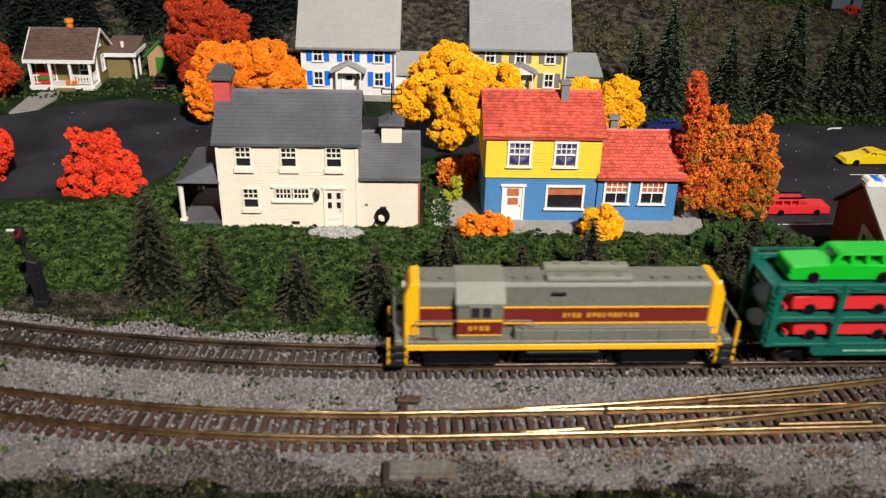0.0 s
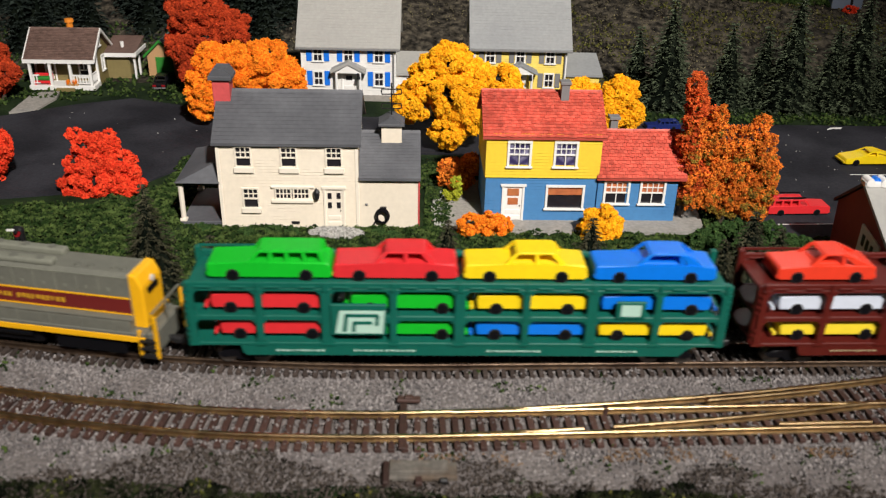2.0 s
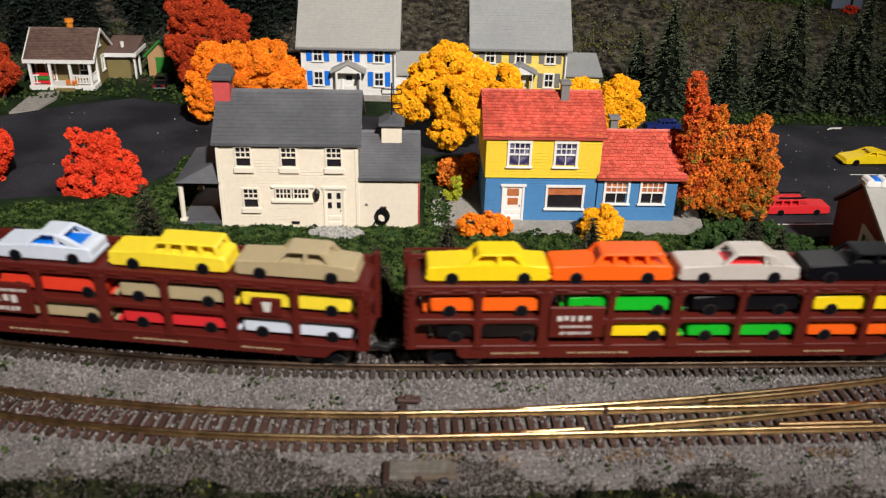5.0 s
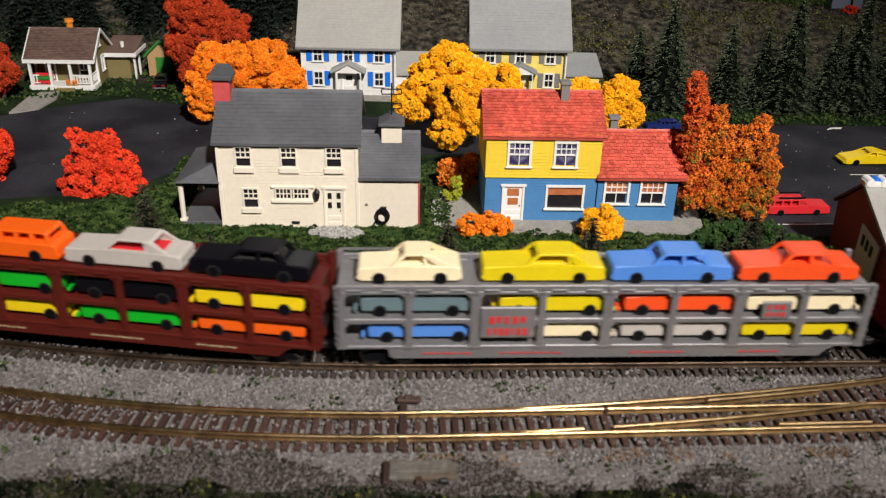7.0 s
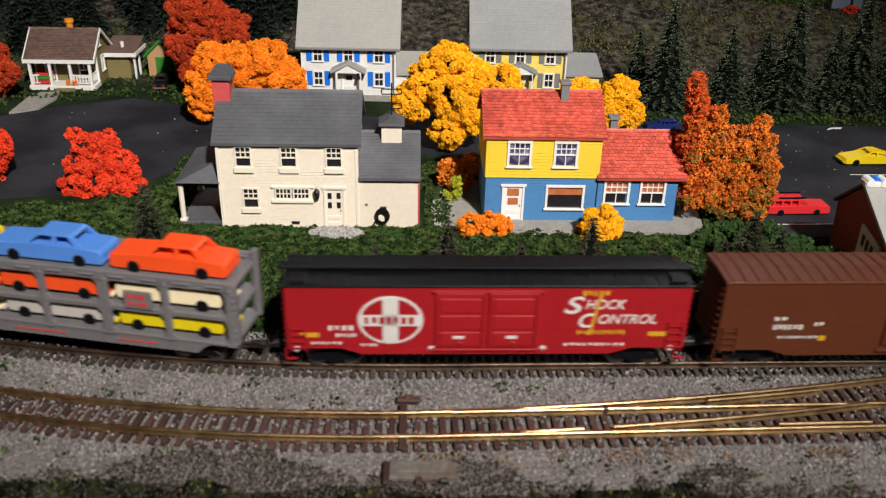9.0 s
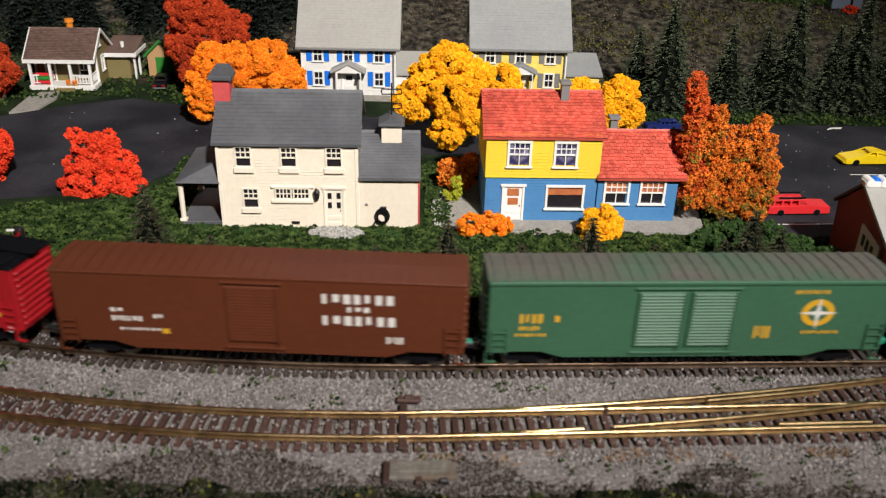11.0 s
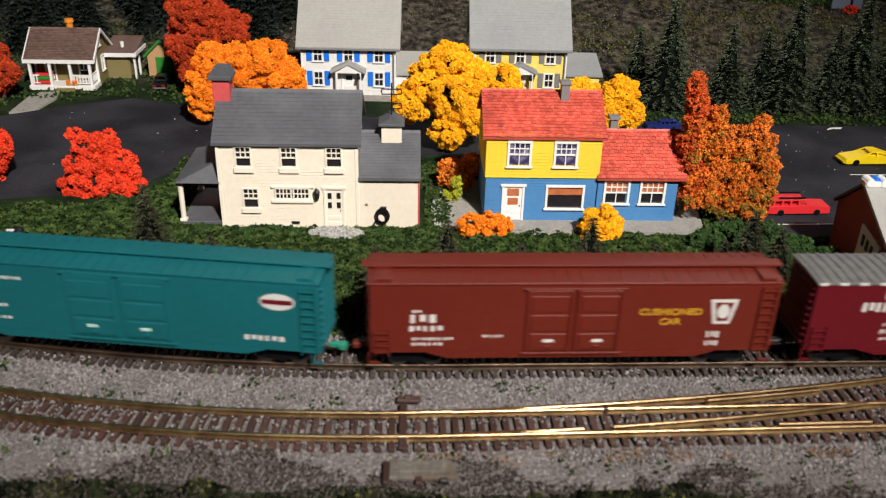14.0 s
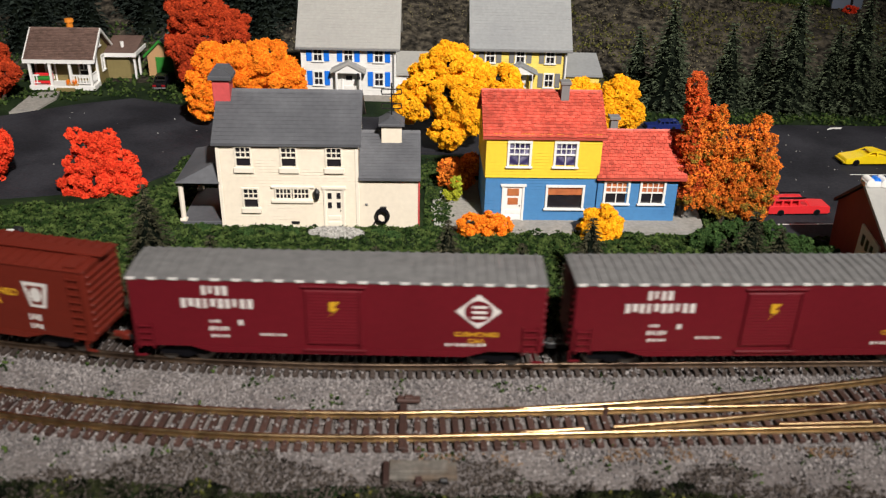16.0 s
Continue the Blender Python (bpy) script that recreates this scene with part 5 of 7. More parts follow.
def barn():
    """Gable end towards -x, ridge along x; local y = 0 at the front wall."""
    b = thing("barn", at(147, 246, -0.3), "dark red barn with steep pale grey roof", "barn")
    end = [(0, 0), (50, 0), (51.5, 19.6), (35, 32), (0, 14.8)]
    part("end_wall", prism(B(), end, "x", 0, 1.4), BARN_RED, b, "dark red board end wall")
    part("end_wall", prism(B(), end, "x", 58, 59.4), BARN_RED, b, "dark red board end wall")
    part("front_wall", box(B(), 1.4, 58, 0, 1.4, 0, 14.6), BARN_RED, b)
    part("back_wall", box(B(), 1.4, 58, 48.8, 50.2, 0, 19), BARN_RED, b)
    part("front_roof", prism(B(), [(-3, 13.6), (35, 32.2), (35, 33.6), (-3, 15.0)], "x", -0.9, 60.2), GREY_ROOF, b, "pale grey front roof slope")
    part("back_roof", prism(B(), [(35, 32.2), (53.5, 18.4), (53.5, 19.6), (35, 33.6)], "x", -0.9, 60.2), IRON, b, "dark back roof slope")
    tr = part("ridge_trim", box(B(), -1.2, 60.4, 32.6, 37, 32.6, 34.6, 0.3), WHITE, b, "white scalloped ridge trim")
    for k in range(12):
        part("scallop", cyl(B(), (0.5 + 5 * k, 32.4, 34.2), (0.5 + 5 * k, 37.2, 34.2), 1.5, seg=12), WHITE, tr)
        part("scallop_gap", cyl(B(), (3 + 5 * k, 33.4, 34.4), (3 + 5 * k, 36.2, 34.4), 1.4, seg=12), BLUE_TRIM, tr, "blue patch in the trim")
    sg = part("sign_board", prism(B(), [(28.8, 7), (28.6, 20.6), (14, 18.6), (14, 4)], "x", -0.9, -0.2), WHITE, b, "white board with dark slots")
    for k in range(3):
        part("slot", box(B(), -1.1, -0.8, 24.4 - 3.4 * k, 26.2 - 3.4 * k, 13.8 - 0.5 * k, 17.8 - 0.5 * k), IRON, sg)


barn()


def signal_mast():
    s = thing("signal", at(-130, 242, -2.4), "black leaning signal mast with a dark red lamp", "railway signal")
    bm = box(B(), -2.4, 2.4, -2.0, 2.0, 0, 3.2, 0.3)
    prism(bm, [(-1.9, 3), (1.9, 3), (1.2, 17), (-2.3, 18), (-2.4, 12)], "y", -1.5, 1.5, 0.3)
    part("base", bm, IRON, s)
    part("mast", cyl(cyl(B(), (-0.8, 0, 16), (-2.6, 0, 21.5), 1.1, 0.9, 8), (-2.6, 0, 21), (-2.8, 0, 24.5), 0.8, 0.8, 8), IRON, s)
    lad = part("ladder", box(box(B(), 1.7, 2.0, -1.9, -1.6, 2, 17), -0.3, 0.0, -1.9, -1.6, 2, 17), IRON, s)
    for k in range(6):
        part("rung", box(B(), -0.3, 2.0, -1.95, -1.65, 3.5 + 2.3 * k, 3.8 + 2.3 * k), IRON, lad)
    part("relay_box", box(B(), -3.8, -1.6, -1.6, 1.0, 9, 13, 0.4, 2), IRON, s)
    hd = part("signal_head", box(B(), -4.6, -1.2, -1.2, 1.2, 22.6, 29.2, 1.1, 2), IRON, s)
    for z in (24.6, 27.2):
        part("lens", cyl(B(), (-2.9, -1.6, z), (-2.9, -1.1, z), 1.1, seg=14), SIGNAL_RED if z > 26 else BLACK, hd)
        part("hood", cyl(B(), (-2.9, -2.4, z + 0.9), (-2.9, -1.1, z + 1.0), 0.55, 0.7, seg=8), IRON, hd)
    part("number_plate", box(B(), -6.0, -3.6, -1.3, -1.0, 28.0, 28.6), WHITE, hd, "small white plate")


signal_mast()


# ---- vehicles made of coloured plastic ----
CAR_SHAPES = {  # lower body outline (x, z) and cabin: foot front, roof front, roof back, foot back; pillars
    "sedan": ([(-17, 1.6), (-17.5, 4.6), (-17.0, 6.0), (-5.6, 6.3), (8.8, 6.3), (16.8, 6.0), (17.5, 4.6), (17.0, 1.6)], (-6.0, -2.8, 8.4, 11.2), (3.0,)),
    "wagon": ([(-17, 1.6), (-17.5, 4.6), (-17.0, 6.0), (-5.6, 6.3), (15.8, 6.3), (16.9, 5.8), (17.4, 3.6), (17.0, 1.6)], (-5.6, -3.2, 14.4, 15.8), (0.4, 5.2, 10.2)),
    "fastback": ([(-14, 1.6), (-14.8, 4.2), (-14.2, 5.6), (-4.2, 6.0), (12.4, 6.2), (14.2, 5.6), (14.4, 3.2), (14.0, 1.6)], (-5.0, -1.6, 5.6, 12.4), (4.4,)),
    "coupe": ([(-17, 1.6), (-17.5, 4.6), (-17.0, 5.9), (-4.8, 6.2), (10.8, 6.2), (17.0, 5.9), (17.5, 4.4), (17.0, 1.6)], (-5.6, -1.8, 8.6, 13.2), (7.4,)),
    "low": ([(-15.4, 1.4), (-15.8, 3.2), (-15.4, 4.7), (-5.2, 5.0), (8.4, 5.0), (15.2, 4.8), (15.8, 3.4), (15.4, 1.4)], (-5.2, -2.6, 5.0, 8.2), (0.8,)),
    "sports": ([(-16, 1.6), (-16.6, 3.0), (-15.8, 4.4), (-5.0, 5.8), (8.4, 5.6), (15.6, 4.8), (16.2, 3.4), (16.0, 1.6)], (-7.0, -2.0, 3.0, 10.0), (1.2,))}
CAR_PROTOS = {}


def toy_car(shape, paint, label, m):
    """A plastic car, nose to -x, 33 mm long."""
    body_pts, (ff, rf, rb, fb), pillars = CAR_SHAPES[shape]
    key = shape
    if key not in CAR_PROTOS:
        k = {"sports": 1.12, "low": 1.05}.get(shape, 1.04)
        bm = prism(B(), [(x, (1.5 + (z - 1.4) * 1.36) if shape == "low" else 0.8 + (z - 1.6) * k) for x, z in body_pts], "y", -5.2, 5.2, 0.4)
        H, w, wt, F = {"low": 7.5, "sports": 7.8}.get(shape, 8.9), 4.95, 4.3, {"low": 5.8, "sports": 5.2}.get(shape, 5.3)
        prism(bm, [(rf - 0.5, H - 0.7), (rf + 0.4, H), (rb - 0.4, H), (rb + 0.6, H - 0.7)], "y", -wt, wt, 0.18)
        for s in (-1, 1):
            def post(xa, xb, d):
                vs = [bm.verts.new(p) for p in ((xa - d, s * w, F), (xa + d, s * w, F), (xb + d, s * wt, H - 0.4), (xb - d, s * wt, H - 0.4),
                                               (xa - d, s * (w - 0.9), F), (xa + d, s * (w - 0.9), F), (xb + d, s * (wt - 0.9), H - 0.4), (xb - d, s * (wt - 0.9), H - 0.4))]
                for f in ((0, 1, 2, 3), (7, 6, 5, 4), (0, 4, 5, 1), (1, 5, 6, 2), (2, 6, 7, 3), (3, 7, 4, 0)):
                    bm.faces.new([vs[i] for i in f])
            post(ff + 0.3, rf + 0.2, 0.6)
            post(fb - 0.8, rb - 0.4, 0.9 if shape != "wagon" else 0.5)
            if shape in ("fastback", "coupe"):
                vs = [(rb - 1.6, H - 0.5), (rb, H - 0.5), (fb, F), (fb - 4.4, F)]
                prism(bm, vs, "y", s * (wt + 0.2) - 0.4, s * (wt + 0.2) + 0.4)
            for p in pillars:
                post(p, p * 0.92 + 0.1, 0.5)
        box(bm, -17.6 if shape != "fastback" else -14.8, -16.6 if shape != "fastback" else -13.8, -5.1, 5.1, 1.4, 2.6, 0.2)
        box(bm, 16.7 if shape != "fastback" else 13.9, 17.6 if shape != "fastback" else 14.7, -5.1, 5.1, 1.4, 2.6, 0.2)
        inner = box(B(), ff + 1.6, fb - 1.8, -3.8, 3.8, F - 0.6, F + 0.45, 0.2)
        wheel = cyl(cyl(B(), (0, -0.9, 0), (0, 0.9, 0), 1.6, seg=16), (0, -1.0, 0), (0, 1.0, 0), 0.8, seg=10)
        # flat dark disc paints the shade of the wheel arch hollow
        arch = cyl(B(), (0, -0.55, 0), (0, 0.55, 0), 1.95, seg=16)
        CAR_PROTOS[key] = (part("body", bm, paint), part("interior", inner, INSIDE_SHADE), part("wheel", wheel, BLACK), part("wheel_arch", arch, INSIDE_SHADE))
        for o in CAR_PROTOS[key]:
            scene.collection.objects.unlink(o)
    t = thing("toy_car", m, label, "toy car", "toy cars")
    names = ("body", "interior", "wheel", "wheel_arch")
    b, s, w, a = CAR_PROTOS[key]
    me = b.data
    if paint.name != me.materials[0].name:
        nm = shape + "_" + paint.name
        me = bpy.data.meshes.get(nm)
        if me is None:
            me = b.data.copy()
            me.name = nm
            me.materials[0] = paint
    body = new("body", me)
    body.parent = t
    tint = {"toy_white": CAR_PAINT["blue"], "toy_silver": CAR_PAINT["red"], "toy_black": INSIDE_SHADE}.get(paint.name, paint)
    # lower decks: shade behind the windows is put into a dark interior
    if shape == "low":
        tint = INSIDE_SHADE
    nm = shape + "_inside_" + tint.name
    inner_me = bpy.data.meshes.get(nm)
    if inner_me is None:
        inner_me = s.data.copy()
        inner_me.name = nm
        inner_me.materials[0] = tint
    inner_ob = new("interior", inner_me)
    inner_ob.parent = t
    x = 10.2 if shape != "fastback" else 8.6
    for sx in (-x, x):
        for sy in (-4.45, 4.45):
            wh = new("wheel", w.data)
            wh.parent = t
            wh.matrix_basis = at(sx, sy, 1.6)
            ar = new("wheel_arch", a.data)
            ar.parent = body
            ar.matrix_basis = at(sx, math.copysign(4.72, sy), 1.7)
    return t


def parked():
    t = toy_car("sports", CAR_PAINT["yellow"], "yellow plastic sports car parked on the asphalt", at(201.5, 388, 0.5, 0, 0, 5))
    t.name, t.scale = "car", (0.86, 0.86, 0.86)
    t = toy_car("wagon", CAR_PAINT["red"], "red plastic station wagon with roof rack parked on asphalt", at(145, 328, 0.5, 0, 0, 185))
    t.name, t.scale = "car", (0.75, 0.75, 0.75)
    part("roof_rack", box(box(B(), -3, 12, -4.0, -3.6, 9.6, 10.4), -3, 12, 3.6, 4.0, 9.6, 10.4), BLACK, t, "black roof rack")
    t = toy_car("sedan", CAR_PAINT["black"], "dark grey car with red tail lights beside the cottage", at(-164, 487, 0, 0, 0, -84))
    t.name, t.scale = "car", (0.72, 0.72, 0.72)
    part("tail_light", box(B(), 17.3, 17.9, -4.8, -2.0, 3.2, 4.6), SIGNAL_RED, t, "red tail light")
    part("tail_light", box(B(), 17.3, 17.9, 2.0, 4.8, 3.2, 4.6), SIGNAL_RED, t, "red tail light")
    part("bumper", box(B(), 17.4, 18.0, -5, 5, 1.4, 2.6, 0.2), RACK_SILVER, t)
    t = toy_car("wagon", CAR_PAINT["navy"], "dark blue plastic car parked behind the house", at(112, 430, 0.5, 0, 0, 8))
    t.name, t.scale = "car", (0.52, 0.52, 0.52)
    p = thing("paper_scrap", at(204, 436, 0.6, 0, 0, 12), "crumpled white scrap on the asphalt", "litter")
    part("paper", prism(B(), [(-5, -1), (-1, 0.4), (3, -0.2), (5, 0.8), (1, 1.4), (-2, 1.2)], "z", 0, 0.5), WHITE, p)


parked()


# ---- train ----
def letters(parent, x, z, n, w, h, material, y=-10.15, lean=0.0):
    """Lettering too small to read: n little bars on the side that faces -y."""
    bm = B()
    step = w / n
    for i in range(n):
        k = (0.56, 0.66, 0.6, 0.44)[(i * 7 + n) % 4]
        box(bm, x + step * i, x + step * (i + k), y, y + 0.3, z + (0.18 * h if i % 3 == 1 else 0), z + h)
    return tagged(part("lettering", bm, material, parent), "small bars of lettering", kind="stuff")


def words(parent, string, x, z, size, material, y=-10.15, width=None, shear=0.0):
    cu = bpy.data.curves.new("lettering", "FONT")
    cu.body, cu.size, cu.extrude, cu.shear, cu.offset = string, size, 0.12, shear, 0.012 * size
    ob = bpy.data.objects.new("lettering", cu)
    scene.collection.objects.link(ob)
    bpy.context.view_layer.update()
    me = bpy.data.meshes.new_from_object(ob.evaluated_get(bpy.context.evaluated_depsgraph_get()))
    scene.collection.objects.unlink(ob)
    xs = [v.co.x for v in me.vertices]
    k = width / (max(xs) - min(xs)) if width else 1.0
    lo = min(xs)
    for v in me.vertices:
        v.co = Vector(((v.co.x - lo) * k + x, y + 0.1 - v.co.z, v.co.y + z)) * MM
    me.materials.clear()
    me.materials.append(material)
    ob = new("lettering", me)
    ob.parent = parent
    return ob


def shape(parent, pts, material, y, depth=0.12, name="emblem"):
    return part(name, prism(B(), pts, "y", y, y + depth), material, parent)


def disc(cx, cz, rx, rz, n=28, a0=0.0):
    return [(cx + rx * math.cos(a0 + 6.28318 * i / n), cz + rz * math.sin(a0 + 6.28318 * i / n)) for i in range(n)]


WHEEL = {}


def truck(parent, x, name="truck"):
    """A four-wheel truck with side frames."""
    if "frame" not in WHEEL:
        fr = B()
        for s in (-1, 1):
            prism(fr, [(-7.6, 3.0), (-5.6, 4.4), (-2, 5.0), (2, 5.0), (5.6, 4.4), (7.6, 3.0), (6.2, 2.0), (2.4, 2.4), (1.4, 1.2), (-1.4, 1.2), (-2.4, 2.4), (-6.2, 2.0)], "y", s * 6.4 - 0.6, s * 6.4 + 0.6, 0.15)
        box(fr, -1.8, 1.8, -6, 6, 2.2, 5.2, 0.2)
        WHEEL["frame"] = part("truck", fr, BLACK)
        wh = cyl(cyl(cyl(B(), (0, -5.6, 0), (0, -4.2, 0), 2.7, seg=18), (0, 4.2, 0), (0, 5.6, 0), 2.7, seg=18), (0, -5.6, 0), (0, 5.6, 0), 0.6, seg=8)
        for s in (-1, 1):
            cyl(wh, (0, s * 3.8, 0), (0, s * 4.2, 0), 3.1, seg=18)
        WHEEL["wheel"] = part("wheelset", wh, STEEL)
        for o in WHEEL.values():
            scene.collection.objects.unlink(o)
    t = new("truck", WHEEL["frame"].data)
    t.parent = parent
    t.matrix_basis = at(x, 0, 0.4)
    for d in (-5.0, 5.0):
        w = new("wheelset", WHEEL["wheel"].data)
        w.parent = t
        w.matrix_basis = at(d, 0, 2.3)
    return t


def coupler(parent, x, s, material=None):
    bm = box(B(), x, x + s * 4.4, -0.7, 0.7, 3.4, 5.0, 0.2)
    box(bm, x + s * 2.8, x + s * 5.2, -1.5, 1.1, 3.2, 5.2, 0.3)
    part("coupler", bm, material or IRON, parent)


def ladder(parent, x, z0, z1, n, material, w=4.2, y=-10.0):
    lad = part("ladder", box(B(), x - w / 2 - 0.2, x - w / 2 + 0.2, y - 0.7, y, z0, z1), material, parent)
    part("stile", box(B(), x + w / 2 - 0.2, x + w / 2 + 0.2, y - 0.7, y, z0, z1), material, lad)
    for i in range(n):
        z = z0 + (z1 - z0) * (i + 0.5) / n
        part("rung", box(B(), x - w / 2, x + w / 2, y - 0.75, y - 0.35, z - 0.2, z + 0.2), material, lad)


def boxcar(label, body_m, roof_m, top=29.6, L=116.0, walk_board=True, ribs=30, doors=(), door_kind="panel", door_m=None, eave_dots=False, tall_ladder=False, hump=1.1, coupler_m=None, z0=7.2, rib_depth=0.4):
    c = thing("boxcar", at(0, 0, 0), label, "boxcar", "boxcars of the train")
    h, back = L / 2, 7.8
    mid = (back - 10) / 2
    part("body", box(B(), -h, h, -10, back, z0, top, 0.3), body_m, c)
    part("side_sill", prism(B(), [(-h * 0.72, z0 + 0.2), (-h * 0.62, z0 - 1.6), (h * 0.62, z0 - 1.6), (h * 0.72, z0 + 0.2)], "y", -10.25, -9.2), body_m, c)
    roof = part("roof", prism(B(), [(-10.3, top - 0.2), (-10.3, top + 0.5), (mid, top + hump), (back + 0.3, top + 0.5), (back + 0.3, top - 0.2)], "x", -h - 0.3, h + 0.3, 0.15), roof_m, c)
    n = ribs
    for i in range(n):
        x = -h + L * (i + 0.5) / n
        bm = B()
        prism(bm, [(-10.2, top + 0.5), (-10.2, top + 0.82), (mid, top + hump + 0.32), (mid, top + hump)], "x", x - 0.45, x + 0.45)
        prism(bm, [(back + 0.2, top + 0.5), (back + 0.2, top + 0.82), (mid, top + hump + 0.32), (mid, top + hump)], "x", x - 0.45, x + 0.45)
        part("roof_rib", bm, roof_m, roof)
        if eave_dots and i % 2 == 0:
            part("eave_clip", box(B(), x - 1.2, x + 1.2, -10.5, -10.0, top - 0.1, top + 0.55), LETTER_WHITE, roof)
    if walk_board:
        part("running_board", box(B(), -h - 2.2, h + 2.2, mid - 2.0, mid + 2.0, top + hump + 0.6, top + hump + 1.2, 0.1), roof_m, roof)
        for s in (-1, 1):
            part("lateral_walk", box(B(), s * (h - 4) - 2, s * (h - 4) + 2, -9.5, mid, top + hump - 0.2, top + hump + 0.5, 0.1), roof_m, roof)
    for i in range(9):
        z = z0 + 2 + i * (top - z0 - 3) / 8.5
        for s in (-1, 1):
            part("end_rib", box(B(), s * h - 0.7, s * h + 0.7, -8.8, back - 1.2, z - 0.55, z + 0.55, 0.35), body_m, c)
    for xa, xb in doors:
        d = part("door", box(B(), xa, xb, -10.75, -9.6, z0 + (0.8 if door_kind == "panel" else 2.0), top - (1.6 if door_kind == "panel" else 2.4), 0.2), door_m or body_m, c)
        if door_kind == "panel":
            part("door_placard", box(B(), xa + 5.0, xa + 8.2, -11.15, -10.9, z0 + 4.0, z0 + 5.0, 0.1), LETTER_WHITE if body_m is not BOX_TEAL else MINT, d, "small pale placard")
            part("lock_box", box(B(), (xa + xb) / 2 - 0.6, (xa + xb) / 2 + 0.6, -11.5, -10.9, z0 + 2.2, z0 + 3.2, 0.15), door_m or body_m, d)
            for k in range(3):
                za = z0 + 1.6 + k * (top - z0 - 4) / 3
                zb = za + (top - z0 - 4) / 3 - 0.9
                part("panel", box(B(), xa + 1.3, xb - 1.3, -11.05, -10.7, za, zb, 0.15), door_m or body_m, d)
        else:
            k = 17
            for i in range(k):
                z = z0 + 2.8 + (top - z0 - 6) * i / (k - 1)
                part("rib", prism(B(), [(-10.7 - rib_depth, z), (-10.7, z + 0.45), (-10.7, z - 0.4)], "x", xa + 0.8, xb - 0.8), door_m or body_m, d)
        part("latch_bar", cyl(B(), (xb - 0.7, -11.1, z0 + 1), (xb - 0.7, -11.1, top - 2.2), 0.22, seg=6), door_m or body_m, d)
    if doors:
        a, b = doors[0][0] - 1, doors[-1][1] + 1
        part("door_track", box(B(), a, b, -11.0, -9.8, z0 - 0.3, z0 + 0.5, 0.1), body_m, c)
        part("door_track", box(B(), a, b, -10.8, -9.8, top - 1.6, top - 1.0, 0.1), body_m, c)
    ladder(c, -h + 3.4, z0 - 0.4, z0 + 8, 4, body_m)
    ladder(c, h - 3.4, z0 - 0.4, (top - 1 if tall_ladder else z0 + 9), 9 if tall_ladder else 4, body_m)
    part("underframe", box(B(), -h + 6, h - 6, -3.5, 3.5, 4.4, z0, 0.2), BLACK, c)
    part("brake_tank", cyl(B(), (-6, -5, 5.2), (4, -5, 5.2), 1.6, seg=12), BLACK, c)
    for s in (-1, 1):
        truck(c, s * (h - 13))
        coupler(c, s * h, s, coupler_m)
        part("step", box(box(B(), s * (h - 1.2) - 1.6, s * (h - 1.2) + 1.6, -10.2, -9.4, z0 - 3.4, z0 - 3.0), s * (h - 1.2) - 1.6, s * (h - 1.2) - 1.2, -10.2, -9.4, z0 - 3.2, z0 + 0.2), body_m, c)
    return c


def small_print(c, spots, material):
    for x, z, n, w, h in spots:
        letters(c, x, z, n, w, h, material)


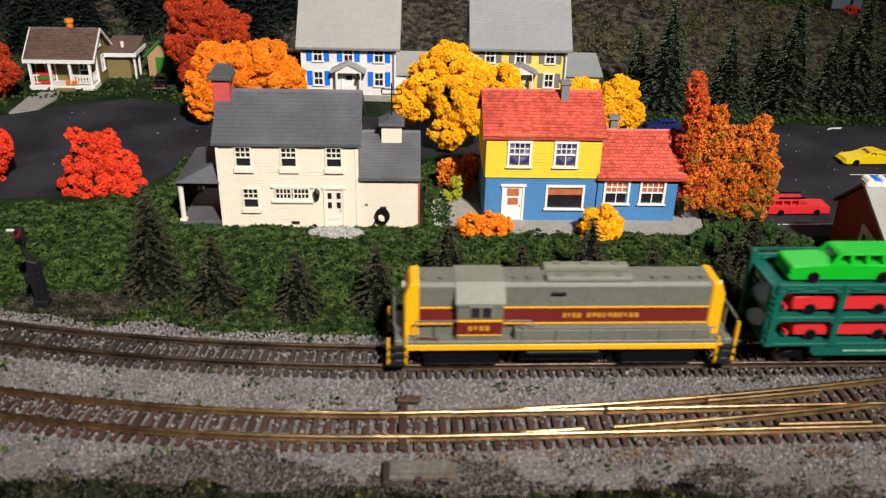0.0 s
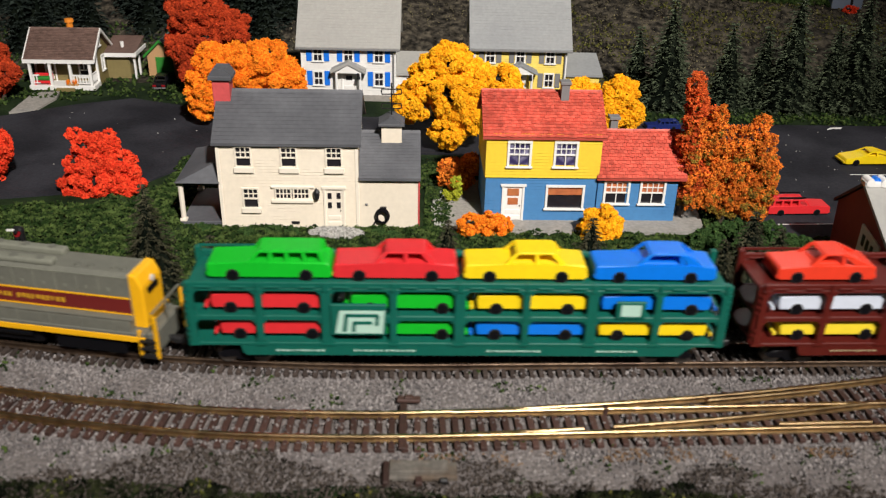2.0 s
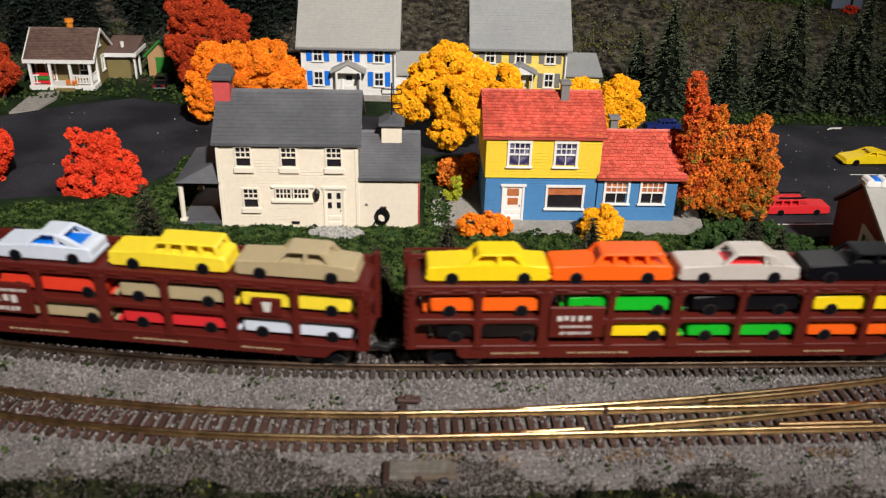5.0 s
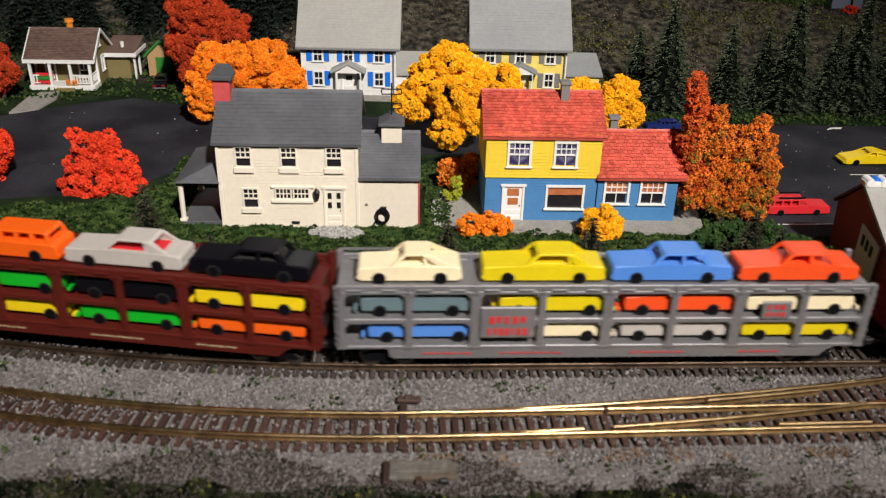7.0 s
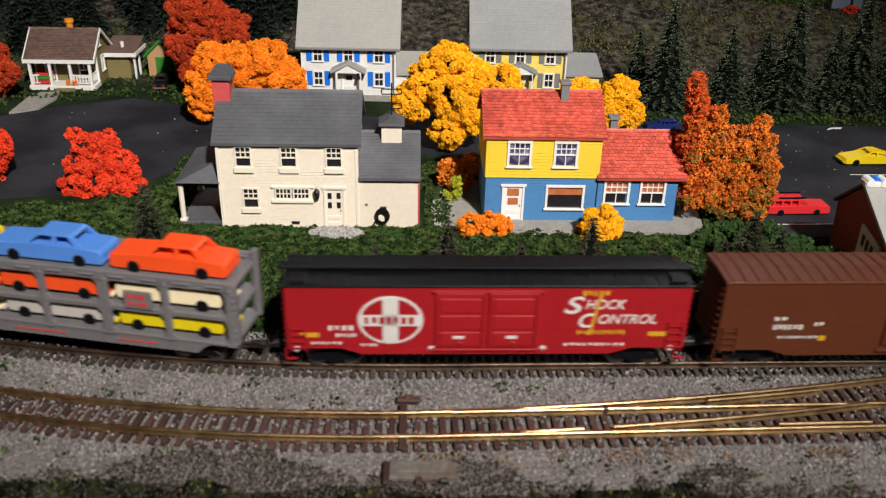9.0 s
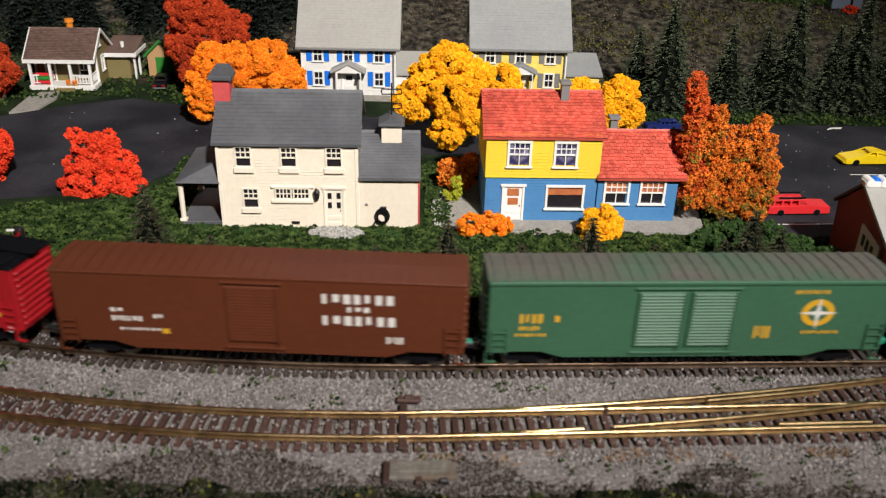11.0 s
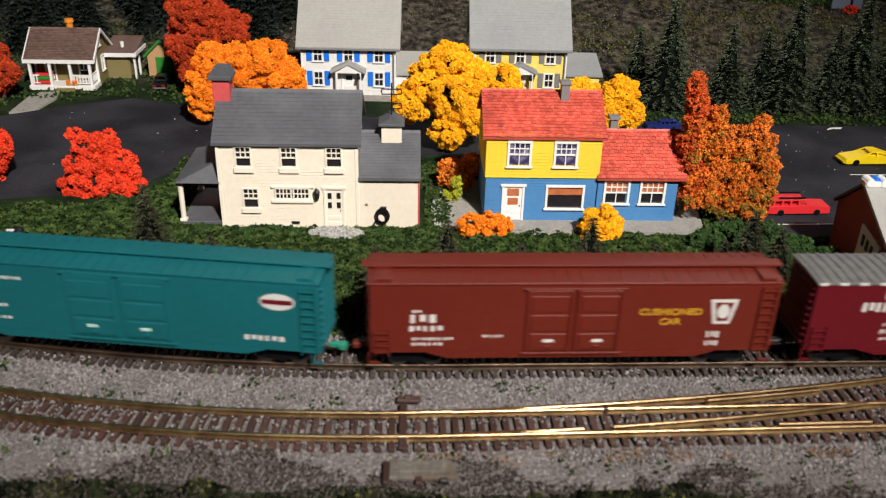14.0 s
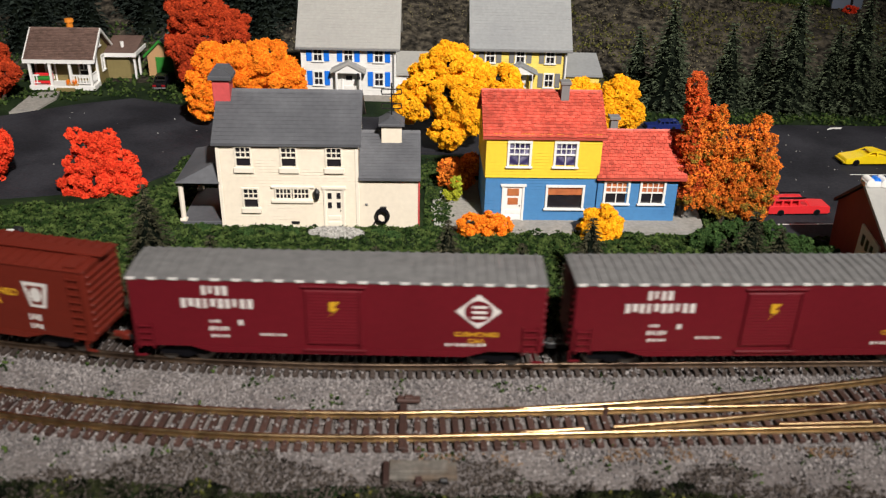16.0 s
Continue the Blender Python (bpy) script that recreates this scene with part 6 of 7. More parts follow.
def autorack(label, paint, sign, mark):
    """Open three-deck auto carrier, 153 mm long."""
    c = thing("auto_carrier", at(0, 0, 0), label, "railway wagon", "auto carriers of the train")
    h = 76.0
    part("underframe", prism(B(), [(-60.5, 5.2), (64, 5.2), (66, 7.6), (70, 9.2), (70, 9.6), (-62.5, 9.6), (-61.5, 6.0)], "y", -10, 10, 0.15), paint, c)
    part("deck", box(B(), -h, h, -9.4, 9.4, 9.0, 9.8), paint, c, "lower deck floor")
    part("deck", box(B(), -h, h, -9.4, 9.4, 17.4, 18.4), paint, c, "middle deck floor")
    part("deck", box(B(), -h, h, -9.4, 9.4, 26.2, 27.0), paint, c, "top deck floor")
    for s in (-1, 1):
        y = s * 9.6
        part("sill", box(B(), -h, h, y - 0.6, y + 0.6, 8.6, 9.7, 0.2), paint, c)
        part("side_rail", box(B(), -h, h, y - 0.6, y + 0.6, 16.9, 18.6, 0.25), paint, c)
        part("side_rail", box(B(), -h, h, y - 0.6, y + 0.6, 26.3, 27.4, 0.25), paint, c)
        part("top_rail", box(B(), -h, h, y - 0.7, y + 0.5, 27.4, 29.3, 0.2), paint, c)
        for i in range(9):
            x = -h + 1.1 + i * (2 * h - 2.2) / 8
            w = 1.5 if i in (2, 4, 6) else 1.0
            po = part("post", box(B(), x - w, x + w, y - 0.75, y + 0.75, 8.8, 27.2, 0.2), paint, c)
            for z0, z1 in ((9.7, 16.9), (18.6, 26.3)):
                for d in (-1, 1):
                    if -h < x + d * (w + 1) < h:
                        part("corner_plate", prism(B(), [(x + d * w, z1), (x + d * (w + 1.1), z1), (x + d * w, z1 - 1.1)], "y", y - 0.5, y + 0.5), paint, po)
                        part("corner_plate", prism(B(), [(x + d * w, z0), (x + d * (w + 1.1), z0), (x + d * w, z0 + 1.1)], "y", y - 0.5, y + 0.5), paint, po)
            part("post_cap", box(B(), x - w * 0.6, x + w * 0.6, y - 1.1, y + 0.8, 26.4, 29.4, 0.15), paint, po)
            part("post_foot", box(B(), x - w - 0.4, x + w + 0.4, y - 0.9, y + 0.9, 8.8, 9.6), paint, po)
        for i in range(16):
            x = -h + 5 + i * (2 * h - 10) / 15
            part("rail_bracket", box(B(), x - 2.2, x + 2.2, y - 1.1, y + 0.2, 27.6, 28.2, 0.1), paint, c)
    for s in (-1, 1):
        for z in (12, 14, 19.5, 21.5, 23.5, 25.5):
            part("end_rung", box(B(), s * h - 0.5, s * h + 0.5, -10.2, -7.2, z - 0.3, z + 0.3), paint, c)
        part("end_frame", box(B(), s * h - 0.9, s * h + 0.9, 7.6, 9.4, 9, 31, 0.2), paint, c)
        part("end_frame", box(B(), s * h - 0.9, s * h + 0.9, -9.4, -7.6, 9, 28.2, 0.2), paint, c)
    part("top_handrail", box(box(B(), -h, -h + 24, 9.2, 9.8, 30.4, 31.0), -h, -h + 0.8, 9.2, 9.8, 27, 31), paint, c)
    pn = part("sign_panel", box(B(), -36.2, -20.6, -11.2, -10.0, 12.8, 22.8, 0.25), sign, c, "square sign panel")
    mark(pn)
    if sign is not RACK_RUST:
        pn2 = part("sign_panel", box(B(), 44, 52.4, -10.9, -10.0, 18.4, 24.0, 0.2), sign, c, "small square sign panel")
    if sign is RACK_SILVER:
        letters(pn2, 45.4, 21.6, 3, 5.6, 1.5, LETTER_RED, -11.1)
        letters(pn2, 45.2, 19.4, 4, 6.0, 1.3, LETTER_RED, -11.1)
    elif sign is RACK_GREEN:
        shape(pn2, [(45.4, 19.4), (51, 19.4), (51, 23.1), (45.4, 23.1)], MINT, -11.05)
    elif sign is RACK_BROWN:
        shape(pn2, [(47, 23), (49.8, 23), (49.2, 19.8), (47.6, 19.8)], LETTER_WHITE, -11.05)
    for x, n, w in ((-52, 10, 14), (-30, 12, 18), (8, 12, 16), (40, 9, 12)):
        letters(c, x, 6.8, n, w, 0.45, LETTER_RED if sign is RACK_SILVER else MINT if sign is RACK_GREEN else CAR_PAINT["tan"], -10.3)
    for s in (-1, 1):
        truck(c, s * 62)
        coupler(c, s * h, s)
    part("centre_tank", box(B(), -30, 30, -4, 4, 3.4, 5.4, 0.3), BLACK, c)
    return c


def mark_green(p):
    shape(p, [(-35, 13.6), (-21.6, 13.6), (-21, 21), (-33.6, 21)], MINT, -11.35)
    for pts in ([(-33, 14.2), (-31.8, 14.2), (-31.2, 20), (-32.2, 20)], [(-32.2, 19), (-23, 19), (-22.8, 20), (-32.2, 20)], [(-23.8, 16.2), (-22.8, 16.2), (-22.6, 19.4), (-23.6, 19.4)],
                [(-30.4, 14.2), (-29.4, 14.2), (-29, 17.6), (-30, 17.6)], [(-29.6, 16.6), (-24.6, 16.6), (-24.6, 17.6), (-29.6, 17.6)]):
        shape(p, pts, RACK_GREEN, -11.48)


def mark_brown(p):
    letters(p, -35, 20.2, 12, 13.4, 0.9, LETTER_WHITE, -11.4)
    letters(p, -31.6, 16.6, 3, 7.2, 2.4, LETTER_WHITE, -11.4)
    letters(p, -32, 13.8, 5, 7.6, 1.4, LETTER_WHITE, -11.4)


def mark_rust(p):
    letters(p, -34, 18.4, 5, 10, 1.7, LETTER_WHITE, -11.4)
    letters(p, -33, 16.2, 9, 9, 0.8, LETTER_WHITE, -11.4)
    letters(p, -33, 14.0, 8, 9, 0.9, LETTER_WHITE, -11.4)


def mark_silver(p):
    letters(p, -33.6, 17.6, 5, 11, 2.3, LETTER_RED, -11.4)
    letters(p, -34, 13.8, 7, 11.8, 2.3, LETTER_RED, -11.4)


def locomotive():
    c = thing("locomotive", at(0, 0, 0), "grey, maroon and yellow hood diesel model locomotive", "locomotive")
    h = 50.0
    part("walkway", box(B(), -h + 4.4, h - 3, -9, 9, 8.6, 10.4, 0.2), LOCO_GREY, c)
    part("side_sill", box(B(), -h + 4.4, h - 3, -9.2, -8.4, 7.4, 9.3, 0.15), LOCO_YELLOW, c, "yellow side sill")
    part("side_sill", box(B(), -h + 4.4, h - 3, 8.4, 9.2, 7.4, 9.3, 0.15), LOCO_YELLOW, c, "yellow side sill")
    part("valance", box(B(), -14, h - 7, -8.8, -5, 10.2, 14.0, 0.2), LOCO_GREY, c)

    def hood(xa, xb, name, top=27.4, w=5.6):
        ob = part(name, prism(B(), [(-w, 10.2), (-w, top - 1.1), (-w + 1.1, top), (w - 1.1, top), (w, top - 1.1), (w, 10.2)], "x", xa, xb, 0.2), LOCO_GREY, c, "grey hood")
        part("stripe", box(B(), xa + 0.2, xb - 0.2, -w - 0.12, w + 0.12, 14.6, 19.4), LOCO_MAROON, ob, "maroon stripe")
        for z in (14.2, 19.4):
            part("pinstripe", box(B(), xa + 0.2, xb - 0.2, -w - 0.16, w + 0.16, z, z + 0.5), LOCO_YELLOW, ob, "thin yellow line")
        return ob
    hood(-41.4, -31, "short_hood")
    lh = hood(-17.4, 42.5, "long_hood")
    for xa, xb in ((-45.6, -41.4), (42.5, 46.6)):
        a, b = (xa, xb) if xa < 0 else (xb, xa)
        part("hood_end", prism(B(), [(b, 10.2), (b, 27.6), (a + (1.6 if xa < 0 else -1.6), 27.2), (a, 23.5), (a, 10.2)], "y", -5.8, 5.8, 0.4), LOCO_YELLOW, c, "bright yellow hood end")
        part("number_board", box(B(), a - 0.2, a + 0.4, -3, 3, 20.5, 22.4, 0.1), BLACK, c)
        part("headlight", cyl(B(), (a - (0.5 if xa < 0 else -0.5), 0, 24.2), (a, 0, 24.2), 1.0, seg=12), LETTER_WHITE, c)
    cab = part("cab", prism(B(), [(-8.6, 10), (-8.6, 22.6), (-5, 27.0), (5, 27.0), (8.6, 22.6), (8.6, 10)], "x", -30.8, -17.6, 0.2), LOCO_GREY, c, "grey cab")
    part("cab_roof", prism(B(), [(-9.0, 22.0), (-9.0, 22.8), (-5, 27.7), (5, 27.7), (9.0, 22.8), (9.0, 22.0), (4.8, 27.0), (-4.8, 27.0)], "x", -31.2, -17.2), LOCO_ROOF, cab, "pale grey cab roof")
    part("number_panel", box(B(), -30.6, -17.8, -8.9, -8.5, 12.6, 16.8), LOCO_MAROON, cab, "maroon panel below the window")
    for z in (12.2, 16.8):
        part("pinstripe", box(B(), -30.6, -17.8, -8.95, -8.5, z, z + 0.45), LOCO_YELLOW, cab)
    letters(cab, -27.4, 14.0, 4, 6.4, 1.5, LETTER_YELLOW, -9.05)
    wn = part("window_frame", box(B(), -27.4, -20.6, -8.95, -8.5, 17.9, 21.9, 0.15), LOCO_ROOF, cab)
    part("pane", box(B(), -26.9, -24.3, -9.05, -8.8, 18.3, 21.5), GLASS, wn)
    part("pane", box(B(), -23.7, -21.1, -9.05, -8.8, 18.3, 21.5), GLASS, wn)
    letters(lh, 0, 16.3, 4, 5.6, 1.5, LETTER_YELLOW, -5.9)
    letters(lh, 7, 16.3, 10, 15.4, 1.5, LETTER_YELLOW, -5.9)
    for ya, yb, z in ((-5, -1.8, 29.0), (1.4, 4.4, 29.4)):
        rad = part("radiator", box(B(), -5.5, 19.5, ya, yb, 27.2, z, 0.6, 2), LOCO_ROOF, lh, "pale raised roof radiator")
        for k in range(3):
            part("fan_cover", cyl(B(), (-1.5 + 8.4 * k, (ya + yb) / 2, z), (-1.5 + 8.4 * k, (ya + yb) / 2, z + 0.25), 1.2, seg=14), LOCO_GREY, rad)
    part("exhaust", box(B(), -4, 0.4, -6.2, -5.4, 23.6, 24.6, 0.2), BLACK, lh, "dark side vent")
    part("eave_strip", box(B(), -17.2, 42.4, -5.75, -5.45, 26.0, 26.35), LOCO_ROOF, lh)
    part("rust_streak", prism(B(), [(-42.5, 11.4), (-36.5, 11.0), (-36.2, 11.35), (-41, 11.9)], "y", -8.86, -8.8), LOCO_MAROON, c, "faded maroon scrape")
    for x in (-40, -35, -14, -10, 26, 30, 37, 40):
        part("roof_vent", cyl(B(), (x, -2.6, 27.2), (x, -2.6, 28.2), 0.9, seg=10), LOCO_GREY, c)
    for i in range(8):
        x = -13 + 6.6 * i
        part("door_seam", box(B(), x - 0.12, x + 0.12, -5.75, -5.5, 19.9, 25.6), LOCO_ROOF, lh)
    for s in (-1, 1):
        y = s * 8.9
        part("handrail", cyl(B(), (-12, y, 14.6), (44, y, 14.6), 0.24, seg=6), LOCO_GREY, c)
        part("handrail", cyl(B(), (-42.4, y, 17.2), (-31, y, 17.2), 0.24, seg=6), LOCO_GREY, c)
        part("handrail", cyl(B(), (-17, y, 17.2), (-10, y, 17.2), 0.24, seg=6), LOCO_ROOF, c)
        part("handrail", cyl(B(), (-10, y, 17.2), (-7.5, y, 14.6), 0.24, seg=6), LOCO_ROOF, c)
        for x in (-42.4, -36, -12, -2, 8, 18, 28, 38):
            part("stanchion", cyl(B(), (x, y, 9.5), (x, y, 17.2 if x < -11 else 14.6), 0.22, seg=6), LOCO_GREY, c)
    for s in (-1, 1):
        x = -47.0 if s < 0 else 48.6
        part("pilot", box(B(), x - 1.3, x + 1.3, -8.4, 8.4, 3.2, 10.4, 0.3), LOCO_GREY, c)
        for y in (-8.8, 8.8):
            st = part("corner_steps", box(box(B(), x - 3.4, x - 2.8, y - 0.6, y + 0.6, 2.6, 11.4), x + 1.6, x + 2.3, y - 0.6, y + 0.6, 2.6, 16.4), LOCO_YELLOW, c, "yellow corner step frame")
            for z in (2.8, 5.4, 8.0):
                part("tread", box(B(), x - 3, x + 2, y - 1.0, y + 1.0, z, z + 0.7), IRON, st)
        part("end_rail", box(box(B(), x + s * 1.2, x + s * 1.7, -8.8, 8.8, 17.2, 17.7), x + s * 1.2, x + s * 1.7, -0.3, 0.3, 10, 17.5), LOCO_GREY, c)
        coupler(c, x, s)
        truck(c, s * 29)
    for i in range(8):
        part("door_latch", box(B(), -10.4 + 6.6 * i, -9.9 + 6.6 * i, -5.85, -5.6, 21.6, 22.6), LOCO_ROOF, lh)
    part("air_tank", cyl(B(), (-10, -7.4, 5.6), (11, -7.4, 5.6), 1.1, seg=10), BLACK, c)
    part("fuel_tank", box(B(), -12, 13, -6.6, 6.6, 1.6, 7.4, 0.8, 2), BLACK, c)
    part("truck_sideframe", box(B(), -40, -18, -7.6, -6.8, 1.6, 6.4, 0.5), BLACK, c)
    part("truck_sideframe", box(B(), 18, 40, -7.6, -6.8, 1.6, 6.4, 0.5), BLACK, c)
    return c


def train():
    """Each wagon with its place in the train: s of its middle at 0 s, and half the distance between its trucks."""
    out = [(locomotive(), 34.7, 29)]
    racks = [
        (autorack("green three-deck auto carrier loaded with plastic cars", RACK_GREEN, RACK_GREEN, mark_green), 169.7,
         (("wagon", "green"), ("sedan", "red"), ("sedan", "yellow"), ("coupe", "blue")), ("red", "green", "yellow", "blue"), ("red", "green", "blue", "yellow")),
        (autorack("dark brown-red three-deck auto carrier loaded with plastic cars", RACK_BROWN, RACK_BROWN, mark_brown), 330.7,
         (("fastback", "scarlet"), ("fastback", "white"), ("wagon", "lemon"), ("sedan", "tan")), ("white", "scarlet", "tan", "lemon"), ("lemon", "tan", "red", "white")),
        (autorack("rust-brown three-deck auto carrier loaded with plastic cars", RACK_RUST, RACK_RUST, mark_rust), 492.8,
         (("sedan", "yellow"), ("wagon", "orange"), ("coupe", "silver"), ("sedan", "black")), ("orange", "green", "black", "yellow"), ("black", "yellow", "green", "orange")),
        (autorack("silver-grey three-deck auto carrier loaded with plastic cars", RACK_SILVER, RACK_SILVER, mark_silver), 648.4,
         (("fastback", "cream"), ("coupe", "mustard"), ("sedan", "sky"), ("sedan", "coral")), ("slate", "mustard", "coral", "cream"), ("sky", "cream", "silver", "mustard"))]
    loads = []
    words_for = {"wagon": "station wagon", "sedan": "sedan", "fastback": "fastback coupe", "coupe": "hardtop coupe"}
    for rack, s, top, mid, low in racks:
        out.append((rack, s, 62))
        for i, (shp, colour) in enumerate(top):
            off = at((-53.4, -18.2, 18.5, 55.4)[i] - (2.5 if shp == "fastback" and i == 0 else 0), 0, 27.0)
            loads.append((toy_car(shp, CAR_PAINT[colour], colour + " plastic toy " + words_for[shp] + " on the top deck", off), s, off))
        for z, row in ((18.4, mid), (9.8, low)):
            for i, colour in enumerate(row):
                off = at((-54, -15, 20.5, 56)[i] + (2 if z < 12 and i == 0 else 0), -3.2, z)
                t = toy_car("low", CAR_PAINT[colour], colour + " plastic toy car on a lower deck", off)
                loads.append((t, s, off))
    dd = [(-14, -1), (1, 14)]
    c = boxcar("red boxcar with black roof and a round white emblem", BOX_RED, BLACK, doors=[(-15, -1), (0, 14)], L=114, z0=8.3, top=28.6)
    shape(c, disc(-27.6, 18, 9.2, 7.8), LETTER_WHITE, -10.2)
    shape(c, disc(-27.6, 18, 8.3, 7.0), BOX_RED, -10.3)
    shape(c, [(-36, 16.2), (-19.2, 16.2), (-19.2, 19.8), (-36, 19.8)], LETTER_WHITE, -10.4)
    shape(c, [(-29.8, 10.8), (-25.4, 10.8), (-25.4, 25.2), (-29.8, 25.2)], LETTER_WHITE, -10.4)
    letters(c, -34.8, 16.9, 7, 14.4, 2.2, BOX_RED, -10.5)
    words(c, "S", 21.2, 20.2, 7.6, LETTER_WHITE, width=5.6, shear=0.25)
    words(c, "HOCK", 27.2, 21.6, 4.2, LETTER_WHITE, width=11.4, shear=0.25)
    words(c, "C", 25.6, 15.6, 6.4, LETTER_WHITE, width=5.0, shear=0.25)
    words(c, "ONTROL", 31.2, 16.8, 4.2, LETTER_WHITE, width=16.6, shear=0.25)
    letters(c, 26, 25.8, 5, 8, 1.6, LETTER_YELLOW)
    letters(c, 25.5, 13.2, 12, 14, 1.3, LETTER_YELLOW)
    shape(c, [(28.6, 13), (29.4, 13), (31.6, 26), (30.8, 26)], LETTER_YELLOW, -10.2, name="lightning_line")
    small_print(c, [(-45, 14.6, 4, 7.6, 1.6), (-43, 12.4, 5, 6, 1.2), (-50, 10, 6, 9, 0.8), (-36, 9.4, 4, 5, 0.8), (22, 9.4, 10, 18, 0.8)], LETTER_WHITE)
    small_print(c, [(-53, 12.4, 1, 8, 1.4), (46, 12.6, 1, 8, 1.4)], LETTER_YELLOW)
    for x in (-54, -16, 16, 53):
        shape(c, disc(x, 8.6, 0.9, 0.9, 12), LETTER_WHITE, -10.25)
    out.append((c, 793.3, 43))
    c = boxcar("brown boxcar with white lettering and a single ribbed door", BOX_BROWN, BOX_BROWN, walk_board=False, rib_depth=0.12, doors=[(-9, 6)], door_kind="rib")
    letters(c, 18, 22.6, 7, 21, 3.0, LETTER_WHITE)
    letters(c, 25, 20, 3, 7, 1.6, LETTER_WHITE)
    letters(c, 18, 15.6, 7, 21.5, 3.0, LETTER_WHITE)
    small_print(c, [(-42, 17.4, 2, 4, 1.2), (-42, 14.4, 6, 9, 1.6), (-30, 15.6, 2, 3, 1.2), (-40, 11.4, 8, 12, 0.8), (36, 10, 4, 5, 2.2)], LETTER_WHITE)
    small_print(c, [(-28, 10.6, 1, 3, 1.6)], LETTER_YELLOW)
    out.append((c, 917.6, 44))
    c = boxcar("green double-door boxcar with dusty roof and yellow emblem", BOX_GREEN, ROOF_DUST, walk_board=False, coupler_m=COUPLER_GREEN, doors=[(-16, -2.2), (-0.8, 12.6)], door_kind="rib")
    part("roof_edge", box(B(), -58, 58, -10.5, -8.9, 29.2, 30.4, 0.2), BOX_GREEN, c, "green roof edge")
    shape(c, disc(36.6, 20.0, 4.8, 4.4), LETTER_YELLOW, -10.15)
    shape(c, disc(36.6, 20.0, 2.9, 2.7), BOX_GREEN, -10.22)
    for k in range(4):
        a = k * math.pi / 2
        shape(c, [(36.6 + math.cos(a) * 5.6, 20 + math.sin(a) * 5.4), (36.6 + math.cos(a + 0.785) * 0.9, 20 + math.sin(a + 0.785) * 0.9), (36.6, 20), (36.6 + math.cos(a - 0.785) * 0.9, 20 + math.sin(a - 0.785) * 0.9)], LETTER_WHITE, -10.3)
    small_print(c, [(29, 26.2, 9, 10, 1.2), (33, 13.0, 12, 11, 1.0), (-49, 17, 4, 7, 3.0), (-49, 14.6, 5, 6, 1.4), (-50, 12.6, 7, 9, 1.0), (19, 11.6, 4, 5, 4.0), (-12, 14.4, 6, 6, 1.0), (4, 16.6, 6, 6, 1.0), (-39, 17.4, 1, 2, 2)], LETTER_YELLOW)
    out.append((c, 1039.3, 44))
    c = boxcar("teal double-door boxcar with oval emblem and running board", BOX_TEAL, BOX_TEAL, coupler_m=COUPLER_GREEN, doors=[(-15, -0.6), (0.8, 15)], tall_ladder=True)
    shape(c, disc(46, 23.4, 5.0, 2.6), LETTER_WHITE, -10.2)
    shape(c, [(41.6, 22.7), (50.4, 22.7), (50.4, 24.1), (41.6, 24.1)], BOX_MAROON, -10.32)
    letters(c, -53.5, 24.6, 22, 26, 0.9, LETTER_WHITE)
    letters(c, -48.5, 16.2, 3, 10, 2.0, LETTER_WHITE)
    small_print(c, [(-45.5, 19.4, 2, 2.6, 1.0), (-48, 13.6, 5, 7.6, 1.3), (-48.5, 11.4, 10, 16, 0.8), (-46, 9.6, 4, 6, 1.0), (36, 10.4, 6, 12, 1.6), (-36, 15.4, 2, 3, 1.0)], LETTER_WHITE)
    out.append((c, 1165, 44))
    c = boxcar("red-brown double-door boxcar with yellow and white lettering", BOX_TUSCAN, BOX_TUSCAN, coupler_m=BOX_TUSCAN, doors=[(-14, -1), (0, 13)], tall_ladder=True)
    words(c, "CUSHIONED", 18.2, 19.6, 2.9, LETTER_YELLOW, width=18)
    words(c, "CAR", 24.4, 16.4, 2.9, LETTER_YELLOW, width=6)
    shape(c, [(38.2, 24.6), (46.2, 24.6), (45.8, 22.4), (44.6, 16.6), (39.8, 16.6), (38.6, 22.4)], LETTER_WHITE, -10.2, name="keystone_emblem")
    shape(c, [(39.4, 23.6), (45.0, 23.6), (44.6, 22.4), (43.8, 17.6), (40.6, 17.6), (39.8, 22.4)], BOX_TUSCAN, -10.32)
    shape(c, disc(42.2, 20.8, 1.7, 2.3), LETTER_WHITE, -10.44)
    letters(c, -46.5, 17.4, 3, 8, 2.6, LETTER_WHITE)
    letters(c, -46.8, 14.6, 5, 10, 1.7, LETTER_WHITE)
    small_print(c, [(-46, 20.6, 2, 3, 0.9), (-46, 11.6, 8, 12, 0.9), (-46, 9.8, 6, 9, 0.9), (-26, 12.4, 5, 6, 0.8), (38.6, 12, 3, 4, 2.0), (38.6, 9.2, 3, 4, 1.6)], LETTER_WHITE)
    out.append((c, 1293, 44))
    for s in (1419.2, 1543.2):
        c = boxcar("maroon boxcar with galvanised roof and white diamond emblem", BOX_MAROON, ROOF_TIN, walk_board=False, rib_depth=0.12, top=29.2, ribs=40, doors=[(-9, 7)], door_kind="rib", eave_dots=True, hump=0.9)
        letters(c, -37.5, 24.4, 4, 7.6, 2.9, LETTER_WHITE)
        letters(c, -43.5, 20.2, 10, 20.5, 3.0, LETTER_WHITE)
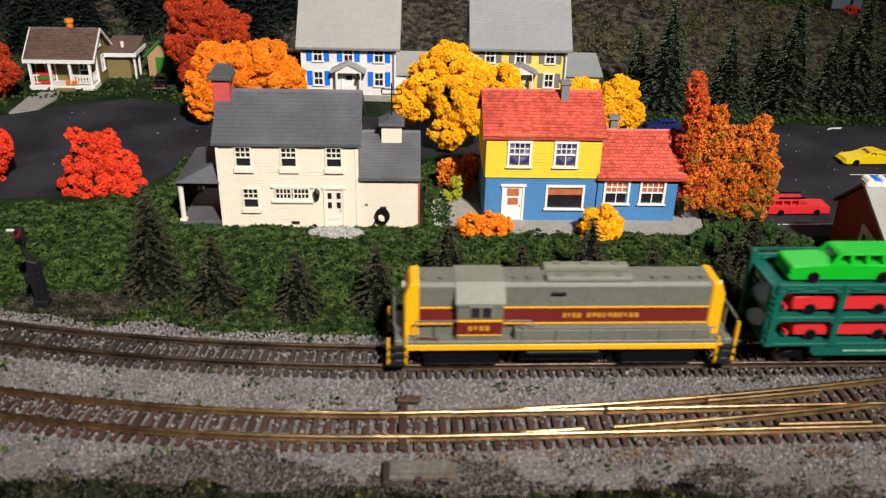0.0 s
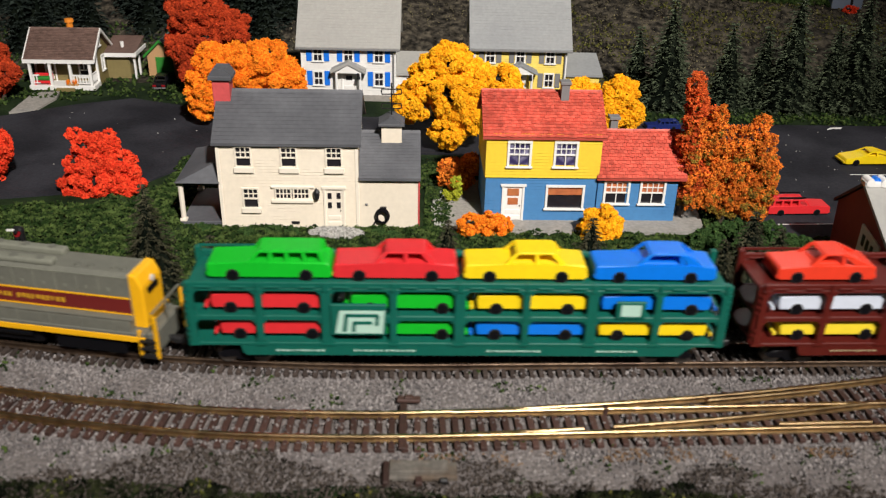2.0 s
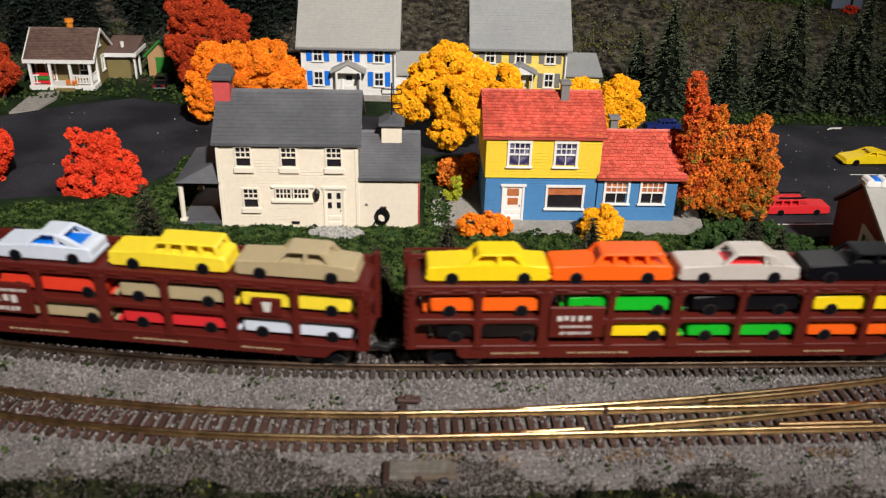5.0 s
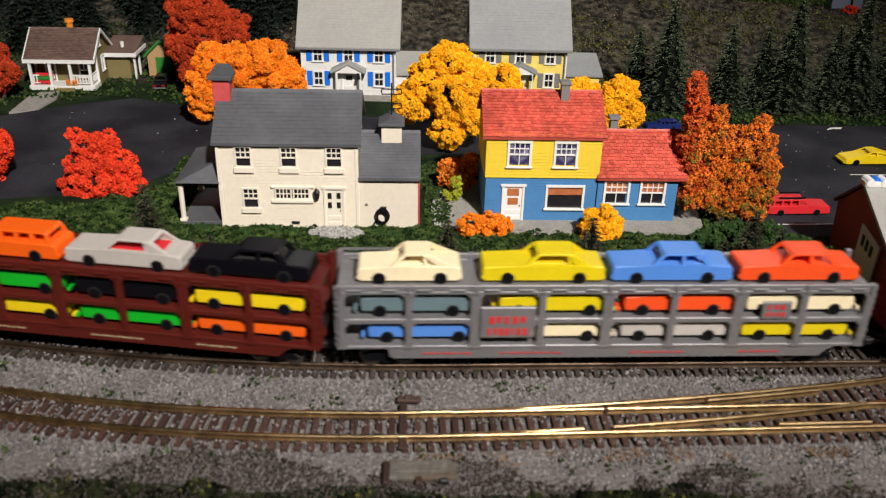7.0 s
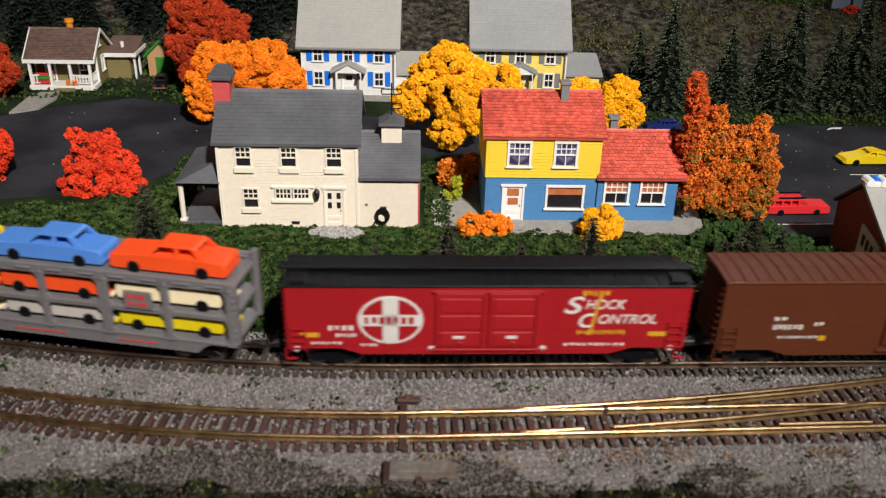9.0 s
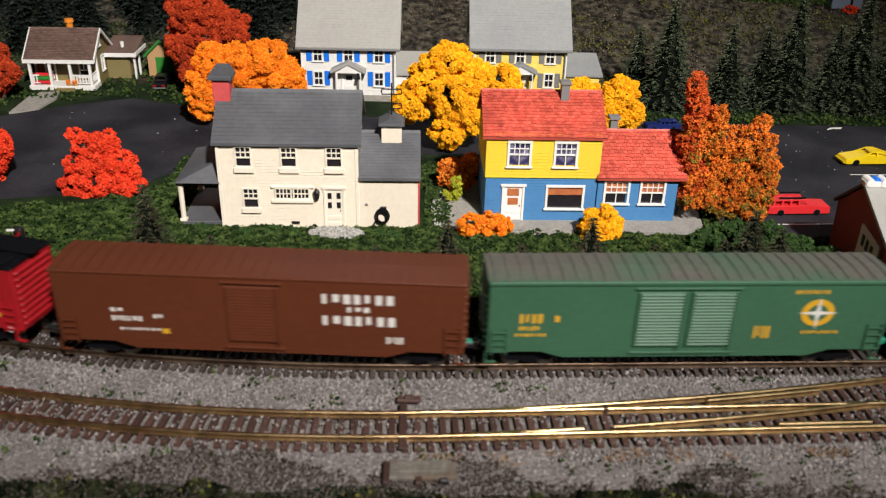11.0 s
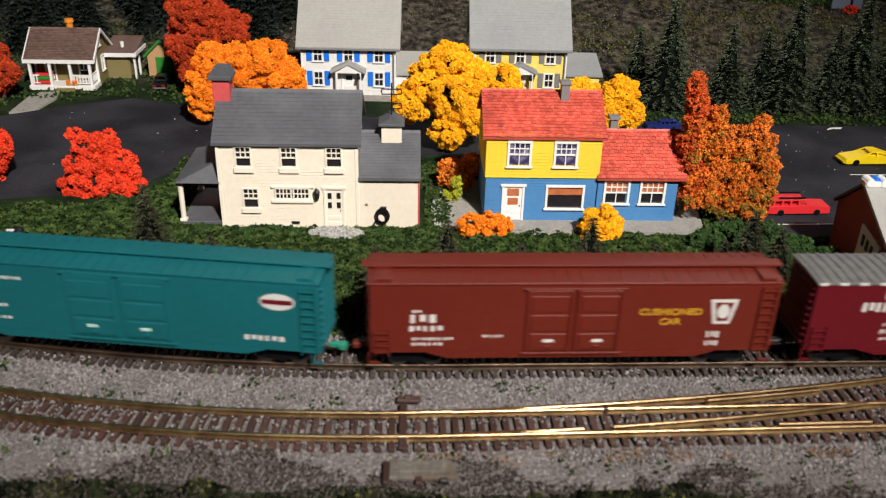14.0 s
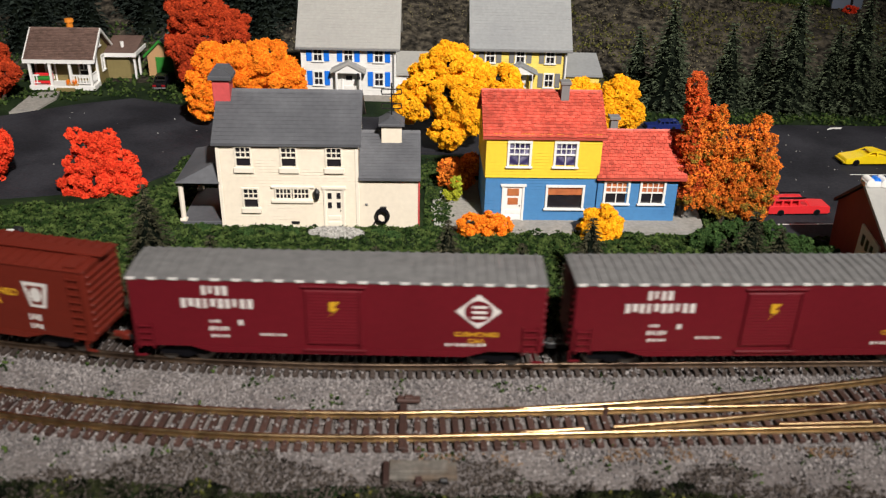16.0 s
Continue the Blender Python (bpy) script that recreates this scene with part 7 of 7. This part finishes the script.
        shape(c, [(33, 20.8), (39.4, 26.4), (45.8, 20.8), (39.4, 15.2)], LETTER_WHITE, -10.2, name="diamond_emblem")
        shape(c, disc(39.4, 20.8, 3.9, 3.5), BOX_MAROON, -10.32)
        for z in (18.6, 20.3, 22.0):
            shape(c, [(37.6, z), (41.8, z), (41.8, z + 0.8), (37.6, z + 0.8)], LETTER_WHITE, -10.44)
        words(c, "CUSHIONED", 32.8, 12.6, 1.9, LETTER_YELLOW, width=12.6)
        words(c, "CAR", 36.8, 10.4, 1.9, LETTER_YELLOW, width=4.6)
        shape(c, [(-2.6, 18.4), (0.4, 21.6), (-1.2, 21.6), (0.6, 23.6), (-2.2, 23.6), (-2.2, 20.6), (-0.8, 20.6)], LETTER_YELLOW, -11.3)
        small_print(c, [(-36, 15.4, 3, 3, 1.0), (-36.4, 12.8, 5, 5.8, 1.4), (-36, 10.6, 5, 5.4, 0.9), (-28, 14.8, 1, 1.8, 1.6), (-22, 11.4, 6, 7.4, 0.8), (-1.8, 12, 1, 1.6, 1.8), (30.4, 9.2, 8, 12, 0.9)], LETTER_WHITE)
        out.append((c, s, 44))
    return out, loads


WAGONS, LOADS = train()

# how far the train has moved, every half second
TRAVEL = [0.0, 39.5, 80.1, 122.1, 164.8, 207.7, 251.2, 294.9, 338.9, 382.9, 426.8, 470.7, 514.4, 558.1, 601.9, 645.9, 689.9,
          734.2, 780.4, 827.0, 873.9, 921.2, 968.7, 1016.6, 1064.6, 1112.3, 1159.9, 1207.9, 1255.7, 1303.6, 1351.6, 1400.0, 1448.3]


def wagon_pose(s, half):
    xa, ya, _ = track_point(s - half)
    xb, yb, _ = track_point(s + half)
    return at((xa + xb) / 2, (ya + yb) / 2, 0, 0, 0, math.degrees(math.atan2(yb - ya, xb - xa)))


def motions():
    for wagon, s, half in WAGONS:
        walk(wagon, [(0.5 * i, wagon_pose(s - d, half)) for i, d in enumerate(TRAVEL)])
    for car, s, off in LOADS:
        walk(car, [(0.5 * i, wagon_pose(s - d, 62) @ off) for i, d in enumerate(TRAVEL)])


motions()
